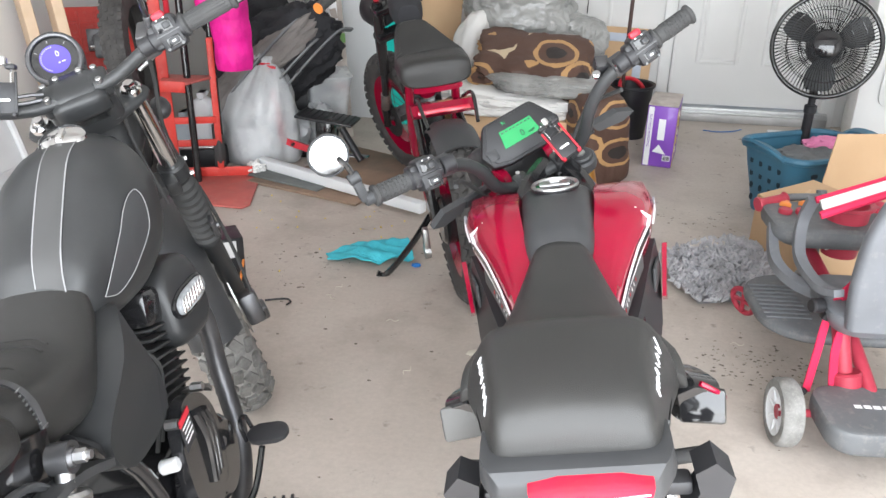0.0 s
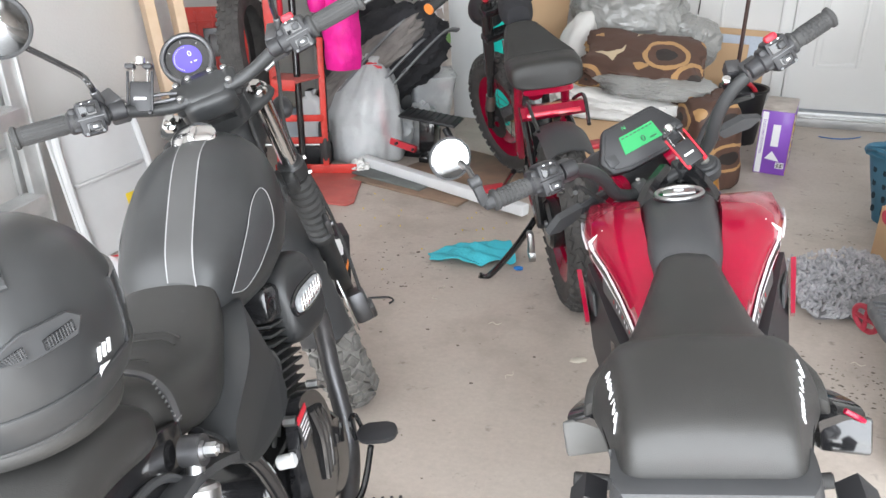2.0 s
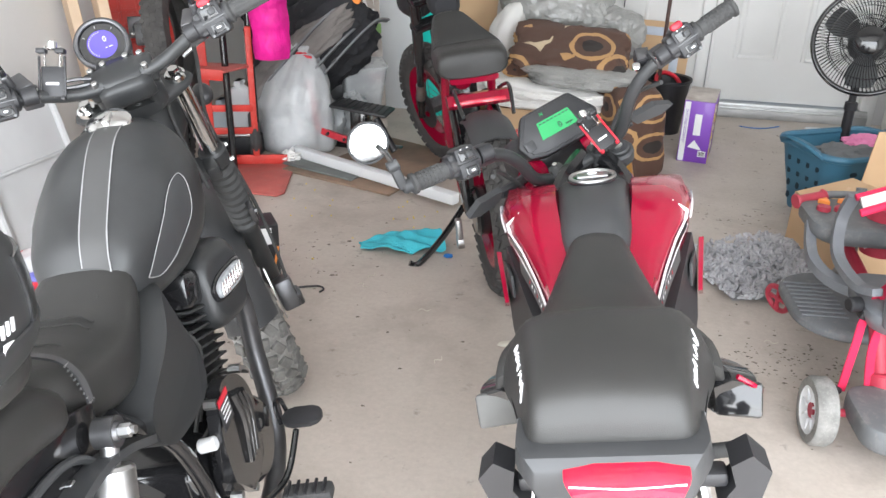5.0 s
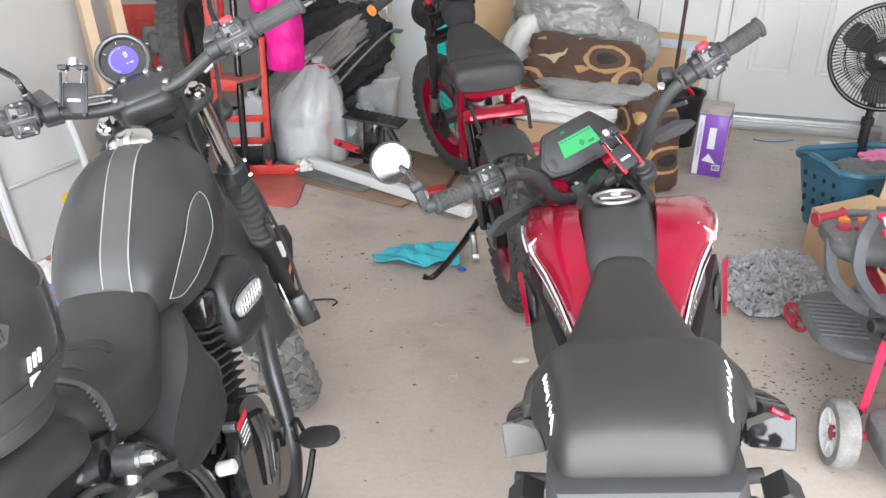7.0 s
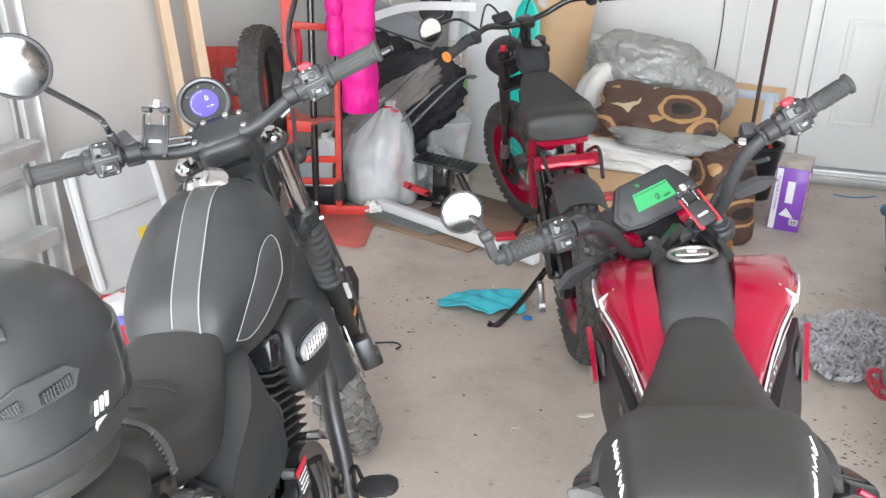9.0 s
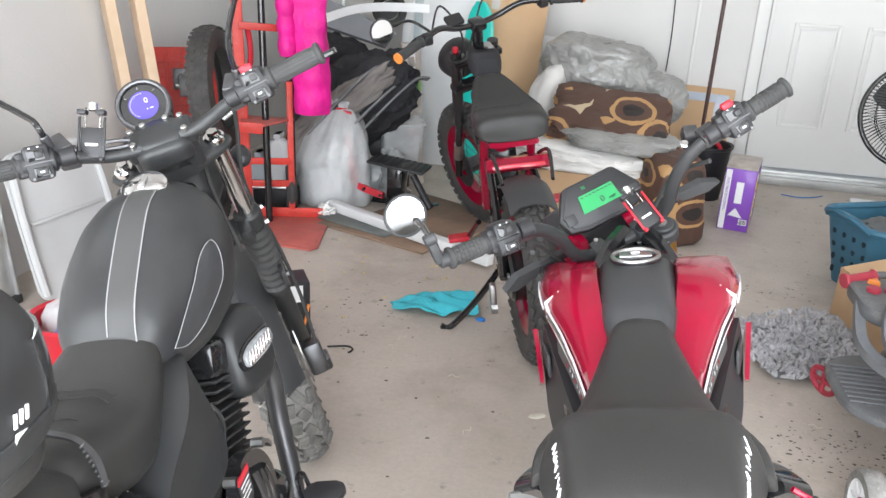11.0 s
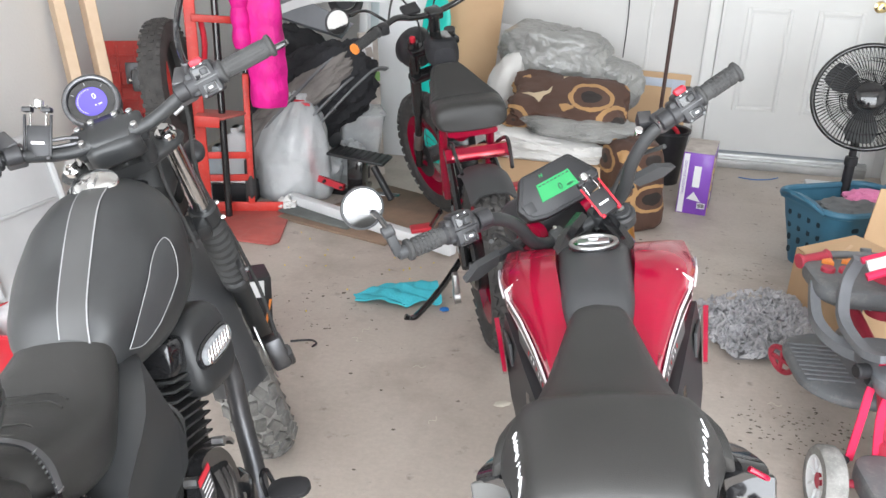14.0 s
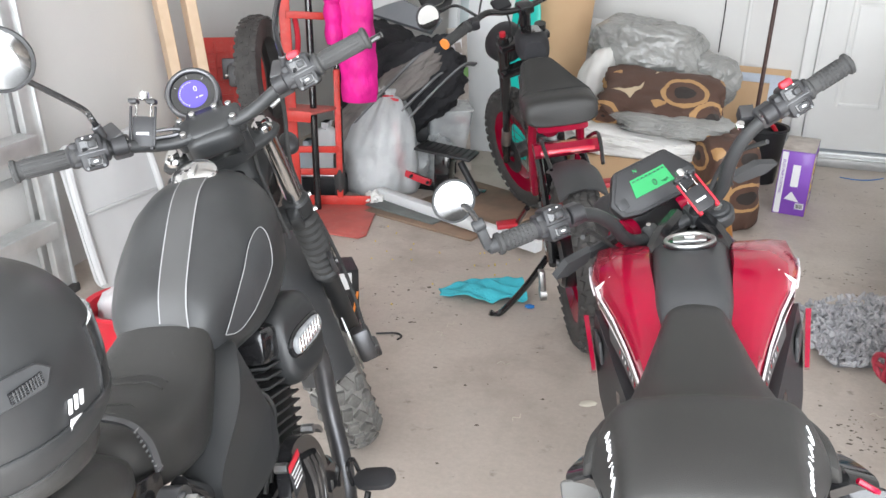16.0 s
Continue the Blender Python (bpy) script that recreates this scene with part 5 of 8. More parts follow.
        part("stalk", bm_of(box(0.03, 0.08, 0.022, pose(-0.180, sd * 0.090 - 0.008, 0.680), 0.006)), M_BLACK_PLASTIC, ind)
        part("pillion_peg", bm_of(tube([(0.0, sd * 0.12, 0.40), (0.0, sd * 0.19, 0.42), (0.0, sd * 0.235, 0.43)], 0.014, 8)), M_RUBBER, b)
        part("peg_bracket", bm_of(tube([(0.02, sd * 0.11, 0.62), (-0.03, sd * 0.13, 0.50), (0.0, sd * 0.12, 0.40), (0.10, sd * 0.11, 0.42)], 0.011, 8)), M_STEEL, b)
        part("rider_peg", bm_of(cyl((0.30, sd * 0.14, 0.33), (0.30, sd * 0.235, 0.34), 0.015, bevel=0.003)), M_RUBBER, b)
        part("subframe", bm_of(tube([(-0.175, sd * 0.085, 0.71), (0.05, sd * 0.10, 0.66), (0.30, sd * 0.10, 0.60)], 0.013, 8)), M_DARK_STEEL, b)
    # tail and lamp
    def tail_ring(x, w, zt, zb):
        return [(x, w, zt), (x, -w, zt), (x, -w * 1.03, (zt + zb) / 2), (x, -w * 0.9, zb), (x, w * 0.9, zb), (x, w * 1.03, (zt + zb) / 2)]
    part("tail_cowl", bm_of(loft([tail_ring(-0.18, 0.112, 0.775, 0.72), tail_ring(-0.235, 0.112, 0.778, 0.72), tail_ring(-0.262, 0.100, 0.776, 0.715), tail_ring(-0.272, 0.088, 0.760, 0.71)], n=2)), M_GREY_PLASTIC, b, sharp=30)
    lamp = [[(x, y * w - 0.014, z) for y, z in ((1, zt), (0.5, zt + 0.005), (-0.5, zt + 0.005), (-1, zt), (-0.9, (zt + zb) / 2), (-0.7, zb), (-0.25, zb - 0.010), (0.25, zb - 0.010), (0.7, zb), (0.9, (zt + zb) / 2))] for x, w, zt, zb in ((-0.255, 0.070, 0.766, 0.728), (-0.288, 0.070, 0.764, 0.724), (-0.303, 0.062, 0.756, 0.728))]
    lp = part("tail_lamp", bm_of(loft(lamp, n=3)), M_RED_LENS, b, "wide red tail lamp lens", sharp=30)
    part("lamp_line", bm_of(tube([(-0.296, 0.050, 0.762), (-0.302, -0.014, 0.763), (-0.296, -0.078, 0.762)], 0.0011, 5)), M_WHITE_DECAL, lp)
    part("rear_hugger", bm_of(loft([[(-0.255, 0.07, 0.70), (-0.255, -0.07, 0.70), (-0.245, -0.07, 0.69), (-0.245, 0.07, 0.69)], [(-0.315, 0.055, 0.55), (-0.315, -0.055, 0.55), (-0.305, -0.055, 0.55), (-0.305, 0.055, 0.55)], [(-0.355, 0.07, 0.42), (-0.355, -0.07, 0.42), (-0.345, -0.07, 0.42), (-0.345, 0.07, 0.42)]], n=3)), M_BLACK_PLASTIC, b)
    wheel_tyre(0.305, 0.13, b, pose(0, 0, 0.305), M_BLACK_GLOSS, M_TYRE)
    part("swingarm", bm_of(box(0.46, 0.04, 0.05, pose(0.20, 0.11, 0.33), 0.01), box(0.46, 0.04, 0.05, pose(0.20, -0.11, 0.33), 0.01)), M_DARK_STEEL, b)
    part("engine", bm_of(box(0.36, 0.24, 0.26, pose(0.50, 0, 0.36), 0.04, 3), box(0.18, 0.18, 0.2, pose(0.58, 0, 0.56, 0, 20, 0), 0.02)), M_DARK_STEEL, b)
    part("frame", bm_of(*[tube([(0.20, s * 0.11, 0.60), (0.42, s * 0.12, 0.66), (0.60, s * 0.07, 0.78), (0.70, s * 0.02, 0.82)], 0.02, 8) for s in (-1, 1)]), M_BLACK_GLOSS, b)
    part("side_stand", bm_of(tube([(0.38, 0.11, 0.26), (0.35, 0.20, 0.12), (0.33, 0.255, 0.05)], 0.012, 8)), M_BLACK_GLOSS, b)
    # steering
    S = STEER_R
    fk = (b, S)
    part("steering_stem", bm_of(cyl((0, 0, -0.19), (0, 0, 0.03), 0.022)), M_BLACK_GLOSS, fk)
    for sd in (-1, 1):
        leg = part("fork_leg", bm_of(cyl((0.012, sd * 0.10, -0.30), (0.012, sd * 0.10, 0.05), 0.026)), M_GOLD, fk, "gold fork leg")
        part("fork_tube", bm_of(cyl((0.012, sd * 0.10, -0.58), (0.012, sd * 0.10, -0.30), 0.021)), M_CHROME, leg)
        part("fork_cap", bm_of(cyl((0.012, sd * 0.10, 0.02), (0.012, sd * 0.10, 0.052), 0.033, bevel=0.005), cyl((0.012, sd * 0.10, 0.052), (0.012, sd * 0.10, 0.060), 0.024, bevel=0.003)), M_GREY_PLASTIC, leg)
        part("cap_screw", bm_of(cyl((0.012, sd * 0.10, 0.06), (0.012, sd * 0.10, 0.064), 0.011, seg=6)), M_STEEL, leg)
    part("triple_clamp", bm_of(loft([oval(-0.045, 0.028, 0.04, 0.012, 0.014, 3, 3), oval(-0.015, 0.028, 0.11, 0.012, 0.014, 3, 3), oval(0.012, 0.028, 0.138, 0.012, 0.014, 3, 3), oval(0.045, 0.028, 0.12, 0.011, 0.012, 3, 3)], n=3)), M_BLACK_PAINT, fk)
    ig = part("ignition", bm_of(cyl((-0.022, -0.012, 0.035), (-0.022, -0.012, 0.058), 0.022, bevel=0.004)), M_BLACK_PLASTIC, fk)
    part("key_slot", bm_of(lathe([(0.004, 0.0585), (0.013, 0.0585), (0.013, 0.061), (0.004, 0.061), (0.004, 0.0585)], 20, pose(-0.022, -0.012, 0))), M_CHROME, ig)
    part("steering_nut", bm_of(cyl((-0.005, -0.036, 0.036), (-0.005, -0.036, 0.056), 0.014, seg=6, bevel=0.002)), M_CHROME, fk)
    for sd in (-1, 1):
        part("riser", bm_of(cyl((0.01, sd * 0.048, 0.03), (0.01, sd * 0.048, 0.066), 0.019, bevel=0.004), box(0.044, 0.034, 0.034, pose(0.01, sd * 0.048, 0.074), 0.008)), M_BLACK_PAINT, fk)
        for q in (-0.014, 0.014):
            part("clamp_bolt", bm_of(cyl((0.01 + q, sd * 0.048, 0.09), (0.01 + q, sd * 0.048, 0.096), 0.005, seg=8)), M_CHROME, fk)
    Lp = [(0.01, 0.0, 0.072), (0.01, 0.065, 0.074), (0.002, 0.108, 0.112), (0.0, 0.134, 0.18), (-0.01, 0.175, 0.238), (-0.03, 0.25, 0.283), (-0.04, 0.362, 0.309)]
    mir = lambda P: [(x, -y, z) for x, y, z in P]
    part("handlebar", bm_of(tube(mir(Lp)[::-1] + Lp[1:], 0.0135, 12)), M_BLACK_PAINT, fk)
    bar_fittings(fk, (Lp[5], Lp[6]), (mir(Lp)[5], mir(Lp)[6]), 7)
    phone_clamp(fk, aim((-0.018, -0.048, 0.142), (-0.42, 0.05, 0.9), (1, 0.08, 0.45)) @ Matrix.Scale(0.72, 4), M_RED_PLASTIC)
    part("holder_post", bm_of(cyl((0.008, -0.045, 0.075), (-0.012, -0.048, 0.125), 0.012, bevel=0.003)), M_BLACK_PLASTIC, fk)
    res = part("brake_reservoir", bm_of(box(0.034, 0.03, 0.026, pose(0, 0, 0), 0.005)), M_BLACK_PLASTIC, fk, m=pose(0.022, -0.185, 0.245, 10, -10, -25))
    part("cover", bm_of(box(0.03, 0.026, 0.004, pose(0, 0, 0.0145), 0.001)), M_DARK_STEEL, res)
    part("mirror_bolt", bm_of(cyl((-0.026, 0.016, 0.0), (-0.026, 0.016, 0.012), 0.009, bevel=0.002)), M_CHROME, res)
    # bar-end mirror on the left
    part("mirror_arm", bm_of(cyl((-0.04, 0.358, 0.308), (-0.041, 0.378, 0.313), 0.013, bevel=0.003), box(0.022, 0.018, 0.05, pose(-0.032, 0.376, 0.334, 0, 18, 0), 0.005), cyl((-0.03, 0.366, 0.362), (-0.03, 0.388, 0.362), 0.011, bevel=0.002)), M_GREY_PLASTIC, fk)
    round_mirror(fk, [(-0.03, 0.376, 0.362), (-0.02, 0.378, 0.385), (-0.008, 0.385, 0.400)], (0.0, 0.398, 0.412), (-1, -0.1, 0.42), 0.036)
    # dash
    dm = aim((0.122, -0.016, 0.104), (-0.6, 0, 0.8), (0.8, 0, 0.6))
    hexa = [(-0.102, -0.012), (-0.088, -0.046), (-0.05, -0.056), (0.05, -0.056), (0.088, -0.046), (0.102, -0.012), (0.062, 0.05), (-0.062, 0.05)]
    da = part("dashboard", bm_of(plate(hexa, 0.03, pose(0, 0, -0.03), 0.008)), M_BLACK_PLASTIC, fk, "angular black dashboard pod", m=dm, sharp=30)
    part("bezel", bm_of(plate([(x * 0.9, y * 0.86) for x, y in hexa], 0.004, None, 0.0015)), M_BLACK_PLASTIC, da)
    sc = part("screen", bm_of(plate([(-0.046, -0.021), (0.046, -0.021), (0.040, 0.018), (-0.040, 0.018)], 0.003, pose(0.0, 0, 0.0035))), M_LCD_GREEN, da, "green digital screen showing 0")
    part("digit", text_mesh("0", 0.020), M_LCD_INK, sc, m=pose(0.006, -0.008, 0.0072))
    part("unit", text_mesh("mph", 0.009), M_LCD_INK, sc, m=pose(0.028, -0.012, 0.0072))
    part("gear_sign", text_mesh("N", 0.012), M_LCD_GREEN, da, m=pose(-0.02, 0.032, 0.0045))
    for i in range(8):
        part("scale_mark", bm_of(box(0.006, 0.003, 0.0006, pose(-0.034 + 0.0098 * i, 0.0125, 0.0068))), M_LCD_INK, sc)
    for sx in (-1, 1):
        part("corner_key", bm_of(plate(rounded(0.024, 0.024, 0.005), 0.004, pose(sx * 0.077, -0.020, 0.003), 0.001)), M_GREY_PLASTIC, da)
    part("headlamp", bm_of(box(0.14, 0.20, 0.16, pose(0.16, 0, -0.04, 0, 15, 0), 0.04, 3)), M_BLACK_PLASTIC, fk)
    # left red front indicator shroud and pointed stalks
    for sd in (-1, 1):
        part("cable", bm_of(tube([(-0.02, sd * 0.20, 0.20), (0.06, sd * 0.16, 0.12), (0.07, sd * 0.10, 0.0), (0.03, sd * 0.06, -0.10)], 0.005, 8)), M_RUBBER, fk)
    for sd in (-1, 1):
        leaf = [[(0.06 + dx, sd * 0.165, 0.062), (0.045 + dx, sd * 0.225, 0.078), (0.035 + dx, sd * 0.262, 0.064), (0.04 + dx, sd * 0.235, 0.048), (0.055 + dx, sd * 0.18, 0.042)] for dx in (0, 0.018)]
        li = part("front_indicator", bm_of(loft(leaf, n=1)), M_GREY_PLASTIC, fk, "pointed grey indicator", sharp=25)
        part("stalk", bm_of(tube([(0.09, sd * 0.10, 0.03), (0.065, sd * 0.17, 0.052)], 0.012, 8, 1)), M_BLACK_PLASTIC, li)
        part("red_cowl", bm_of(loft([soft_loop([(0.05, sd * 0.07, 0.05), (0.10, sd * 0.075, 0.06), (0.13, sd * 0.10, 0.0), (0.11, sd * 0.115, -0.09), (0.05, sd * 0.11, -0.06)]), soft_loop([(0.06, sd * 0.05, 0.04), (0.11, sd * 0.055, 0.05), (0.14, sd * 0.08, 0.0), (0.12, sd * 0.095, -0.09), (0.06, sd * 0.09, -0.06)])], n=2)), M_RED_PAINT, fk)
    wheel_tyre(0.30, 0.11, fk, Matrix.Translation((0.045, 0, -0.52)), M_BLACK_GLOSS, M_TYRE)
    part("front_fender", bm_of(loft([[(0.07 + 0.33 * math.cos(radians(a)), w * 0.065, -0.53 + 0.33 * math.sin(radians(a)) - 0.02 * abs(w)) for w in (-1, -0.5, 0.5, 1)] + [(0.07 + 0.322 * math.cos(radians(a)), w * 0.06, -0.53 + 0.322 * math.sin(radians(a)) - 0.02 * abs(w)) for w in (1, 0.5, -0.5, -1)] for a in range(30, 151, 20)], n=2)), M_RED_PAINT, fk)
    return b


red_motorcycle()


# ---------------------------------------------------------------- the red and black electric bike
EBIKE = pose(0.075, 2.83, 0, -8, 0, 103.5) @ Matrix.Scale(1.08, 4)
STEER_E = pose(0.98, 0, 0.80, 0, -22, 0) @ pose(0, 0, 0, 0, 0, 22)


def electric_bike():
    b = thing("electric_bike", EBIKE, "red and black fat-tyre electric bike with ribbed bench seat", "electric bike")
    R, W = 0.282, 0.10
    wheel_tyre(R, W, b, pose(0, 0, R), M_RED_PAINT, M_TYRE, spokes=18, blocks=40, name="rear_wheel", rim_w=0.035, rim_h=0.045)
    s = [oval(0.16, 0.70, 0.10, 0.03, 0.03, 3, 3), oval(0.18, 0.71, 0.115, 0.045, 0.045, 3.5, 3.5), oval(0.28, 0.715, 0.118, 0.05, 0.045, 3.5, 3.5), oval(0.42, 0.725, 0.10, 0.045, 0.045, 3.5, 3.5), oval(0.56, 0.74, 0.08, 0.042, 0.04, 3.2, 3.2), oval(0.68, 0.755, 0.06, 0.035, 0.035, 3, 3), oval(0.70, 0.755, 0.045, 0.02, 0.02, 3, 3)]
    seat = part("seat", bm_of(loft(s, n=5)), M_VINYL, b, "black ribbed vinyl bench seat")
    for i in range(11):
        x = 0.27 + 0.036 * i
        w = float(np.interp(x, [0.28, 0.42, 0.56, 0.68], [0.112, 0.095, 0.075, 0.056]))
        zt = float(np.interp(x, [0.28, 0.42, 0.56, 0.68], [0.765, 0.77, 0.782, 0.79]))
        part("seat_rib", bm_of(loft([[(x - 0.015, y * w, zt - 0.004 - 0.03 * abs(y) ** 5), (x, y * w, zt + 0.011 - 0.03 * abs(y) ** 5), (x + 0.015, y * w, zt - 0.004 - 0.03 * abs(y) ** 5)] for y in (-1, -0.85, -0.5, 0, 0.5, 0.85, 1)], n=2)), M_VINYL, seat)
    part("seat_rail", bm_of(loft([oval(0.17, 0.66, 0.08, 0.012, 0.012, 4, 4), oval(0.40, 0.675, 0.08, 0.012, 0.012, 4, 4), oval(0.64, 0.70, 0.05, 0.012, 0.012, 4, 4)], n=3)), M_RED_PAINT, b)
    tl = part("tail_light", bm_of(loft([[(0.13, y, 0.625), (0.10, y, 0.60), (0.12, y, 0.585), (0.17, y, 0.60), (0.17, y, 0.62)] for y in (-0.10, 0.10)], n=1)), M_RED_PAINT, b, sharp=25)
    part("lens", bm_of(box(0.012, 0.17, 0.016, pose(0.105, 0, 0.605, 0, 20, 0), 0.004)), M_RED_LENS, tl)
    for sd in (-1, 1):
        part("seat_stay", bm_of(tube([(0.30, sd * 0.075, 0.66), (0.34, sd * 0.08, 0.56), (0.42, sd * 0.075, 0.40), (0.45, sd * 0.07, 0.36)], 0.015, 8)), M_RED_PAINT, b)
        part("rear_stay", bm_of(tube([(0.0, sd * 0.085, R), (0.10, sd * 0.08, 0.44), (0.30, sd * 0.07, 0.56), (0.42, sd * 0.06, 0.54)], 0.013, 8)), M_BLACK_GLOSS, b)
        part("chain_stay", bm_of(tube([(0.0, sd * 0.085, R), (0.25, sd * 0.07, 0.28), (0.48, sd * 0.05, 0.30)], 0.014, 8)), M_BLACK_GLOSS, b)
        part("pedal", bm_of(box(0.06, 0.08, 0.018, pose(0.49 + sd * 0.12, sd * 0.17, 0.29 - sd * 0.10), 0.005)), M_RED_PLASTIC, b)
        part("crank", bm_of(tube([(0.49, sd * 0.10, 0.29), (0.49 + sd * 0.12, sd * 0.13, 0.29 - sd * 0.10)], 0.011, 8, 1)), M_BLACK_GLOSS, b)
    fr = part("frame", bm_of(tube([(0.45, 0, 0.58), (0.66, 0, 0.66), (0.84, 0, 0.74), (0.92, 0, 0.76)], 0.03, 10), tube([(0.95, 0, 0.68), (0.84, 0, 0.55), (0.68, 0, 0.40), (0.50, 0, 0.30)], 0.035, 10)), M_RED_PAINT, b)
    bat = part("battery_case", bm_of(loft([[(0.52, y, 0.60), (0.70, y, 0.66), (0.84, y, 0.70), (0.80, y, 0.54), (0.61, y, 0.34), (0.50, y, 0.30), (0.47, y, 0.42)] for y in (-0.055, -0.045, 0.045, 0.055)], n=2)), M_BLACK_GLOSS, b, "black battery case in the frame", sharp=30)
    for i in range(4):
        part("script_stroke", bm_of(box(0.014, 0.002, 0.03, pose(0.70 + 0.02 * i, 0.0565, 0.58 + 0.01 * i, 0, 25 - 10 * i, 0))), M_WHITE_DECAL, bat)
    fen = []
    for i in range(10):
        a = radians(68 + 48 * i / 9)
        fen.append([((R + 0.03) * math.cos(a), w * 0.07, R + (R + 0.03) * math.sin(a) - 0.03 * abs(w) ** 3) for w in (-1, -0.6, 0, 0.6, 1)] + [((R + 0.024) * math.cos(a), w * 0.066, R + (R + 0.024) * math.sin(a) - 0.03 * abs(w) ** 3) for w in (1, 0.6, 0, -0.6, -1)])
    part("rear_fender", bm_of(loft(fen, n=2)), M_GREY_PLASTIC, b, "dusty black rear fender")
    part("fender_stay", bm_of(tube([(-0.05, 0.075, 0.60), (0.05, 0.085, 0.66), (0.14, 0.07, 0.63)], 0.006, 8), tube([(-0.05, -0.075, 0.60), (0.05, -0.085, 0.66), (0.14, -0.07, 0.63)], 0.006, 8)), M_BLACK_GLOSS, b)
    part("motor_hub", bm_of(cyl((0, -0.07, R), (0, 0.07, R), 0.08, bevel=0.01)), M_BLACK_GLOSS, b)
    part("derailleur", bm_of(box(0.03, 0.02, 0.07, pose(0.02, 0.12, 0.22), 0.005), cyl((0.03, 0.11, 0.17), (0.03, 0.13, 0.17), 0.025)), M_STEEL, b)
    part("kickstand", bm_of(tube([(0.10, 0.09, 0.26), (0.14, 0.16, 0.15), (0.17, 0.255, 0.045), (0.175, 0.29, 0.05)], 0.011, 8)), M_BLACK_GLOSS, b)
    S = STEER_E
    fk = (b, S)
    ax = (0.06, 0, -0.575)
    for sd in (-1, 1):
        leg = part("fork_leg", bm_of(cyl((0.03, sd * 0.085, -0.30), (0.03, sd * 0.085, 0.04), 0.023), cyl((0.055, sd * 0.085, -0.60), (0.03, sd * 0.085, -0.30), 0.016)), M_BLACK_GLOSS, fk)
        part("fork_lower", bm_of(cyl((0.05, sd * 0.085, -0.50), (0.042, sd * 0.085, -0.42), 0.02)), M_STEEL, leg)
    part("fork_crown", bm_of(box(0.06, 0.22, 0.03, pose(0.02, 0, 0.0), 0.008), box(0.06, 0.22, 0.03, pose(0.02, 0, -0.12), 0.008)), M_BLACK_GLOSS, fk)
    part("adjuster", bm_of(cyl((0.03, 0.085, 0.04), (0.03, 0.085, 0.06), 0.012, bevel=0.002)), M_RED_PLASTIC, fk)
    hl = part("headlamp", bm_of(lathe([(0, -0.07), (0.05, -0.065), (0.08, -0.03), (0.085, 0.02), (0.08, 0.03), (0, 0.032)], 28)), M_BLACK_PLASTIC, fk, m=aim((0.13, 0.02, -0.06), (1, 0, 0)))
    Lp = [(0.0, 0.0, 0.15), (0.0, 0.09, 0.16), (-0.03, 0.18, 0.20), (-0.08, 0.28, 0.205), (-0.13, 0.40, 0.20)]
    mir = lambda P: [(x, -y, z) for x, y, z in P]
    part("handlebar", bm_of(tube(mir(Lp)[::-1] + Lp[1:], 0.012, 10)), M_BLACK_GLOSS, fk)
    part("stem", bm_of(cyl((0, 0, 0.0), (0, 0, 0.15), 0.022, bevel=0.004), box(0.06, 0.06, 0.04, pose(0, 0, 0.15), 0.01)), M_BLACK_GLOSS, fk)
    for P in (Lp, mir(Lp)):
        grip(fk, P[3], P[4], 0.017, 6)
        part("grip_ring", bm_of(cyl(Vector(P[4]) - (Vector(P[4]) - Vector(P[3])).normalized() * 0.006, Vector(P[4]) + (Vector(P[4]) - Vector(P[3])).normalized() * 0.006, 0.0195)), M_ORANGE, fk)
        y = P[3][1]
        part("brake_lever", bm_of(tube([(P[3][0] + 0.03, y * 0.86, 0.20), (P[3][0] + 0.05, y, 0.19), (P[3][0] - 0.01, y * 1.35, 0.18)], 0.006, 8)), M_STEEL if y < 0 else M_BLACK_GLOSS, fk)
        part("lever_clamp", bm_of(box(0.04, 0.035, 0.04, pose(P[3][0] + 0.01, y * 0.9, 0.20), 0.008)), M_BLACK_PLASTIC, fk)
        part("cable", bm_of(tube([(P[3][0] + 0.03, y * 0.8, 0.20), (0.09, y * 0.4, 0.22), (0.08, y * 0.1, 0.08), (0.06, 0.03, -0.1)], 0.004, 6)), M_RUBBER, fk)
    part("display", bm_of(box(0.05, 0.07, 0.02, pose(0.02, 0.09, 0.185, 0, -20, 0), 0.006)), M_BLACK_PLASTIC, fk)
    round_mirror(fk, [(-0.05, 0.22, 0.205), (0.0, 0.28, 0.25), (0.0, 0.35, 0.255)], (0.0, 0.40, 0.245), (-1, -0.1, 0.25), 0.045)
    pouch = part("top_tube_bag", bm_of(loft([oval(0.70, 0.80, 0.04, 0.04, 0.05, 3, 3), oval(0.75, 0.815, 0.06, 0.05, 0.05, 3, 3), oval(0.86, 0.825, 0.055, 0.05, 0.05, 3, 3), oval(0.90, 0.835, 0.03, 0.03, 0.04, 3, 3)], n=4)), M_BLACK_FABRIC, b, "black top tube phone bag")
    part("window", bm_of(plate(rounded(0.12, 0.07, 0.015), 0.003, pose(0.80, 0, 0.872, 0, -4, 0))), M_BLACK_GLOSS, pouch)
    wheel_tyre(R, W, fk, Matrix.Translation(ax), M_RED_PAINT, M_TYRE, spokes=18, blocks=40, name="front_wheel", rim_w=0.035, rim_h=0.045)
    part("brake_disc", bm_of(lathe([(0.04, 0), (0.09, 0), (0.09, 0.003), (0.04, 0.003), (0.04, 0)], 32, Matrix.Translation(ax) @ pose(0, 0.06, 0, 90, 0, 0))), M_DARK_STEEL, fk)
    return b


electric_bike()


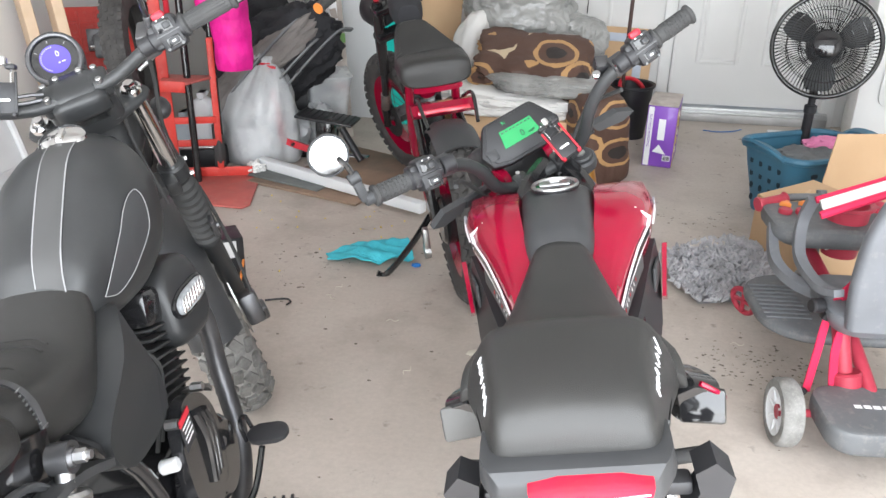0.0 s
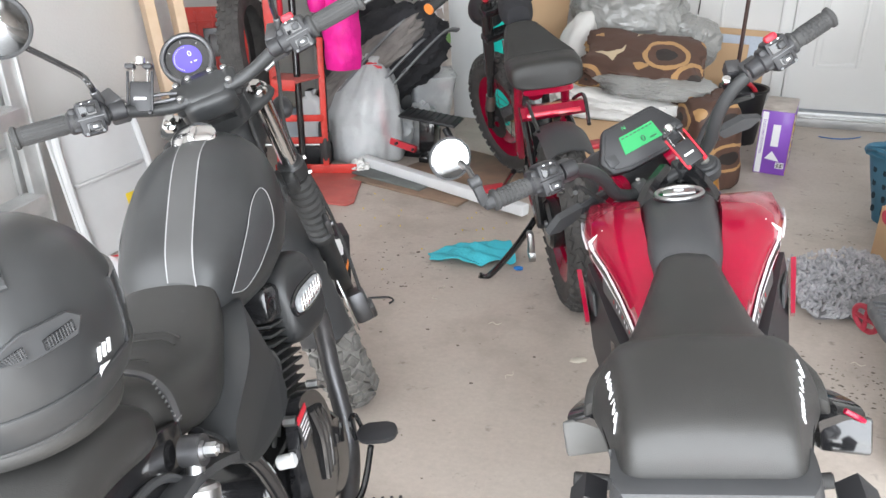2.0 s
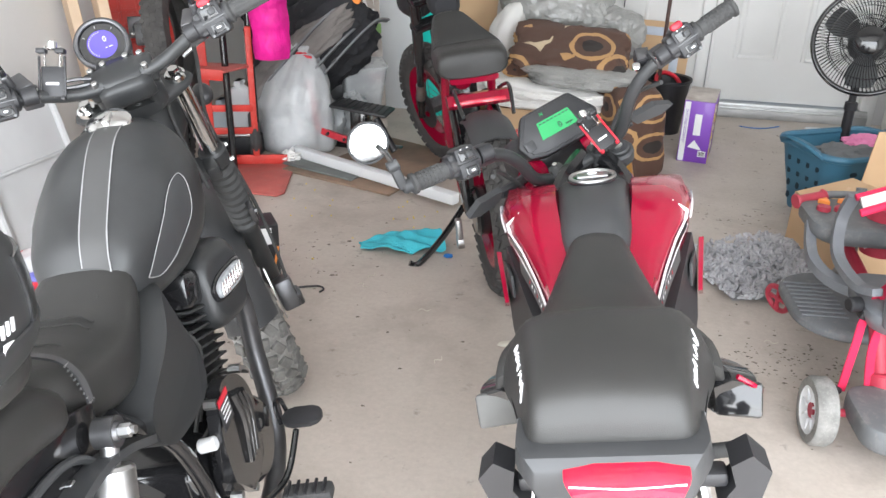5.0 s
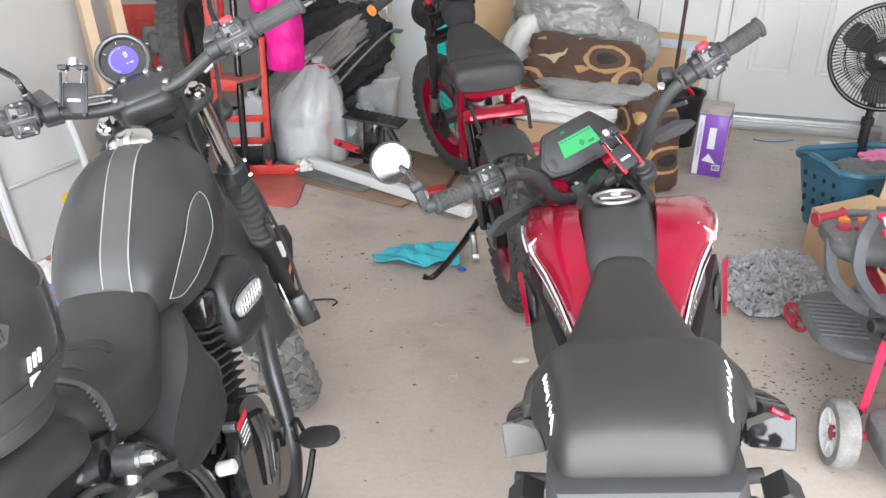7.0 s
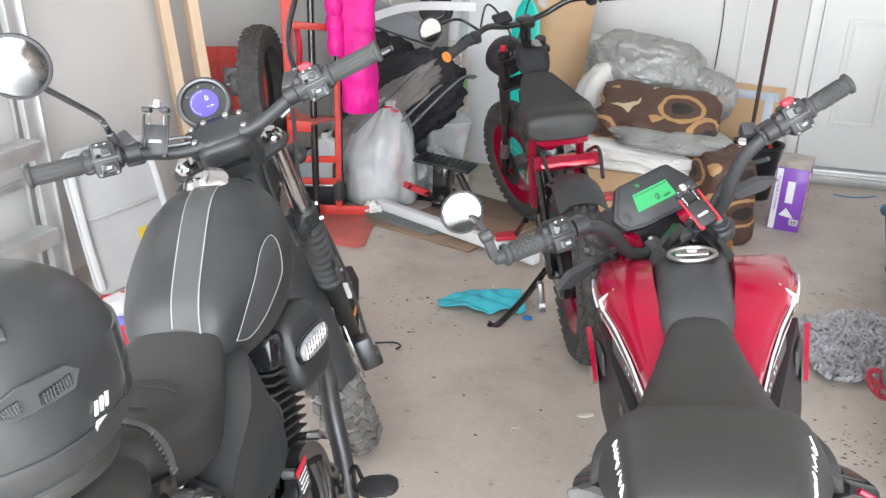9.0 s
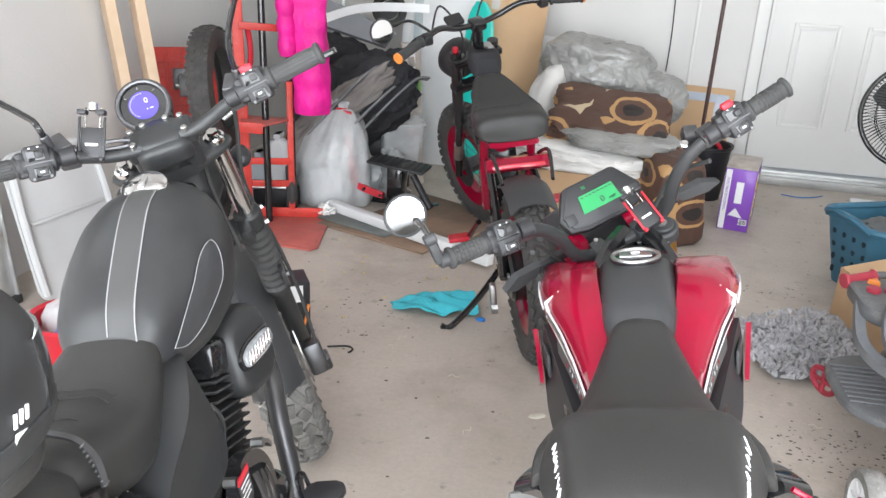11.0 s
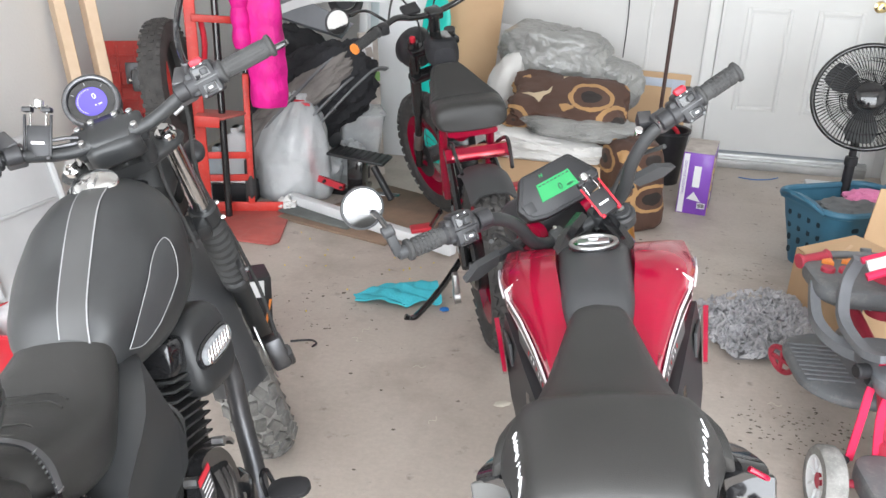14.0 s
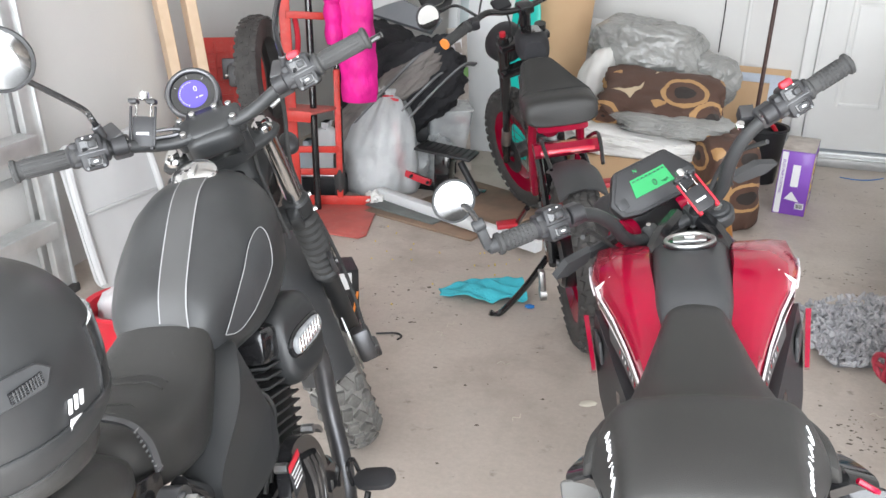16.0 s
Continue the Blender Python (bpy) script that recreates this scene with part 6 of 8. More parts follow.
# ---------------------------------------------------------------- helmet on the black seat
def helmet():
    """A full-face helmet lying on the pillion pad; local x is its face, z its crown."""
    h = thing("helmet", pose(-0.522, 0.845, 0.838, -6, 4, 98) @ Matrix.Scale(0.91, 4), "matte black full-face helmet resting on the cruiser's rear seat", "helmet")
    def ringz(z, rx, ry, cx=0.0, e=2.3, k=40):
        return [(cx + rx * math.copysign(abs(math.cos(2 * math.pi * i / k)) ** (2 / e), math.cos(2 * math.pi * i / k)), ry * math.copysign(abs(math.sin(2 * math.pi * i / k)) ** (2 / e), math.sin(2 * math.pi * i / k)), z) for i in range(k)]
    shell = part("shell", bm_of(loft([ringz(0.035, 0.12, 0.108), ringz(0.046, 0.138, 0.122), ringz(0.065, 0.151, 0.131, 0.005), ringz(0.11, 0.155, 0.136), ringz(0.16, 0.148, 0.130, -0.006), ringz(0.205, 0.122, 0.107, -0.01), ringz(0.235, 0.078, 0.068, -0.012), ringz(0.247, 0.03, 0.026, -0.012)], n=5)), M_BLACK_PAINT, h, "matte black shell")
    part("skirt", bm_of(loft([ringz(0.024, 0.112, 0.100, 0.004), ringz(0.028, 0.132, 0.117, 0.002), ringz(0.040, 0.143, 0.127, 0.004), ringz(0.066, 0.153, 0.136, 0.004), ringz(0.072, 0.150, 0.132, 0.004), ringz(0.066, 0.140, 0.122, 0.004)], n=3)), M_BLACK_PAINT, h, sharp=25)
    part("trim", bm_of(tube([Vector(p) for p in ringz(0.027, 0.130, 0.115, 0.002)], 0.004, 6, 1)), M_RUBBER, h)
    part("visor", bm_of(loft([[(0.156 * math.cos(a) * k + 0.006, 0.137 * math.sin(a) * k, z) for a in [radians(-78 + 156 * i / 16) for i in range(17)]] + [(0.150 * math.cos(a) * k + 0.006, 0.131 * math.sin(a) * k, z) for a in [radians(78 - 156 * i / 16) for i in range(17)]] for z, k in ((0.072, 1.01), (0.11, 1.02), (0.155, 0.99))], n=3)), M_BLACK_GLOSS, h, "dark glossy visor")
    part("neck_roll", bm_of(ring(0.105, 0.018, pose(0, 0, 0.016), 36, 10, 1.1)), M_VINYL, h)
    mid = Vector((0, 0, 0.11))

    def shrunk(P, f):
        c = sum(P, Vector()) / len(P)
        return [c + (p - c) * f for p in P]

    def vent(name, P, cells, across):
        """A raised angular vent whose openings hold a fine grille."""
        out = [P[i].lerp(P[(i + 1) % len(P)], k / 3) for i in range(len(P)) for k in range(3)]
        c = sum(out, Vector()) / len(out)
        aw = c - mid
        v = part(name, bm_of(loft([drape(shell, out, aw, -0.002), drape(shell, shrunk(out, 0.97), aw, 0.0045), drape(shell, shrunk(out, 0.9), aw, 0.006)], n=1)), M_GREY_PLASTIC, h, sharp=20)
        for Q in cells:
            q = [Q[i].lerp(Q[(i + 1) % len(Q)], k / 3) for i in range(len(Q)) for k in range(3)]
            o = part("vent_opening", bm_of(loft([drape(shell, q, aw, 0.003), drape(shell, q, aw, 0.0068)], n=1)), M_BLACK_GLOSS, v)
            a, b_, c_, d_ = Q[0], Q[1], Q[2], Q[-1]
            for k in range(1, across):
                f = k / across
                part("grille_bar", bm_of(tube(drape(shell, [a.lerp(b_, f), d_.lerp(c_, f)], aw, 0.0072), 0.0007, 4, 1)), M_GREY_PLASTIC, o)
            for k in range(1, 5):
                f = k / 5
                part("grille_bar", bm_of(tube(drape(shell, [a.lerp(d_, f), b_.lerp(c_, f)], aw, 0.0072), 0.0007, 4, 1)), M_GREY_PLASTIC, o)

    for sd in (-1, 1):
        V = lambda x, y, z: Vector((x, -sd * y, z))
        vent("crown_vent", [V(-0.107, -0.018, 0.214), V(-0.040, -0.036, 0.227), V(-0.040, -0.052, 0.222), V(-0.088, -0.092, 0.194), V(-0.102, -0.082, 0.196)], [[V(-0.062, -0.046, 0.218), V(-0.052, -0.052, 0.218), V(-0.080, -0.082, 0.200), V(-0.092, -0.074, 0.202)], [V(-0.100, -0.030, 0.211), V(-0.082, -0.034, 0.215), V(-0.082, -0.050, 0.210), V(-0.098, -0.052, 0.206)]], 8)
        vent("rear_vent", [V(-0.135, -0.066, 0.137), V(-0.100, -0.091, 0.155), V(-0.054, -0.119, 0.156), V(-0.042, -0.130, 0.146), V(-0.056, -0.131, 0.130), V(-0.117, -0.099, 0.126)], [[V(-0.090, -0.107, 0.141), V(-0.056, -0.122, 0.147), V(-0.058, -0.126, 0.136), V(-0.092, -0.111, 0.131)], [V(-0.126, -0.075, 0.136), V(-0.104, -0.093, 0.143), V(-0.107, -0.099, 0.132), V(-0.124, -0.081, 0.132)]], 10)
        vent("exhaust_port", [V(-0.150, -0.030, 0.118), V(-0.142, -0.062, 0.116), V(-0.140, -0.066, 0.106), V(-0.149, -0.036, 0.102)], [], 1)
    for i in range(3):
        part("print_bar", bm_of(box(0.006, 0.002, 0.016, Matrix.Translation(drape(shell, [(-0.03 + 0.011 * i, -0.2, 0.092)], (0, -1, 0), 0.001)[0]) @ pose(0, 0, 0, 4, 12, 6))), M_WHITE_DECAL, h)
    part("print_bar", bm_of(box(0.026, 0.002, 0.012, Matrix.Translation(drape(shell, [(-0.022, -0.2, 0.070)], (0, -1, 0), 0.001)[0]) @ pose(0, 0, 0, 12, 12, 6))), M_WHITE_DECAL, h)


helmet()


# ---------------------------------------------------------------- along the left wall
def ladder():
    L = thing("step_ladder", pose(-1.97, 2.28, 0, 0, 0, -5), "aluminium step ladder, folded and stood along the wall", "ladder")
    # x towards the room, y along the wall; it leans to the wall a little
    for y in (0.0, 0.47):
        part("rail", bm_of(box(0.028, 0.075, 2.0, pose(0.0, y, 1.0, 0, 0, 0), 0.004), box(0.05, 0.012, 2.0, pose(0.0, y + 0.032, 1.0), 0.003)), M_ALU, L, m=pose(0.06, 0, 0, 0, -3, 0))
        part("rear_rail", bm_of(box(0.022, 0.04, 1.9, pose(-0.08, y + 0.01, 0.95), 0.004)), M_ALU, L, m=pose(0.06, 0, 0, 0, -2, 0))
        part("foot", bm_of(box(0.06, 0.085, 0.035, pose(0.06, y, 0.018), 0.006)), M_RUBBER, L)
    for z in (0.30, 0.62, 0.95, 1.27, 1.6):
        st = part("step", bm_of(box(0.085, 0.40, 0.016, pose(0.075 - 0.05 * z, 0.235, z), 0.003), box(0.012, 0.40, 0.055, pose(0.112 - 0.05 * z, 0.235, z - 0.025), 0.003)), M_ALU, L)
        for k in range(5):
            part("tread_ridge", bm_of(box(0.004, 0.39, 0.003, pose(0.045 + 0.014 * k - 0.05 * z, 0.235, z + 0.009))), M_ALU, st)
    for z in (0.45, 0.85, 1.3):
        part("rear_brace", bm_of(box(0.012, 0.44, 0.03, pose(-0.03 - 0.03 * z, 0.235, z), 0.003)), M_ALU, L)
    part("spreader", bm_of(tube([(0.05, 0.46, 0.95), (0.0, 0.40, 0.90), (-0.05, 0.44, 0.97)], 0.006, 6)), M_STEEL, L)


ladder()


def storage_lid():
    t = thing("plastic_tray", pose(-1.70, 2.98, 0.0, 0, -12, -14), "pale grey moulded plastic tray leaning upright, with a yellow warning sticker", "plastic tray")
    part("sheet", bm_of(plate(rounded(0.44, 0.56, 0.05), 0.012, pose(0, 0, 0.285, 90, 0, 90), 0.004)), M_PALE_PLASTIC, t)
    part("rim", bm_of(tube([(0.012, 0.195, 0.03), (0.02, 0.205, 0.25), (0.018, 0.19, 0.50), (0.018, 0.15, 0.545), (0.018, -0.15, 0.545), (0.018, -0.19, 0.50), (0.02, -0.205, 0.25), (0.012, -0.195, 0.03)], 0.015, 8)), M_PALE_PLASTIC, t)
    part("rib", bm_of(box(0.014, 0.36, 0.014, pose(0.018, 0, 0.30), 0.005)), M_PALE_PLASTIC, t)
    lab = part("warning_sticker", bm_of(box(0.002, 0.055, 0.08, pose(0.0145, 0.07, 0.16))), M_YELLOW, t, "yellow warning sticker with a red ring")
    part("ring", bm_of(ring(0.019, 0.003, pose(0.0165, 0.07, 0.15, 0, 90, 0), 24, 6)), M_RED_PLASTIC, lab)
    part("disc", bm_of(cyl((0.015, 0.07, 0.15), (0.0163, 0.07, 0.15), 0.017)), M_WHITE_DECAL, lab)
    part("figure_shape", bm_of(box(0.001, 0.014, 0.02, pose(0.0168, 0.07, 0.148, 20, 0, 0), 0.0)), M_BLACK_PLASTIC, lab)


storage_lid()


def red_tub():
    t = thing("toy_tub", pose(-1.36, 2.36, 0), "red plastic tub with white and blue packs in it", "tub")
    part("body", bm_of(lathe([(0, 0), (0.10, 0), (0.125, 0.19), (0.135, 0.2), (0.135, 0.21), (0.118, 0.205), (0.095, 0.012), (0, 0.012)], 32)), M_RED_PLASTIC, t)
    solid("white_pack", bm_of(blob(0.075, 0.06, 0.075, 0.2, 3, None, 3, 5)), M_CLEAR_BAG, pose(-1.40, 2.38, 0.17), "crumpled white plastic pack in the red tub", "pack")
    solid("blue_pack", bm_of(box(0.09, 0.05, 0.16, None, 0.015)), mat("violet_blue_print", (0.16, 0.16, 0.5), 0.4), pose(-1.32, 2.28, 0.14, 12, 8, 20), "violet-blue printed pack in the red tub", "pack")


red_tub()

for i, (dx, lean) in enumerate(((0.0, 0.0), (0.118, 0.0))):
    solid("timber_stud", bm_of(box(0.045, 0.118, 2.44, pose(0, 0, 1.22), 0.003, 1)), M_WOOD, pose(-1.80 + dx, 3.72 + 0.03 * i, 0, 3, -6.2, 40), "pale pine two-by-four leaning on the wall", "timber", "leaning studs")


def dolly():
    d = thing("furniture_dolly", pose(-1.76, 3.99, 0.16, 0, -8, -66), "red plastic platform dolly with grey casters, stood on edge", "dolly")
    dk = part("deck", bm_of(box(0.03, 0.44, 0.62, pose(0, 0, 0.31), 0.008)), M_RED_FADED, d)
    for i in range(6):
        part("rib", bm_of(box(0.018, 0.012, 0.58, pose(0.02, -0.2 + 0.08 * i, 0.31), 0.003)), M_RED_FADED, dk)
    for i in range(8):
        part("rib", bm_of(box(0.016, 0.42, 0.012, pose(0.02, 0, 0.06 + 0.07 * i), 0.003)), M_RED_FADED, dk)
    for y, z in ((0.04, 0.47), (-0.15, 0.14)):
        c = part("caster", bm_of(box(0.012, 0.10, 0.10, pose(0.036, y, z), 0.004), cyl((0.04, y, z), (0.06, y, z), 0.03, bevel=0.004), box(0.075, 0.006, 0.05, pose(0.085, y - 0.026, z - 0.02, 0, 0, 0), 0.002), box(0.075, 0.006, 0.05, pose(0.085, y + 0.026, z - 0.02), 0.002)), M_DARK_STEEL, d)
        part("wheel", bm_of(cyl((0.115, y - 0.02, z - 0.03), (0.115, y + 0.02, z - 0.03), 0.052, bevel=0.008)), M_GREY_FABRIC, c)
        part("axle_nut", bm_of(cyl((0.115, y - 0.036, z - 0.03), (0.115, y + 0.036, z - 0.03), 0.009, seg=6)), M_CHROME, c)


dolly()


def loose_tyre(m, R, w, label):
    t = thing("loose_tyre", m, label, "tyre", "loose tyres")
    part("tyre_carcass", bm_of(lathe([(R * 0.66, -w * 0.42), (R * 0.80, -w * 0.5), (R * 0.94, -w * 0.42), (R, -w * 0.2), (R, w * 0.2), (R * 0.94, w * 0.42), (R * 0.80, w * 0.5), (R * 0.66, w * 0.42), (R * 0.68, w * 0.36), (R * 0.90, w * 0.3), (R * 0.90, -w * 0.3), (R * 0.68, -w * 0.36), (R * 0.66, -w * 0.42)], 56)), M_TYRE, t)
    bm = bmesh.new()
    for row, oz in enumerate((-0.36, -0.12, 0.12, 0.36)):
        for i in range(44):
            a = 2 * math.pi * (i + 0.5 * (row % 2)) / 44
            rad = R * (1.004 if abs(oz) < 0.3 else 0.972)
            box(0.006, 0.018, w * 0.16, Matrix.Rotation(a, 4, "Z") @ Matrix.Translation((rad, 0, oz * w)))(bm)
    part("tread", bm, M_TYRE, t)


loose_tyre(pose(-1.475, 3.80, 0.64, 0, 84, 8), 0.28, 0.11, "worn black fat bicycle tyre stood behind the hand truck")
loose_tyre(pose(-1.52, 3.80, 0.22, 0, 84, 8), 0.22, 0.09, "smaller black tyre stood on the floor")


def hand_truck():
    t = thing("hand_truck", pose(-1.46, 3.82, 0, 0, 0, 20), "red steel hand truck with black tubes and a scuffed toe plate", "hand truck")
    part("toe_plate", bm_of(plate([(0.08, 0.04), (0.14, -0.30), (0.20, -0.35), (0.37, -0.44), (0.41, -0.41), (0.50, 0.0), (0.42, 0.14), (0.27, 0.12)], 0.008, pose(0, 0, 0.002), 0.002)), M_RED_WORN, t)
    part("toe_lip", bm_of(box(0.40, 0.012, 0.05, pose(0.26, 0.02, 0.03, 0, 0, -8), 0.003)), M_RED_FADED, t)
    part("side_channel", bm_of(box(0.05, 0.03, 1.35, pose(0.09, 0.0, 0.70, -3, -1, 0), 0.005)), M_RED_FADED, t)
    part("side_channel", bm_of(box(0.03, 0.03, 0.62, pose(0.31, 0.02, 0.36, -3, 0, 0), 0.005)), M_RED_FADED, t)
    for x, y, h in ((0.20, -0.05, 1.5), (0.32, 0.03, 1.5)):
        part("tube", bm_of(cyl((x, y, 0.01), (x - 0.01, y + 0.10, h), 0.0165, bevel=0.003)), M_BLACK_GLOSS, t)
    for z in (0.19, 0.30, 0.92):
        part("crossbar", bm_of(box(0.22, 0.012, 0.032, pose(0.20, -0.012, z, 0, 4, 8), 0.003)), M_RED_FADED, t)
    part("shelf", bm_of(plate([(0.08, -0.10), (0.19, -0.12), (0.33, 0.04), (0.09, 0.06)], 0.012, pose(0, 0, 0.50, 0, 3, 0), 0.003)), M_RED_WORN, t)
    part("shelf_lip", bm_of(box(0.11, 0.008, 0.05, pose(0.13, -0.112, 0.485, 0, 4, -8), 0.002)), M_RED_FADED, t)
    part("handle_loop", bm_of(tube([(0.12, 0.05, 0.62), (0.14, 0.03, 0.80), (0.13, 0.05, 0.9)], 0.013, 8)), M_RED_PLASTIC, t)
    part("axle", bm_of(cyl((-0.02, 0.14, 0.13), (0.30, 0.10, 0.13), 0.011)), M_STEEL, t)
    for x in (-0.03, 0.31):
        w = part("wheel", bm_of(cyl((x - 0.025, 0.14 - x * 0.12, 0.13), (x + 0.025, 0.14 - x * 0.12, 0.13), 0.125, bevel=0.02)), M_RUBBER, t)


hand_truck()


def jacket():
    def body(bm):
        rows = []
        for i in range(40):
            f = i / 39
            z = 1.32 - 0.80 * f
            puff = 0.018 * abs(math.sin(f * math.pi * 7))
            w, d = 0.12 + 0.02 * math.sin(3 * f) + puff * 0.5, 0.045 + puff
            rows.append([bm.verts.new((-0.02 + 0.05 * f + (w + 0.010 * math.sin(3 * a + 9 * f)) * math.cos(a), d * math.sin(a) * (1 + 0.25 * math.sin(2 * a + 5 * f)), z)) for a in [2 * math.pi * k / 22 for k in range(22)]])
        for p, q in zip(rows, rows[1:]):
            for k in range(22):
                bm.faces.new((p[k], p[(k + 1) % 22], q[(k + 1) % 22], q[k]))
        bm.faces.new(rows[0])
        bm.faces.new(rows[-1][::-1])
    def sleeve(bm):
        rows = []
        for i in range(40):
            f = i / 39
            z = 1.3 - 0.52 * f
            puff = 0.014 * abs(math.sin(f * math.pi * 6))
            r = 0.055 + puff
            rows.append([bm.verts.new((-0.165 + 0.03 * f + r * math.cos(a), -0.02 + 0.8 * r * math.sin(a), z)) for a in [2 * math.pi * k / 16 for k in range(16)]])
        for p, q in zip(rows, rows[1:]):
            for k in range(16):
                bm.faces.new((p[k], p[(k + 1) % 16], q[(k + 1) % 16], q[k]))
        bm.faces.new(rows[0])
        bm.faces.new(rows[-1][::-1])
    j = thing("jacket", pose(-1.06, 3.86, 0.03, 0, 0, 12) @ Matrix.Diagonal((0.62, 1, 1, 1)), "bright pink puffer jacket hanging on the hand truck", "jacket")
    part("body", bm_of(body), M_PINK, j)
    part("sleeve", bm_of(sleeve), M_PINK, j)


jacket()


# ---------------------------------------------------------------- the heap in the corner
def backpack_heap():
    s = thing("stroller", pose(-1.12, 4.72, 0), "folded grey and black baby stroller leaning in the corner", "stroller")
    part("canopy", bm_of(blob(0.34, 0.18, 0.26, 0.18, 2.2, pose(-0.02, 0.05, 0.50, 0, 28, 0), 5, 3.0)), M_BLACK_FABRIC, s)
    part("hood_panel", bm_of(loft([[(-0.26, 0.10, 1.02), (0.0, 0.12, 0.92), (0.26, 0.14, 0.80), (0.20, 0.10, 0.74), (-0.22, 0.05, 0.86)], [(-0.26, 0.13, 1.02), (0.0, 0.15, 0.92), (0.26, 0.17, 0.80), (0.20, 0.13, 0.72), (-0.22, 0.08, 0.84)]], n=3)), M_MESH_FABRIC, s)
    part("arc_rail", bm_of(tube([(-0.28, -0.05, 0.78), (-0.10, 0.0, 0.88), (0.12, 0.05, 0.945), (0.45, 0.10, 0.955)], 0.012, 8, flat=(0.012, 0.045))), M_WHITE_PLASTIC, s)
    part("push_bar", bm_of(tube([(-0.20, 0.2, 0.4), (-0.14, 0.25, 0.9), (-0.10, 0.28, 1.3)], 0.013, 8), tube([(-0.14, 0.2, 0.4), (-0.08, 0.25, 0.9), (-0.04, 0.28, 1.3)], 0.013, 8)), M_ALU, s)
    for x, z, r in ((0.20, 0.92, 0.10), (-0.30, 0.12, 0.12), (0.24, 0.12, 0.12)):
        w = part("wheel", bm_of(ring(r - 0.022, 0.022, pose(x, 0.24, z, 70, 0, 20), 36, 10)), M_RUBBER, s)
        part("hub", bm_of(cyl((x, 0.21, z), (x, 0.27, z), r * 0.5)), M_GREY_PLASTIC, w)
    b = thing("backpack", pose(-1.0, 4.42, 0.18, 0, 0, 8), "black and taupe hiking backpack slumped on the heap", "backpack")
    part("bag", bm_of(blob(0.33, 0.14, 0.22, 0.2, 2.5, pose(0.02, 0.02, 0.32, 0, -30, 0), 5, 8.0, None, 2.6)), M_BLACK_FABRIC, b)
    part("pocket", bm_of(blob(0.20, 0.06, 0.14, 0.25, 3, pose(0.12, -0.10, 0.40, 0, -34, 0), 5, 4.0, None, 3)), M_BLACK_FABRIC, b)
    part("flap", bm_of(blob(0.30, 0.05, 0.075, 0.18, 3.4, pose(-0.02, -0.145, 0.34, 0, -36, 0), 5, 2.0, None, 3)), M_TAUPE_FABRIC, b)
    part("hip_pad", bm_of(blob(0.19, 0.035, 0.045, 0.2, 4, pose(-0.16, -0.17, 0.20, 0, -48, 0), 4, 6.0, None, 3)), M_TAUPE_FABRIC, b)
    for k, (dx, dz, w) in enumerate(((0.0, 0.02, 0.055), (0.10, -0.07, 0.05), (0.20, -0.03, 0.025))):
        st = part("strap", bm_of(tube([(-0.24 + dx, -0.17, 0.10 + dz), (-0.10 + dx, -0.205, 0.27 + dz), (0.04 + dx, -0.19, 0.42 + dz), (0.14 + dx, -0.12, 0.50 + dz), (0.20 + dx, -0.02, 0.49 + dz)], 0.02, 6, 6, flat=(w, 0.010))), M_GREY_FABRIC, b)
        part("buckle", bm_of(box(0.034, 0.012, 0.026, pose(-0.06 + dx, -0.212, 0.315 + dz, 0, -46, 0), 0.004)), M_BLACK_PLASTIC, st)
    part("red_tag", bm_of(box(0.05, 0.012, 0.018, pose(0.0, -0.205, 0.305, 0, 10, 0), 0.004)), M_RED_PLASTIC, b)


backpack_heap()


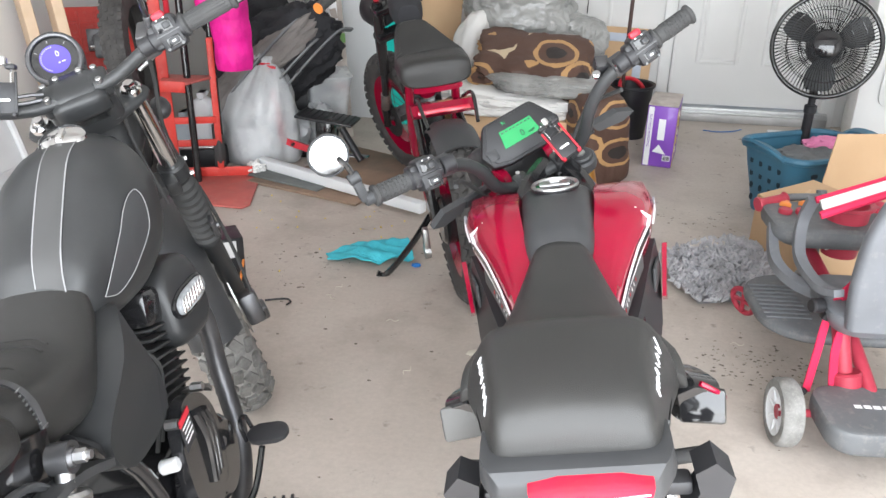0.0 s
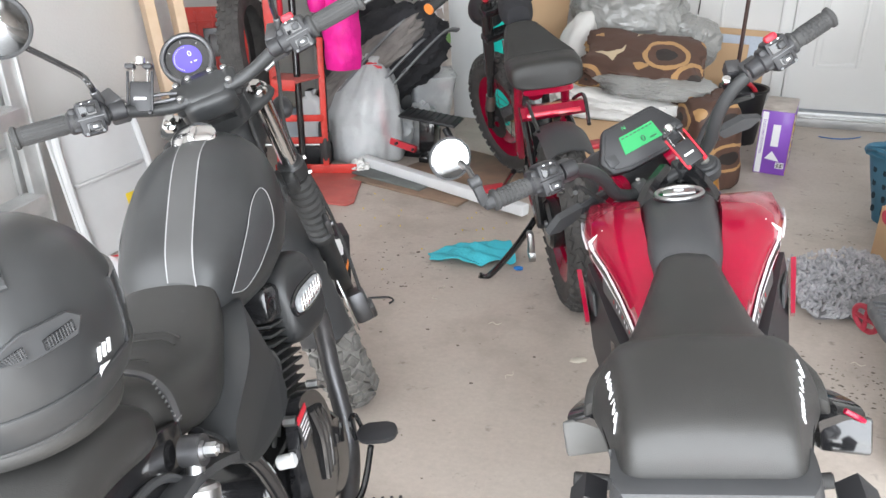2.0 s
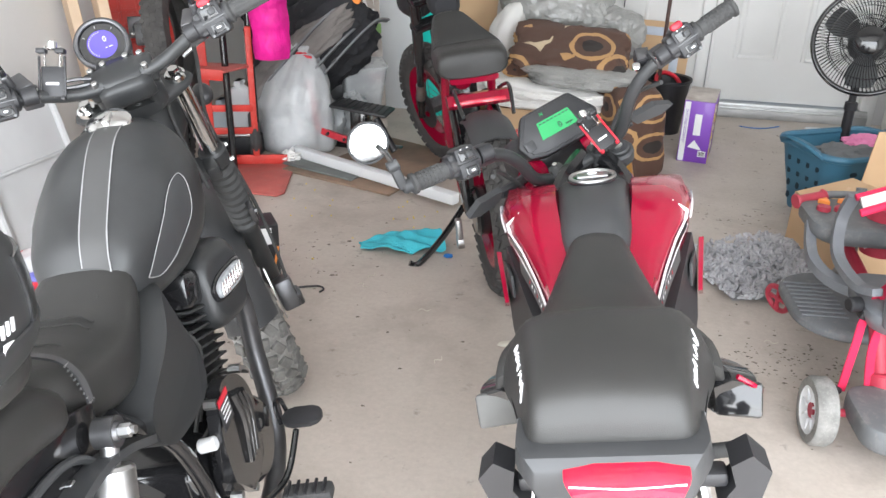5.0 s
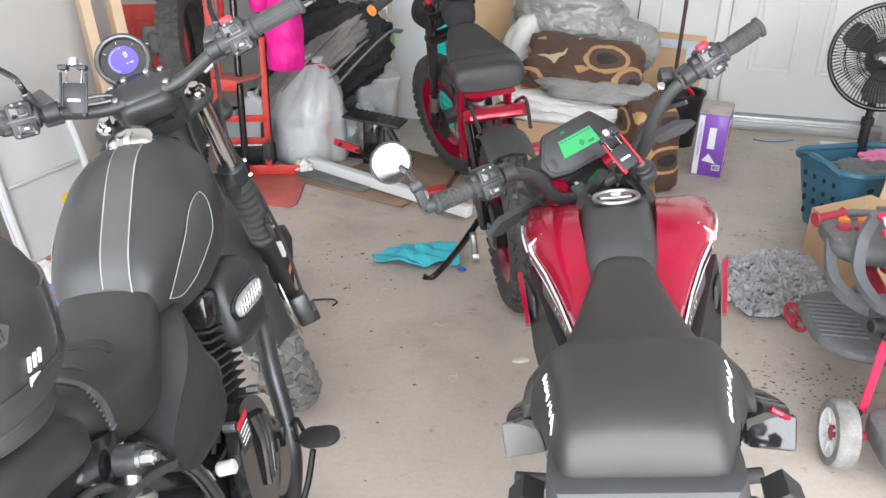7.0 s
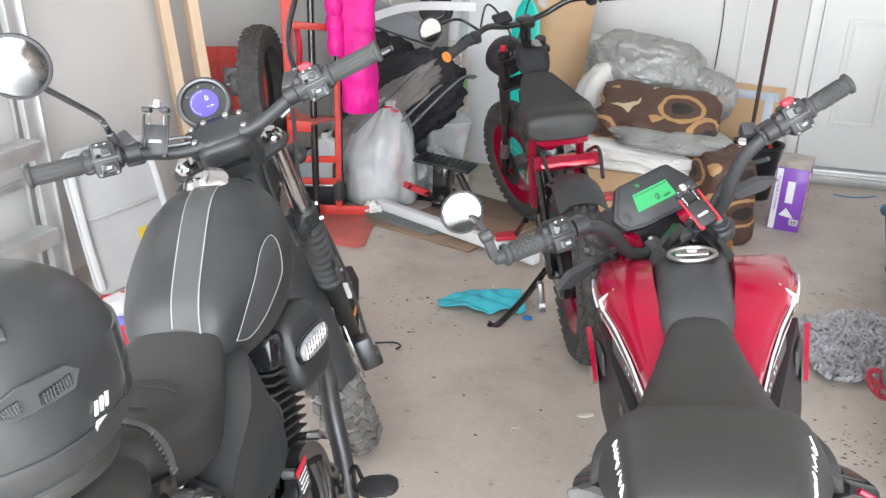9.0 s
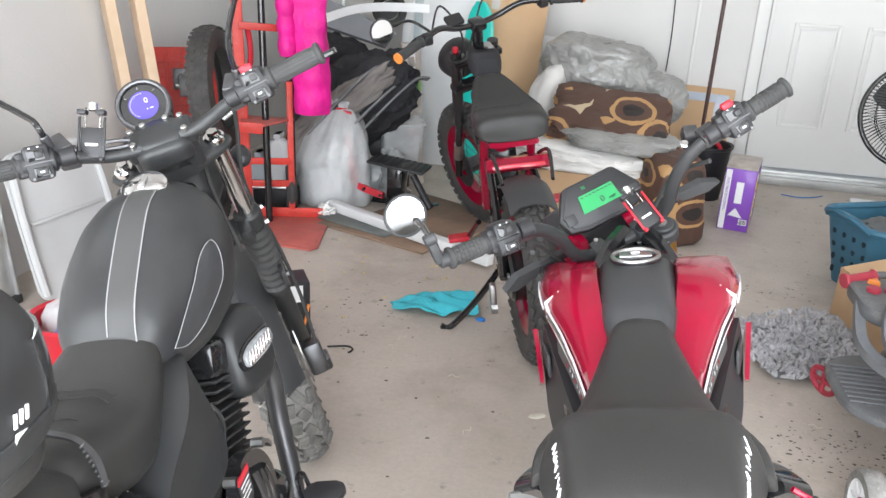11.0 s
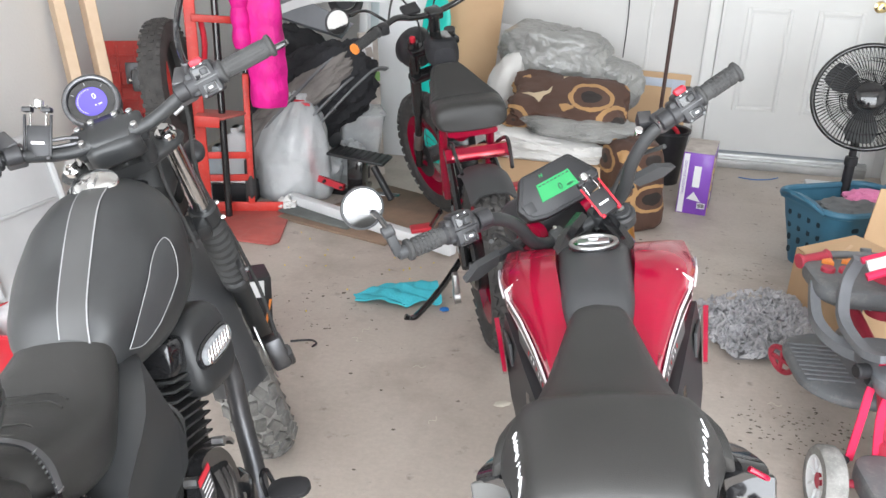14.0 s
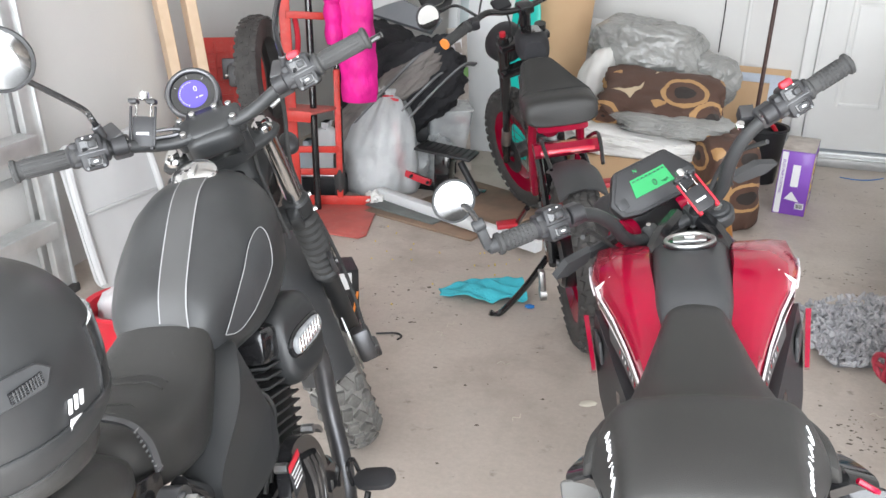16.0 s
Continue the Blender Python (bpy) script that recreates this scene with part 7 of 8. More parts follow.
def plastic_bag():
    b = thing("plastic_bag", pose(-1.06, 4.26, 0), "translucent white plastic bag full of bottles and rolls", "plastic bag")
    def film(bm):
        rows, K = [], 64
        prof = ((0.0, 0.190, 0.150, 0.0), (0.02, 0.205, 0.165, 0.0), (0.12, 0.205, 0.165, 0.0), (0.24, 0.195, 0.155, 0.005), (0.34, 0.165, 0.13, 0.02), (0.42, 0.125, 0.10, 0.04), (0.47, 0.085, 0.07, 0.05), (0.50, 0.05, 0.05, 0.05), (0.53, 0.07, 0.05, 0.045), (0.545, 0.05, 0.035, 0.045))
        zs = [p[0] for p in prof]
        for i in range(44):
            z = 0.545 * i / 43
            rx, ry, cx = (float(np.interp(z, zs, [p[k] for p in prof])) for k in (1, 2, 3))
            row = []
            for k in range(K):
                a = 2 * math.pi * k / K
                q = Vector((math.cos(a) * 2.6, math.sin(a) * 2.6, z * 4))
                f = 1 + 0.13 * noise.noise(q) + 0.07 * (0.4 - abs(noise.noise(q * 2.1 + Vector((3, 0, 0))))) + 0.05 * abs(noise.noise(Vector((math.cos(a) * 7, math.sin(a) * 7, z * 5))))
                row.append(bm.verts.new((cx + rx * f * math.cos(a), ry * f * math.sin(a), max(0.003, z + (0.012 * noise.noise(q * 1.7) if z > 0.03 else 0)))))
            rows.append(row)
        for p, q in zip(rows, rows[1:]):
            for k in range(K):
                bm.faces.new((p[k], p[(k + 1) % K], q[(k + 1) % K], q[k]))
        bm.faces.new(rows[0][::-1])
        bm.faces.new(rows[-1])
    part("film", bm_of(film), M_CLEAR_BAG, b, sharp=70)
    part("roll", bm_of(ring(0.040, 0.018, pose(0.05, -0.07, 0.28, 80, 0, 10), 30, 10)), M_WHITE_PLASTIC, b)
    part("carton", bm_of(box(0.20, 0.12, 0.16, pose(-0.05, 0.0, 0.09, 0, 0, 12), 0.01), box(0.12, 0.10, 0.12, pose(0.05, 0.02, 0.22, 0, 10, 30), 0.02)), M_WHITE_PLASTIC, b)
    part("tie", bm_of(tube([(0.0, -0.05, 0.50), (0.045, -0.055, 0.505), (0.09, -0.03, 0.50)], 0.006, 6)), M_RED_PLASTIC, b, "red drawstring")
    solid("plastic_bin", bm_of(loft([[(x, y, z) for x, y in rounded(w, d, 0.03)] for w, d, z in ((0.20, 0.16, 0.0), (0.22, 0.18, 0.12), (0.24, 0.19, 0.24), (0.25, 0.20, 0.245))], n=2)), M_CLEAR_BAG, pose(-0.78, 4.62, 0.15, 10, 0, 25), "clear plastic storage bin on the heap", "bin")
    for x, y, sx in ((-0.93, 4.34, 0.12), (-0.80, 4.48, 0.10)):
        solid("plastic_bag", bm_of(blob(sx, 0.10, 0.13, 0.2, 2.6, pose(0, 0, 0.12), 4, x * 9, -0.118)), M_CLEAR_BAG, pose(x, y, 0), "small knotted white plastic bag on the floor", "plastic bag")
    for x, z, r in ((-1.40, 0.14, 0.055), (-1.30, 0.24, 0.06)):
        s = solid("bottle", bm_of(loft([[(a, b_, zz) for a, b_ in rounded(w, 0.07, 0.03)] for w, zz in ((0.10, 0.0), (0.11, 0.05), (0.11, 0.2), (0.08, 0.235), (0.03, 0.25), (0.03, 0.275))], n=2)), mat("pale_blue_plastic", (0.5, 0.56, 0.6), 0.4) if z < 0.2 else M_WHITE_PLASTIC, pose(x, 4.12 + 0.06 * z, 0.0 if z < 0.2 else 0.10), "pale plastic detergent bottle behind the hand truck", "bottle")
    solid("carton", bm_of(box(0.22, 0.16, 0.10, pose(0, 0, 0.05), 0.006)), M_BLACK_PLASTIC, pose(-1.31, 4.14, 0, 0, 0, 0), "low dark carton under the bottles", "carton")
    solid("black_carton", bm_of(box(0.24, 0.20, 0.30, pose(0, 0, 0.15), 0.006)), M_BLACK_PLASTIC, pose(-0.86, 4.66, 0, 0, 0, 20), "small black carton among the bags", "carton")


plastic_bag()


def pedal_stool():
    s = thing("step_exerciser", pose(-0.70, 4.24, 0, 0, 0, -8), "black steel step with a bent red arm, ribbed top", "exerciser")
    part("tread", bm_of(box(0.30, 0.17, 0.014, pose(0.0, 0.0, 0.235, 0, 6, 0), 0.004)), M_BLACK_PLASTIC, s)
    for i in range(9):
        part("tread_rib", bm_of(box(0.006, 0.16, 0.004, pose(-0.13 + 0.032 * i, 0, 0.243 - 0.1 * (-0.13 + 0.032 * i), 0, 6, 0))), M_RUBBER, s)
    part("post", bm_of(box(0.08, 0.10, 0.24, pose(0.0, -0.03, 0.12), 0.006)), M_BLACK_GLOSS, s)
    part("damper", bm_of(cyl((0.09, -0.05, 0.20), (0.20, -0.09, 0.05), 0.018, bevel=0.003)), M_BLACK_PLASTIC, s)
    part("base_bar", bm_of(box(0.44, 0.05, 0.03, pose(-0.02, 0.05, 0.016), 0.006), box(0.05, 0.26, 0.03, pose(0.0, 0.0, 0.047), 0.006)), M_BLACK_GLOSS, s)
    a = part("arm", bm_of(tube([(-0.27, -0.04, 0.37), (-0.255, -0.05, 0.30), (-0.225, -0.07, 0.20), (-0.21, -0.08, 0.135), (-0.15, -0.09, 0.11), (-0.05, -0.10, 0.09)], 0.012, 6, 3, flat=(0.03, 0.032))), M_RED_PLASTIC, s, "bent red steel arm")
    for x, z in ((-0.262, 0.34), (-0.15, 0.115), (-0.06, 0.093)):
        part("bolt", bm_of(cyl((x, -0.10, z), (x, -0.125, z), 0.008, seg=6)), M_BLACK_PLASTIC, a)


pedal_stool()
solid("white_pipe", bm_of(box(1.02, 0.05, 0.05, None, 0.006)), M_WHITE_PLASTIC, pose(-0.585, 3.80, 0.045, 0, 0, -32), "long white vinyl trim post lying on the floor", "post")
solid("floor_board", bm_of(box(0.62, 0.24, 0.012, None, 0.002)), M_DARK_BOARD, pose(-0.70, 3.86, 0.007, 0, 0, -24), "thin stained brown board lying on the floor", "board", "boards on the floor")
solid("floor_board", bm_of(box(0.55, 0.50, 0.012, None, 0.002)), M_DARK_BOARD, pose(-0.47, 4.08, 0.020, 0, 0, -30), "thin stained brown board lying on the floor", "board", "boards on the floor")
solid("slate_panel", bm_of(box(0.42, 0.12, 0.010, None, 0.002)), M_GREY_BOARD, pose(-0.83, 3.90, 0.019, 0, 0, -26), "grey-green scuffed panel lying on the boards", "panel")
solid("crumpled_tissue", bm_of(blob(0.05, 0.04, 0.035, 0.5, 3, pose(0, 0, 0.03), 4, 2)), M_WHITE_FABRIC, pose(-1.02, 4.0, 0.0), "crumpled white tissue by the trim post", "tissue")


def wrap_roll():
    r = thing("packaging_tube", pose(-0.70, 4.70, 0, -4, -3, 20), "printed square packaging tube standing on end", "packaging")
    part("carton", bm_of(box(0.10, 0.08, 0.78, pose(0, 0, 0.39), 0.004)), M_SHADOW_CARD, r)
    part("green_band", bm_of(box(0.102, 0.082, 0.05, pose(0, 0, 0.55))), mat("green_print", (0.2, 0.38, 0.12), 0.5), r)
    part("white_band", bm_of(box(0.06, 0.0825, 0.62, pose(-0.01, 0, 0.43))), M_WHITE_DECAL, r)
    for i in range(5):
        part("print_patch", bm_of(box(0.055, 0.083, 0.035, pose(0.0, 0, 0.16 + 0.13 * i, 0, 20 * i, 0))), M_RED_FADED if i % 2 else M_SHADOW_CARD, r)
    solid("teal_board", bm_of(loft([oval(0.0, 0.0, 0.075, 0.012, 0.012, 2.2, 2.2), oval(0.4, 0.0, 0.10, 0.014, 0.014, 2.2, 2.2), oval(0.85, 0.0, 0.085, 0.012, 0.012, 2.2, 2.2), oval(0.98, 0.01, 0.03, 0.006, 0.006, 2.2, 2.2)], n=4)), M_TEAL, pose(-0.43, 4.98, 0.01, 0, -86, 70), "teal moulded plastic board standing upright", "board")
    f = thing("display_board", pose(-0.70, 5.12, 0, -6, 0, -4), "white framed panel leaning on the back wall", "frame")
    part("panel", bm_of(box(0.50, 0.02, 1.30, pose(0.10, 0, 0.65), 0.003)), M_WHITE_PLASTIC, f)
    part("stile", bm_of(box(0.05, 0.04, 1.30, pose(-0.165, -0.01, 0.65), 0.004)), M_WHITE_PLASTIC, f)
    part("stile", bm_of(box(0.05, 0.03, 1.30, pose(-0.10, -0.005, 0.65), 0.004)), mat("grey_blue_trim", (0.42, 0.48, 0.5), 0.5), f)
    pic = part("print", bm_of(box(0.22, 0.004, 0.26, pose(0.10, -0.013, 1.11))), M_WHITE_DECAL, f)
    part("magenta_patch", bm_of(box(0.12, 0.004, 0.16, pose(0.08, -0.0155, 1.09))), mat("magenta_print", (0.32, 0.03, 0.16), 0.4, var=0.5, scale=20), pic)
    part("grey_patch", bm_of(box(0.055, 0.004, 0.18, pose(0.175, -0.0155, 1.10))), M_STEEL, pic)
    c = thing("cardboard_sheet", pose(-0.30, 5.06, 0, -7, 5, 6), "tall flat cardboard panel leaning on the back wall", "cardboard")
    part("sheet", bm_of(box(0.38, 0.03, 1.5, pose(0.0, 0, 0.75), 0.004)), M_CARD, c)
    part("tape", bm_of(box(0.05, 0.032, 0.12, pose(-0.11, 0, 1.0), 0.0)), M_CLEAR_BAG, c)
    g = thing("grey_panel", pose(-0.08, 5.2, 0, -5, 8, 0), "pale grey panel behind the cardboard", "panel")
    part("sheet", bm_of(box(0.34, 0.02, 0.80, pose(0, 0, 0.40), 0.003)), M_WHITE_PLASTIC, g)


wrap_roll()


# ---------------------------------------------------------------- bedding heap by the back wall
def patterned_blanket():
    m = bpy.data.materials.new("brown_patterned_plush")
    m.use_nodes = True
    n, l = m.node_tree.nodes, m.node_tree.links
    b = n["Principled BSDF"]
    tc = n.new("ShaderNodeTexCoord")
    mp = n.new("ShaderNodeMapping")
    mp.inputs["Scale"].default_value = (4.4, 4.4, 7.0)
    l.new(tc.outputs["Object"], mp.inputs["Vector"])
    v = n.new("ShaderNodeTexVoronoi")
    v.feature, v.inputs["Scale"].default_value, v.inputs["Randomness"].default_value = "F1", 1.0, 0.8
    nz = n.new("ShaderNodeTexNoise")
    nz.inputs["Scale"].default_value = 3
    mx = n.new("ShaderNodeMix")
    mx.data_type = "RGBA"
    mx.inputs[0].default_value = 0.12
    l.new(mp.outputs[0], nz.inputs["Vector"])
    l.new(mp.outputs[0], mx.inputs[6])
    l.new(nz.outputs["Color"], mx.inputs[7])
    l.new(mx.outputs[2], v.inputs["Vector"])
    r = n.new("ShaderNodeValToRGB")
    r.color_ramp.interpolation = "CONSTANT"
    e = r.color_ramp.elements
    e[0].position, e[0].color = 0.0, (0.018, 0.013, 0.011, 1)
    e[1].position, e[1].color = 0.20, (0.085, 0.04, 0.026, 1)
    for p, c in ((0.35, (0.42, 0.24, 0.10, 1)), (0.44, (0.075, 0.036, 0.024, 1)), (0.78, (0.50, 0.40, 0.27, 1)), (0.86, (0.075, 0.036, 0.024, 1))):
        x = e.new(p)
        x.color = c
    l.new(v.outputs["Distance"], r.inputs[0])
    l.new(r.outputs[0], b.inputs["Base Color"])
    b.inputs["Roughness"].default_value = 0.75
    b.inputs["Coat Weight"].default_value, b.inputs["Coat Roughness"].default_value = 0.25, 0.25
    bp = n.new("ShaderNodeBump")
    bp.inputs["Strength"].default_value, bp.inputs["Distance"].default_value = 0.5, 0.01
    n2 = n.new("ShaderNodeTexNoise")
    n2.inputs["Scale"].default_value = 22
    l.new(tc.outputs["Object"], n2.inputs["Vector"])
    l.new(n2.outputs["Fac"], bp.inputs["Height"])
    l.new(bp.outputs[0], b.inputs["Normal"])
    return m


M_BLANKET = patterned_blanket()
solid("cardboard_box", bm_of(box(0.56, 0.42, 0.27, pose(0, 0, 0.135), 0.004)), M_CARD, pose(0.26, 4.42, 0, 0, 0, -8), "plain brown cardboard box under the bedding", "box")
solid("bedding_bag", bm_of(blob(0.34, 0.19, 0.075, 0.15, 2.5, pose(0, 0, 0.07), 5, 3.3, -0.065, 3)), M_WHITE_FABRIC, pose(0.20, 4.34, 0.27, 0, 4, -6), "white vacuum bag of bedding on the cardboard box", "bedding bag")
solid("bedding_bag", bm_of(crumpled(0.28, 0.16, 0.055, 7.7, 0.05)), M_GREY_BAG, pose(0.40, 4.30, 0.385, 0, 3, -4), "silvery plastic bedding bag under the blanket", "bedding bag")
solid("blanket", bm_of(blob(0.29, 0.19, 0.10, 0.14, 2.6, pose(0, 0, 0.0), 5, 1.7, -0.09, 6)), M_BLANKET, pose(0.33, 4.42, 0.49, 26, 4, -8), "brown plush blanket with tan loops, folded in clear plastic", "blanket", "brown blankets")
solid("blanket", bm_of(blob(0.13, 0.13, 0.24, 0.08, 2.2, pose(0, 0, 0.2), 5, 5.1, -0.195, 5)), M_BLANKET, pose(0.68, 4.16, 0.0, 0, -6, 20), "rolled brown plush blanket with tan loops on the floor", "blanket", "brown blankets")
solid("pillow", bm_of(blob(0.10, 0.13, 0.22, 0.12, 2, pose(0, 0, 0), 4, 9.0)), M_WHITE_FABRIC, pose(0.00, 4.72, 0.50, 0, 12, 0), "white pillow stuffed behind the blanket", "pillow")
solid("pillow", bm_of(blob(0.28, 0.16, 0.20, 0.12, 2, pose(0, 0, 0.2), 4, 4.0, -0.19)), M_BLACK_FABRIC, pose(0.22, 4.92, 0.0), "dark cushion low behind the bedding", "pillow")
gb = thing("garment_bag", pose(0.27, 4.86, 0.68, 0, 8, 0), "shiny grey plastic bag of bedding on the heap", "bedding bag")
part("film", bm_of(crumpled(0.29, 0.17, 0.17, 2.2)), M_GREY_BAG, gb, sharp=60)
part("gathered_neck", bm_of(crumpled(0.09, 0.06, 0.05, 4.1, 0, 5)), M_GREY_BAG, gb, m=pose(0.24, -0.13, -0.08), sharp=60)
solid("garment_bag", bm_of(crumpled(0.17, 0.14, 0.13, 6.4)), M_GREY_BAG, pose(0.58, 4.86, 0.56, 0, 18, 0), "shiny grey plastic bag slumping off the heap", "bedding bag")


def bucket():
    b = thing("bucket", pose(0.93, 4.93, 0), "black plastic bucket with red tools and a broom pole in it", "bucket")
    part("pail", bm_of(lathe([(0, 0), (0.10, 0), (0.125, 0.29), (0.135, 0.295), (0.135, 0.31), (0.12, 0.305), (0.095, 0.012), (0, 0.012)], 32)), M_BLACK_PLASTIC, b)
    solid("jump_cable", bm_of(ring(0.075, 0.012, pose(0, 0, 0, 35, 20, 0), 30, 8)), M_RED_PLASTIC, pose(0.935, 4.94, 0.275), "coiled red cable in the black bucket", "cable")
    solid("broom_pole", bm_of(cyl((0, 0, 0), (0, 0, 1.6), 0.011, seg=12, bevel=0.002)), mat("dark_brown_varnish", (0.06, 0.03, 0.025), 0.35), pose(0.88, 4.95, 0.02, 0, 0.5, 0), "thin dark brown broom pole standing in the bucket", "pole")
    c = thing("taped_cardboard", pose(0.83, 5.28, 0, -9, 2, -5), "cardboard sheet edged with grey duct tape, leaning", "cardboard")
    part("sheet", bm_of(box(0.50, 0.02, 0.56, pose(0, 0, 0.28), 0.003)), M_CARD, c)
    T = mat("duct_tape", (0.42, 0.47, 0.55), 0.35, var=0.1, bump=0.4, bscale=60)
    part("tape", bm_of(box(0.44, 0.024, 0.05, pose(0, 0, 0.50), 0.002)), T, c)
    part("tape", bm_of(box(0.05, 0.026, 0.40, pose(0.17, 0, 0.32), 0.002)), T, c)
    part("tape", bm_of(box(0.30, 0.025, 0.045, pose(0.04, 0, 0.16), 0.002)), T, c)
    part("hinge", bm_of(box(0.05, 0.024, 0.012, pose(-0.14, 0, 0.54), 0.001)), M_BRASS, c)


bucket()


def litter_box():
    b = thing("cat_litter_carton", pose(1.046, 4.507, 0, 0, 0, 74), "purple cat litter carton with yellow and white print, standing", "carton")
    part("carton", bm_of(box(0.30, 0.15, 0.32, pose(0, 0, 0.16), 0.003)), M_PURPLE, b)
    part("side_panel", bm_of(box(0.002, 0.145, 0.31, pose(0.1505, 0, 0.16))), M_PURPLE, b)
    fr = part("white_band", bm_of(box(0.002, 0.028, 0.31, pose(-0.151, 0.056, 0.16))), M_WHITE_DECAL, b)
    tx = part("print", text_mesh("DUST-FREE SCOOPING", 0.017), M_PURPLE, fr, m=pose(-0.1525, 0.056, 0.19, 0, -90, 0) @ pose(0, 0, 0, 0, 0, 180))
    part("handle_slot", bm_of(box(0.002, 0.035, 0.11, pose(-0.151, -0.005, 0.20), 0.0)), M_WHITE_DECAL, b)
    part("cat_shape", bm_of(loft([[(-0.151, 0.03, 0.08), (-0.151, -0.04, 0.07), (-0.151, 0.0, 0.12)], [(-0.1525, 0.03, 0.08), (-0.1525, -0.04, 0.07), (-0.1525, 0.0, 0.12)]], n=1)), M_WHITE_DECAL, b)
    bar = part("barcode_panel", bm_of(box(0.002, 0.04, 0.03, pose(-0.151, -0.045, 0.05))), M_WHITE_DECAL, b)
    for i in range(7):
        part("bar_line", bm_of(box(0.002, 0.002 + 0.001 * (i % 3), 0.022, pose(-0.152, -0.06 + 0.005 * i, 0.05))), M_BLACK_PLASTIC, bar)
    part("yellow_band", bm_of(box(0.018, 0.002, 0.30, pose(-0.10, -0.0755, 0.15, 0, 4, 0))), M_YELLOW, b)
    for i in range(5):
        part("title_bar", bm_of(box(0.035, 0.002, 0.03, pose(-0.03 + 0.01 * i, -0.0755, 0.07 + 0.045 * i, 0, 25, 0), 0.0)), M_YELLOW if i % 2 else M_WHITE_DECAL, b)
    part("picture_patch", bm_of(box(0.10, 0.002, 0.15, pose(0.085, -0.0755, 0.20))), mat("brown_photo_print", (0.20, 0.11, 0.10), 0.4, var=0.5, scale=20), b)
    part("top_wrap", bm_of(box(0.30, 0.15, 0.004, pose(0, 0, 0.324), 0.001)), M_SHADOW_CARD, b)


litter_box()


# ---------------------------------------------------------------- by the door: fan, basket, dryer
def fan():
    f = thing("pedestal_fan", pose(1.60, 4.02, 0, 0, 0, 0), "black pedestal fan with a round wire guard", "fan")
    part("base", bm_of(lathe([(0, 0), (0.17, 0), (0.17, 0.012), (0.10, 0.028), (0.03, 0.04), (0.022, 0.06), (0, 0.06)], 36)), M_BLACK_PLASTIC, f)
    part("pole", bm_of(cyl((0, 0, 0.05), (0, 0, 0.42), 0.022), cyl((0, 0, 0.40), (0, 0, 0.62), 0.016), cyl((0, 0, 0.40), (0, 0, 0.44), 0.028, bevel=0.004)), M_BLACK_PLASTIC, f)
    d = Vector((-0.28, -0.93, 0.30)).normalized()
    m = aim((0.0, -0.03, 0.715), d)
    part("motor_housing", bm_of(lathe([(0, -0.17), (0.05, -0.165), (0.075, -0.12), (0.08, -0.05), (0.06, -0.02), (0, -0.02)], 28, m)), M_BLACK_PLASTIC, f)
    part("neck", bm_of(cyl((0, 0, 0.60), tuple(m @ Vector((0, 0, -0.08))), 0.025)), M_BLACK_PLASTIC, f)
    part("guard_rim", bm_of(ring(0.225, 0.011, m, 64, 10)), M_BLACK_GLOSS, f)
    part("badge", bm_of(lathe([(0, 0.062), (0.05, 0.060), (0.06, 0.052), (0.06, 0.046), (0, 0.046)], 32, m)), M_BLACK_GLOSS, f)
    for zc in (0.05, -0.055):
        wire = None
        for i in range(84):
            turn = m @ Matrix.Rotation(2 * math.pi * i / 84, 4, "Z")
            if wire is None:
                pts = [(0.058, 0, zc), (0.15 * math.cos(0.08), 0.15 * math.sin(0.08), zc * 0.85), (0.225 * math.cos(0.16), 0.225 * math.sin(0.16), 0)]
                wire = part("guard_wire", bm_of(tube(pts, 0.0014, 4, 3)), M_BLACK_GLOSS, f, m=turn)
            else:
                again(wire, "guard_wire", f, turn)
        for R in (0.11, 0.165):
            part("guard_ring", bm_of(ring(R, 0.002, m @ pose(0, 0, zc * (0.95 if R < 0.12 else 0.75)), 48, 5)), M_BLACK_GLOSS, f)
    for k in range(3):
        a0 = 2 * math.pi * k / 3 + 0.5
        secs = []
        for i in range(7):
            r = 0.04 + 0.16 * i / 6
            w = 0.25 + 0.55 * math.sin(math.pi * (0.15 + 0.75 * i / 6))
            secs.append([m @ Vector((r * math.cos(a0 + w * t), r * math.sin(a0 + w * t), -0.012 + 0.03 * t + dz)) for t, dz in ((-0.6, 0), (-0.2, 0.004), (0.2, 0.004), (0.6, 0), (0.2, -0.001), (-0.2, -0.001))])
        part("blade", bm_of(loft(secs, n=2)), M_GREY_PLASTIC, f)


fan()


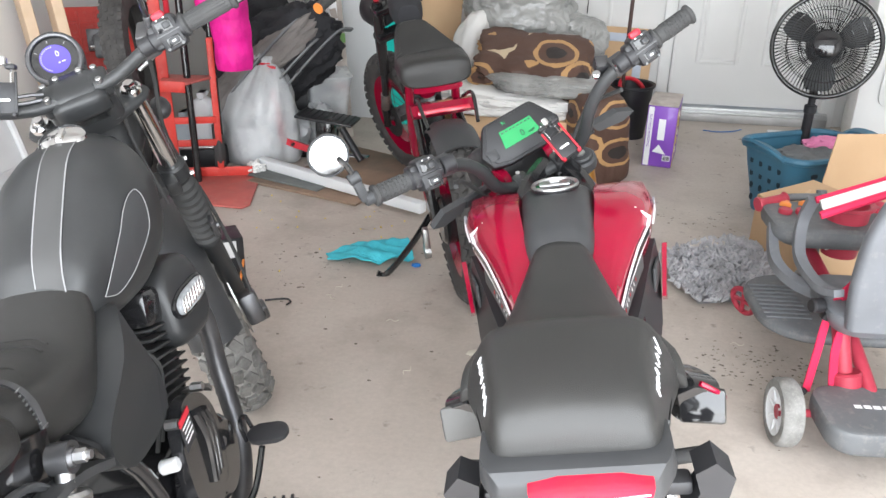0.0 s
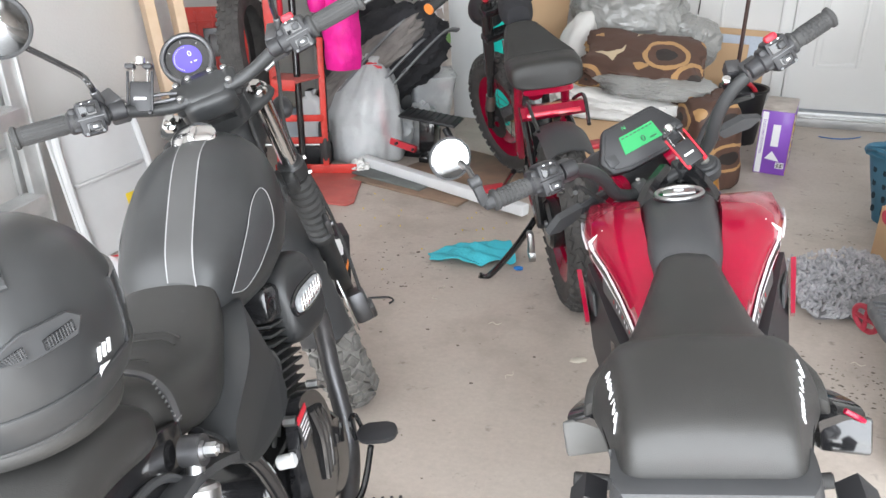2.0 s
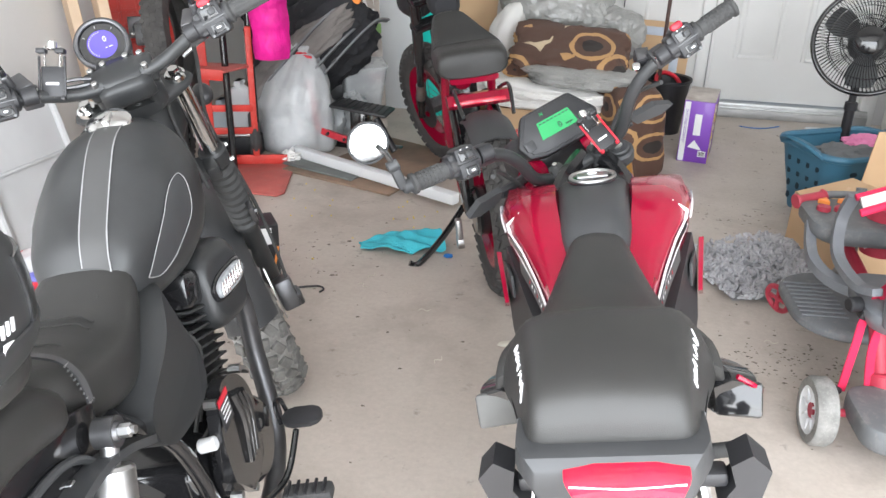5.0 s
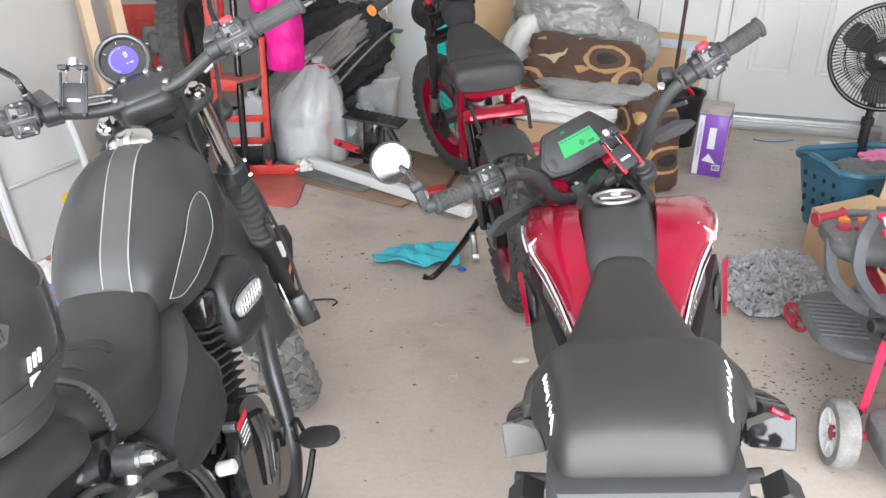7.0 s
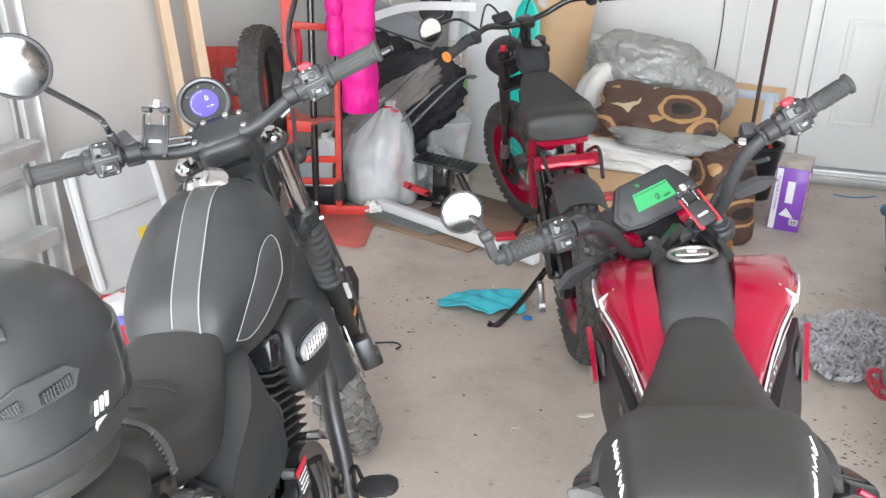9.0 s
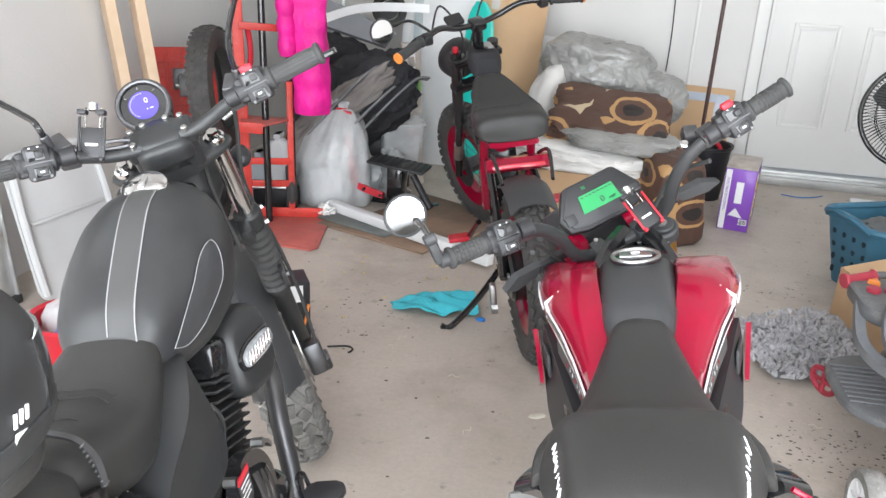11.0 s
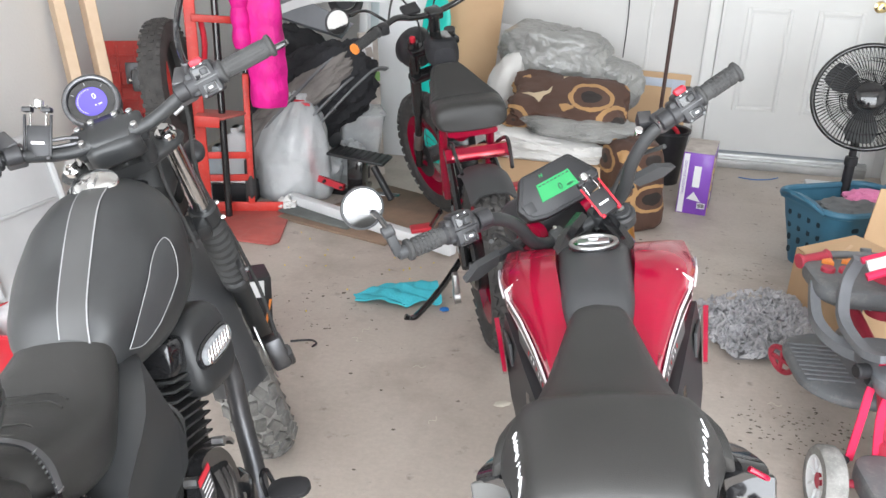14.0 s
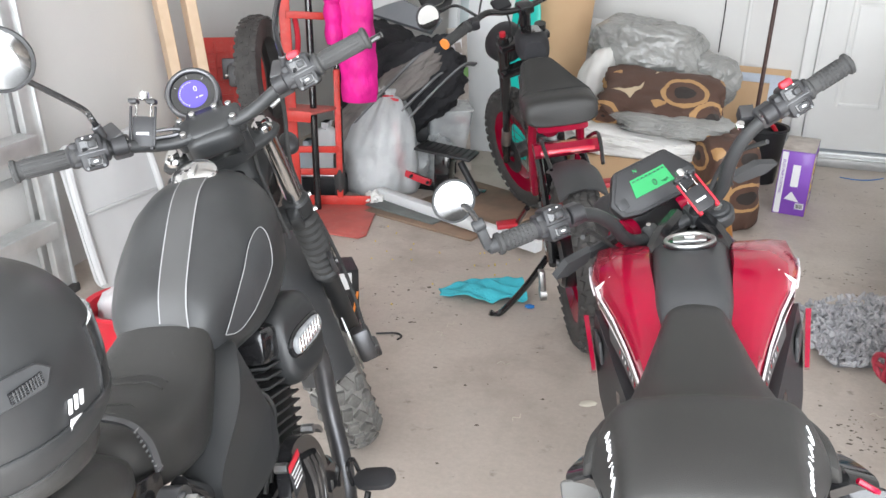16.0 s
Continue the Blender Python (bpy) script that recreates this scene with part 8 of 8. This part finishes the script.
def basket():
    b = thing("laundry_basket", pose(1.56, 3.80, 0, 0, 0, 22), "blue plastic laundry basket with oval holes, holding clothes", "laundry basket")
    k = 44
    def outline(w, d, z, r):
        pts = rounded(w, d, r, 10)
        return [(x, y, z) for x, y in pts]
    zs = [(0.40, 0.30, 0.0), (0.43, 0.33, 0.10), (0.47, 0.36, 0.20), (0.50, 0.39, 0.30)]
    outer = [outline(w, d, z, 0.09) for w, d, z in zs]
    inner = [outline(w - 0.012, d - 0.012, max(z, 0.008), 0.085) for w, d, z in zs][::-1]
    bm = bmesh.new()
    rings = [[bm.verts.new(p) for p in r] for r in outer + inner]
    n = len(rings[0])
    for p, q in zip(rings, rings[1:]):
        for i in range(n):
            j = (i + 1) % n
            bm.faces.new((p[i], p[j], q[j], q[i]))
    bm.faces.new(rings[0][::-1])
    bm.faces.new(rings[-1])
    part("shell", bm, M_BLUE_BASKET, b)
    rim = [(x * 1.02, y * 1.02, 0.305) for x, y in rounded(0.50, 0.39, 0.09, 8)]
    part("rim", bm_of(tube([*rim, rim[0]], 0.016, 8, 1)), M_BLUE_BASKET, b)
    for s in (-1, 1):
        part("handle", bm_of(tube([(s * 0.25, -0.12, 0.30), (s * 0.285, -0.08, 0.335), (s * 0.29, 0.0, 0.345), (s * 0.285, 0.08, 0.335), (s * 0.25, 0.12, 0.30)], 0.012, 8, 5, flat=(0.045, 0.012))), M_BLUE_BASKET, b)
    D = mat("basket_hole_shade", (0.012, 0.03, 0.045), 0.7)
    for row in range(4):
        z = 0.06 + 0.06 * row
        w, d = 0.40 + 0.33 * z, 0.30 + 0.30 * z
        for i in range(5):
            part("slot", bm_of(plate(rounded(0.035, 0.02, 0.0095, 4), 0.002, pose(-0.14 + 0.07 * i, -d / 2 - 0.0005, z, 90, 0, 0))), D, b)
            if i < 4:
                part("slot", bm_of(plate(rounded(0.02, 0.03, 0.0095, 4), 0.002, pose(-w / 2 - 0.0005, -0.09 + 0.06 * i, z, 90, 0, -90))), D, b)
    solid("folded_clothes", bm_of(blob(0.19, 0.13, 0.07, 0.25, 3, pose(0, 0, 0), 5, 8.8, None, 3)), M_GREY_FABRIC, pose(1.56, 3.80, 0.225, 0, 0, 20), "dark grey clothes lying in the laundry basket", "clothes")
    solid("pink_cloth", bm_of(blob(0.10, 0.06, 0.04, 0.3, 3, None, 4, 3.1)), mat("pink_cotton", (0.7, 0.22, 0.4), 0.8), pose(1.66, 3.90, 0.285), "pink cloth on top of the clothes", "clothes")


basket()


def dryer():
    d = thing("dryer", room(2.04, 4.98, 0, 0, 0, -14), "white clothes dryer standing beside the house door", "appliance")
    part("cabinet", bm_of(box(0.66, 0.64, 0.90, pose(0, 0, 0.47), 0.012)), M_DOOR, d)
    part("top", bm_of(box(0.67, 0.65, 0.03, pose(0, 0, 0.937), 0.010)), M_DOOR, d)
    part("console", bm_of(box(0.66, 0.10, 0.14, pose(0, 0.26, 1.02), 0.02)), M_DOOR, d)
    part("loading_door", bm_of(plate(rounded(0.46, 0.46, 0.04), 0.018, pose(0, -0.322, 0.55, 90, 0, 0), 0.006)), M_DOOR, d)
    for x in (-0.28, 0.28):
        for y in (-0.27, 0.27):
            part("foot", bm_of(cyl((x, y, 0), (x, y, 0.025), 0.022)), M_BLACK_PLASTIC, d)
    solid("white_block", bm_of(box(0.16, 0.10, 0.07, pose(0, 0, 0.035), 0.012)), M_WHITE_PLASTIC, pose(1.80, 4.86, 0, 0, 0, -12), "small white plastic block on the floor", "block")
    solid("blue_rope", bm_of(tube([(-0.11, 0.0, 0.006), (-0.03, -0.03, 0.006), (0.06, -0.01, 0.006), (0.13, 0.04, 0.006)], 0.003, 6)), M_BLUE_SCRAP, pose(1.52, 5.08, 0), "short blue rope by the threshold", "rope")


dryer()


# ---------------------------------------------------------------- shaggy mat, carton and tricycle
def shag_mat():
    r = thing("bath_mat", pose(1.06, 3.04, 0, 0, 0, 12), "grey shaggy chenille bath mat, crumpled on the floor", "mat")
    def height(x, y):
        return 0.03 + 0.035 * max(0, math.sin(5.5 * x + 2.5 * y + 0.8)) + 0.025 * noise.noise(Vector((x * 6, y * 6, 0)))
    def base(bm):
        g = [[bm.verts.new((x, y, max(0.004, height(x, y) - 0.012))) for x in np.linspace(-0.215, 0.215, 18)] for y in np.linspace(-0.175, 0.175, 16)]
        lo = [[bm.verts.new((v.co.x, v.co.y, 0.002)) for v in row] for row in g]
        for A in (g, lo):
            for p, q in zip(A, A[1:]):
                for i in range(17):
                    bm.faces.new((p[i], p[i + 1], q[i + 1], q[i]))
    part("backing", bm_of(base), M_SHAG, r)
    rnd = random.Random(4)
    bm = bmesh.new()
    for i in range(1500):
        x, y = rnd.uniform(-0.255, 0.255), rnd.uniform(-0.215, 0.215)
        if (abs(x) / 0.26) ** 5 + (abs(y) / 0.22) ** 5 > 1:
            continue
        z = height(x, y)
        d = Vector((rnd.gauss(0, 0.7), rnd.gauss(0, 0.7), 0.75)).normalized()
        L, w = rnd.uniform(0.018, 0.030), rnd.uniform(0.005, 0.0075)
        m = Matrix.Translation((x, y, z - 0.006)) @ d.to_track_quat("Z", "Y").to_matrix().to_4x4()
        _lathe(bm, [(w * 0.7, 0), (w, L * 0.4), (w * 0.9, L * 0.8), (0, L)], 5, m)
    tagged(part("shag", bm, M_SHAG, r), kind="stuff")


shag_mat()


def open_carton():
    c = thing("open_cardboard_box", pose(1.26, 2.90, 0, 0, 0, 8), "open brown cardboard box with its flaps folded out", "box")
    w, d, h = 0.62, 0.44, 0.24
    part("front_wall", bm_of(box(w, 0.006, h, pose(w / 2, 0, h / 2))), M_CARD, c)
    part("back_wall", bm_of(box(w, 0.006, h, pose(w / 2, d, h / 2))), M_CARD, c)
    part("side_wall", bm_of(box(0.006, d - 0.008, h, pose(0, d / 2, h / 2))), M_CARD, c)
    part("side_wall", bm_of(box(0.006, d - 0.008, h, pose(w, d / 2, h / 2))), M_CARD, c)
    part("bottom", bm_of(box(w - 0.01, d - 0.01, 0.006, pose(w / 2, d / 2, 0.004))), M_CARD, c)
    part("flap", bm_of(plate([(0, 0), (0.0, 0.43), (0.20, 0.38), (0.26, 0.05)], 0.005, pose(0, 0.0, h, 0, -22, 0))), M_CARD, c, "flap half folded over the opening")
    part("flap", bm_of(plate([(0.25, 0), (w, 0), (w, 0.24), (0.29, 0.24)], 0.005, pose(0.0, d, h, 84, 0, 0))), M_CARD, c, "flap standing upright")
    part("flap", bm_of(plate([(0, 0), (w, 0), (w - 0.05, -0.2), (0.05, -0.2)], 0.005, pose(0, 0, h, 55, 0, 0))), M_CARD, c)
    part("print_mark", bm_of(box(0.05, 0.012, 0.001, pose(0.12, 0.30, h + 0.055, 0, -22, 30))), M_CARD_BARE, c)


open_carton()


def tricycle():
    t = thing("tricycle", pose(1.16, 2.03, 0, 0, 0, -1), "grey and red toddler tricycle with push seat, dusty", "tricycle")
    def wheel(x, y, R, w):
        wh = part("rear_wheel", bm_of(lathe([(0, -w * 0.3), (R * 0.22, -w * 0.34), (R * 0.22, w * 0.34), (0, w * 0.3)], 24, pose(x, y, R, 0, 90, 0))), M_TRIKE_RED, t)
        part("tyre", bm_of(lathe([(R * 0.70, -w * 0.5), (R * 0.92, -w * 0.48), (R, -w * 0.3), (R, w * 0.3), (R * 0.92, w * 0.48), (R * 0.70, w * 0.5), (R * 0.70, -w * 0.5)], 40, pose(x, y, R, 0, 90, 0))), M_TYRE_DUST, wh)
        part("rim", bm_of(lathe([(R * 0.22, -w * 0.25), (R * 0.62, -w * 0.36), (R * 0.72, -w * 0.49), (R * 0.72, w * 0.49), (R * 0.62, w * 0.36), (R * 0.22, w * 0.25)], 36, pose(x, y, R, 0, 90, 0))), M_WHITE_PLASTIC, wh)
        for i in range(8):
            a = 2 * math.pi * i / 8
            part("rim_rib", bm_of(box(w * 0.84, 0.006, R * 0.36, pose(x, y, R) @ Matrix.Rotation(a, 4, "X") @ pose(0, 0, R * 0.45), 0.001, 1)), M_WHITE_PLASTIC, wh)
    wheel(-0.235, 0.02, 0.092, 0.055)
    wheel(0.235, 0.02, 0.092, 0.055)
    part("axle", bm_of(cyl((-0.21, 0.02, 0.092), (0.21, 0.02, 0.092), 0.011)), M_TRIKE_RED, t)
    step = part("rear_step", bm_of(loft([[(x * k, -0.03 + y * k, z) for x, y in rounded(0.34, 0.22, 0.06)] for k, z in ((0.90, 0.075), (0.98, 0.09), (1.0, 0.13), (0.98, 0.145), (0.90, 0.148))], n=2)), M_TRIKE_DARK, t, "dark grey rear step, scuffed, with a white wordmark")
    for i in range(5):
        part("wordmark_bar", bm_of(box(0.018, 0.014, 0.001, pose(-0.07 + 0.024 * i, -0.02, 0.149, 0, 0, 0))), M_WHITE_DECAL, step)
    part("wordmark_bar", bm_of(box(0.09, 0.003, 0.001, pose(0.10, -0.03, 0.149, 0, 0, -6))), M_WHITE_DECAL, step)
    part("main_tube", bm_of(tube([(0.0, 0.06, 0.13), (-0.02, 0.20, 0.22), (-0.04, 0.40, 0.30), (-0.06, 0.58, 0.36)], 0.019, 10)), M_TRIKE_RED, t)
    part("seat_post", bm_of(tube([(-0.06, 0.10, 0.14), (-0.09, 0.14, 0.30)], 0.023, 10, 1), cyl((-0.055, 0.10, 0.13), (-0.06, 0.11, 0.175), 0.042, bevel=0.006)), M_TRIKE_RED, t)
    part("push_tube", bm_of(tube([(0.05, 0.02, 0.16), (0.10, 0.06, 0.30), (0.14, -0.02, 0.55)], 0.013, 8)), M_TRIKE_GREY, t)
    seat = part("seat", bm_of(loft([[(x, y + 0.18, z) for x, y in rounded(w, d, 0.06)] for w, d, z in ((0.24, 0.22, 0.30), (0.28, 0.26, 0.33), (0.29, 0.27, 0.36), (0.26, 0.24, 0.37))], n=2)), M_TRIKE_GREY, t)
    part("backrest", bm_of(loft([[(x, 0.05 + y, z) for x, y in rounded(w, 0.05, 0.02)] for w, z in ((0.24, 0.34), (0.26, 0.45), (0.25, 0.58), (0.19, 0.68))], n=3)), M_TRIKE_GREY, seat)
    for s in (-1, 1):
        arm = part("armrest", bm_of(tube([(s * 0.14, 0.08, 0.42), (s * 0.16, 0.16, 0.40), (s * 0.17, 0.30, 0.42), (s * 0.16, 0.36, 0.50), (s * 0.15, 0.34, 0.58)], 0.016, 8, 6, flat=(0.03, 0.02))), M_TRIKE_GREY, seat)
        part("knob", bm_of(cyl((s * 0.15, 0.13, 0.36), (s * 0.185, 0.12, 0.36), 0.02, bevel=0.004)), M_BLACK_PLASTIC, seat)
    part("front_tray", bm_of(loft([[(x, 0.52 + y, z) for x, y in rounded(w, d, 0.07)] for w, d, z in ((0.36, 0.22, 0.40), (0.40, 0.25, 0.42), (0.40, 0.25, 0.455), (0.37, 0.22, 0.462))], n=2)), M_TRIKE_DARK, t, "dark grey play tray with buttons")
    for x, y, mt in ((-0.15, 0.53, M_TRIKE_RED), (-0.10, 0.53, M_TRIKE_RED), (-0.13, 0.59, M_ORANGE), (-0.07, 0.60, M_ORANGE), (0.13, 0.58, M_TRIKE_RED)):
        part("tray_button", bm_of(cyl((x, y, 0.458), (x, y, 0.476), 0.02, seg=20 if mt is M_TRIKE_RED else 3, bevel=0.003)), mt, t)
    part("cup_holder", bm_of(lathe([(0, 0.0), (0.05, 0.0), (0.062, 0.15), (0.072, 0.155), (0.072, 0.165), (0.056, 0.16), (0.045, 0.01), (0, 0.01)], 28, pose(0.02, 0.50, 0.35))), M_TRIKE_RED, t)
    part("wordmark_bar", bm_of(box(0.012, 0.003, 0.08, pose(-0.045, 0.452, 0.42, 0, -14, 0))), M_WHITE_DECAL, t)
    part("guard_ring", bm_of(tube([(-0.19, 0.50, 0.43), (-0.20, 0.38, 0.36), (-0.14, 0.26, 0.34), (0.0, 0.23, 0.345), (0.14, 0.26, 0.34), (0.20, 0.38, 0.36), (0.19, 0.50, 0.43)], 0.02, 8, 6, flat=(0.028, 0.032))), M_TRIKE_GREY, t)
    part("handlebar", bm_of(tube([(-0.18, 0.62, 0.455), (-0.09, 0.65, 0.47), (0.12, 0.65, 0.47), (0.2, 0.62, 0.455)], 0.012, 10)), M_TRIKE_DARK, t)
    for s in (-1, 1):
        part("grip", bm_of(lathe([(0, 0), (0.020, 0), (0.024, 0.006), (0.018, 0.012), (0.017, 0.085), (0.024, 0.095), (0.022, 0.10), (0, 0.10)], 20, aim((s * 0.115, 0.64, 0.467), (s * 0.9, -0.28, -0.12)))), M_TRIKE_RED, t)
    part("handle_post", bm_of(cyl((0.0, 0.60, 0.18), (0.0, 0.67, 0.49), 0.016)), M_TRIKE_DARK, t)
    foot = part("footrest", bm_of(loft([[(x + 0.02, 0.44 + y, z) for x, y in rounded(w, d, 0.14, 8)] for w, d, z in ((0.46, 0.36, 0.165), (0.50, 0.40, 0.18), (0.50, 0.40, 0.20), (0.47, 0.37, 0.21))], n=2)), M_TRIKE_DARK, t, "ribbed dark grey foot tray")
    for i in range(9):
        part("footrest_rib", bm_of(box(0.13, 0.006, 0.005, pose(-0.15, 0.33 + 0.026 * i, 0.2115), 0.001, 1)), M_TRIKE_GREY, foot)
    fw = part("front_wheel", bm_of(ring(0.10, 0.018, pose(0.0, 0.62, 0.118, 0, 90, 0), 36, 10)), M_TYRE_DUST, t)
    for k in range(5):
        a = 2 * math.pi * k / 5
        part("spoke", bm_of(box(0.02, 0.02, 0.09, pose(0, 0.62, 0.118) @ Matrix.Rotation(a, 4, "X") @ pose(0, 0, 0.045), 0.004)), M_TRIKE_RED, fw)
    ped = part("pedal", bm_of(ring(0.045, 0.009, pose(-0.20, 0.60, 0.12, 0, 75, 30), 28, 8)), M_TRIKE_RED, t)
    part("cross", bm_of(box(0.012, 0.08, 0.012, pose(-0.20, 0.60, 0.12, 0, 0, 30), 0.003), box(0.012, 0.012, 0.08, pose(-0.20, 0.60, 0.12, 0, 0, 30), 0.003)), M_TRIKE_RED, ped)
    for k, (dx, dz) in enumerate(((0.0, 0.0), (0.045, -0.01))):
        st = part("harness_strap", bm_of(tube([(0.02, 0.18, 0.47), (-0.08, 0.16, 0.40), (-0.13 + dx, 0.13, 0.33), (-0.15 + dx, 0.10, 0.24), (-0.165 + dx * 1.6, 0.08, 0.12 + dz)], 0.01, 6, 6, flat=(0.004, 0.026))), M_STRAP, t)
    part("buckle", bm_of(box(0.035, 0.02, 0.03, pose(-0.185, 0.075, 0.125, 0, 30, 0), 0.006)), M_BLACK_PLASTIC, t)
    part("strap_adjuster", bm_of(box(0.02, 0.03, 0.045, pose(-0.135, 0.13, 0.34, 0, 20, 0), 0.005)), M_BLACK_PLASTIC, t)
    can = part("canopy", bm_of(loft([[(-0.16 + 0.02 * i, 0.24, 0.585 + 0.008 * i) if k == 0 else (-0.16 + 0.02 * i + dx, 0.24 + dy, 0.585 + 0.008 * i + dz) for k, (dx, dy, dz) in enumerate(((0, 0, 0), (0.0, 0.03, 0.016), (0.006, 0.055, 0.008), (0.006, 0.03, -0.004)))] for i in range(14)], n=2)), M_WHITE_FABRIC, t, "folded white and red sun canopy")
    part("canopy_edge", bm_of(tube([(-0.17, 0.225, 0.575), (-0.03, 0.225, 0.635), (0.12, 0.225, 0.695)], 0.011, 8), tube([(-0.16, 0.30, 0.59), (0.0, 0.305, 0.65), (0.12, 0.31, 0.70)], 0.010, 8)), M_STRAP, can)


tricycle()


# ---------------------------------------------------------------- small things on the floor
def floor_cloth():
    def sheet(bm):
        g = []
        for j, y in enumerate(np.linspace(-0.09, 0.09, 26)):
            row = []
            for i, x in enumerate(np.linspace(-0.17, 0.15, 40)):
                taper = 0.25 + 0.75 * min(1, (x + 0.19) / 0.16)
                yy = y * taper
                z = 0.008 + 0.05 * taper * max(0, 1 - (abs(yy) / 0.10) ** 2) * (0.5 + 0.5 * noise.noise(Vector((x * 14, yy * 20, 3.3)))) + 0.018 * abs(math.sin(28 * x + 40 * yy))* taper
                row.append(bm.verts.new((x + 0.02 * noise.noise(Vector((x * 20, y * 20, 1))), yy + 0.02 * noise.noise(Vector((x * 18, y * 9, 7))), z)))
            g.append(row)
        for p, q in zip(g, g[1:]):
            for i in range(39):
                bm.faces.new((p[i], p[i + 1], q[i + 1], q[i]))
        geo = bmesh.ops.extrude_face_region(bm, geom=list(bm.faces))
        for v in geo["geom"]:
            if isinstance(v, bmesh.types.BMVert):
                v.co.z -= 0.006
    solid("microfibre_cloth", bm_of(sheet), M_CLOTH, pose(-0.32, 3.11, 0, 0, 0, 14), "crumpled turquoise microfibre cloth on the concrete", "cloth")
    solid("blue_scrap", bm_of(blob(0.018, 0.012, 0.008, 0.4, 4, pose(0, 0, 0.007), 3)), M_BLUE_SCRAP, pose(-0.14, 3.03, 0), "tiny blue plastic scrap on the floor", "scrap")
    solid("bent_wire", bm_of(tube([(-0.04, -0.01, 0.005), (0.02, 0.02, 0.005), (0.05, 0.005, 0.006), (0.045, -0.02, 0.005)], 0.0035, 6)), M_BLACK_PLASTIC, pose(-0.60, 2.70, 0, 0, 0, -10), "bent black bit of wire on the floor", "wire")
    c = thing("battery_carton", pose(-0.80, 2.72, 0, 0, 0, 28), "small dark printed carton standing behind the cruiser's wheel", "carton")
    part("carton", bm_of(box(0.16, 0.12, 0.24, pose(0, 0, 0.12), 0.004)), M_BLACK_PLASTIC, c)
    part("print_panel", bm_of(box(0.05, 0.002, 0.06, pose(0.03, -0.061, 0.20))), M_WHITE_DECAL, c)
    part("orange_stripe", bm_of(box(0.008, 0.002, 0.14, pose(0.06, -0.0612, 0.09, 0, 12, 0))), M_ORANGE, c)
    for x, y, rz in ((-0.18, 2.60, 10), (-0.42, 2.75, -40), (-0.40, 2.83, 60), (0.66, 2.62, 5), (0.95, 2.55, -8), (-0.1, 2.3, 60), (0.63, 3.75, 20)):
        solid("paper_scrap", bm_of(tube([(-0.022, 0, 0.002), (-0.008, 0.010, 0.003), (0.006, -0.004, 0.002), (0.022, 0.006, 0.002)], 0.0013, 5)), M_PAPER, pose(x, y, 0, 0, 0, rz), "thin pale thread of packing paper on the floor", "scrap", "paper scraps")
    solid("dry_leaf", bm_of(blob(0.028, 0.016, 0.004, 0.3, 3, pose(0, 0, 0.004), 3)), M_PAPER, pose(0.10, 2.42, 0, 0, 0, 30), "pale flattened leaf on the floor", "leaf")
    rnd = random.Random(11)
    bm = bmesh.new()
    def flake(x, y, s):
        n = rnd.randint(4, 6)
        vs = [bm.verts.new((x + s * rnd.uniform(0.5, 1.3) * math.cos(2 * math.pi * k / n), y + s * rnd.uniform(0.4, 1.0) * math.sin(2 * math.pi * k / n), 0.0015)) for k in range(n)]
        bm.faces.new(vs)
    for cx, cy, sx, sy, n in ((1.0, 2.42, 0.12, 0.09, 190), (1.05, 3.62, 0.10, 0.10, 40), (-0.62, 2.98, 0.12, 0.16, 60), (0.85, 3.6, 0.25, 0.3, 70), (-0.3, 2.9, 0.5, 0.5, 60), (-0.75, 2.0, 0.25, 0.3, 70), (0.3, 2.0, 0.9, 0.6, 60), (1.45, 4.75, 0.3, 0.2, 50)):
        for i in range(n):
            flake(rnd.gauss(cx, sx), rnd.gauss(cy, sy), abs(rnd.gauss(0.002, 0.003)) + 0.001)
    tagged(part("dirt_flakes", bm, M_DIRT), "dark dried dirt flakes scattered over the concrete", "dirt", kind="stuff")
    bm = bmesh.new()
    for i in range(46):
        x, y = rnd.gauss(-0.55, 0.35), rnd.gauss(3.55, 0.35)
        bmesh.ops.create_icosphere(bm, subdivisions=1, radius=0.0035, matrix=pose(x, y, 0.004))
    tagged(part("yellow_pellets", bm, M_YELLOW), "tiny yellow pellets scattered on the floor", "pellets", kind="stuff")


floor_cloth()
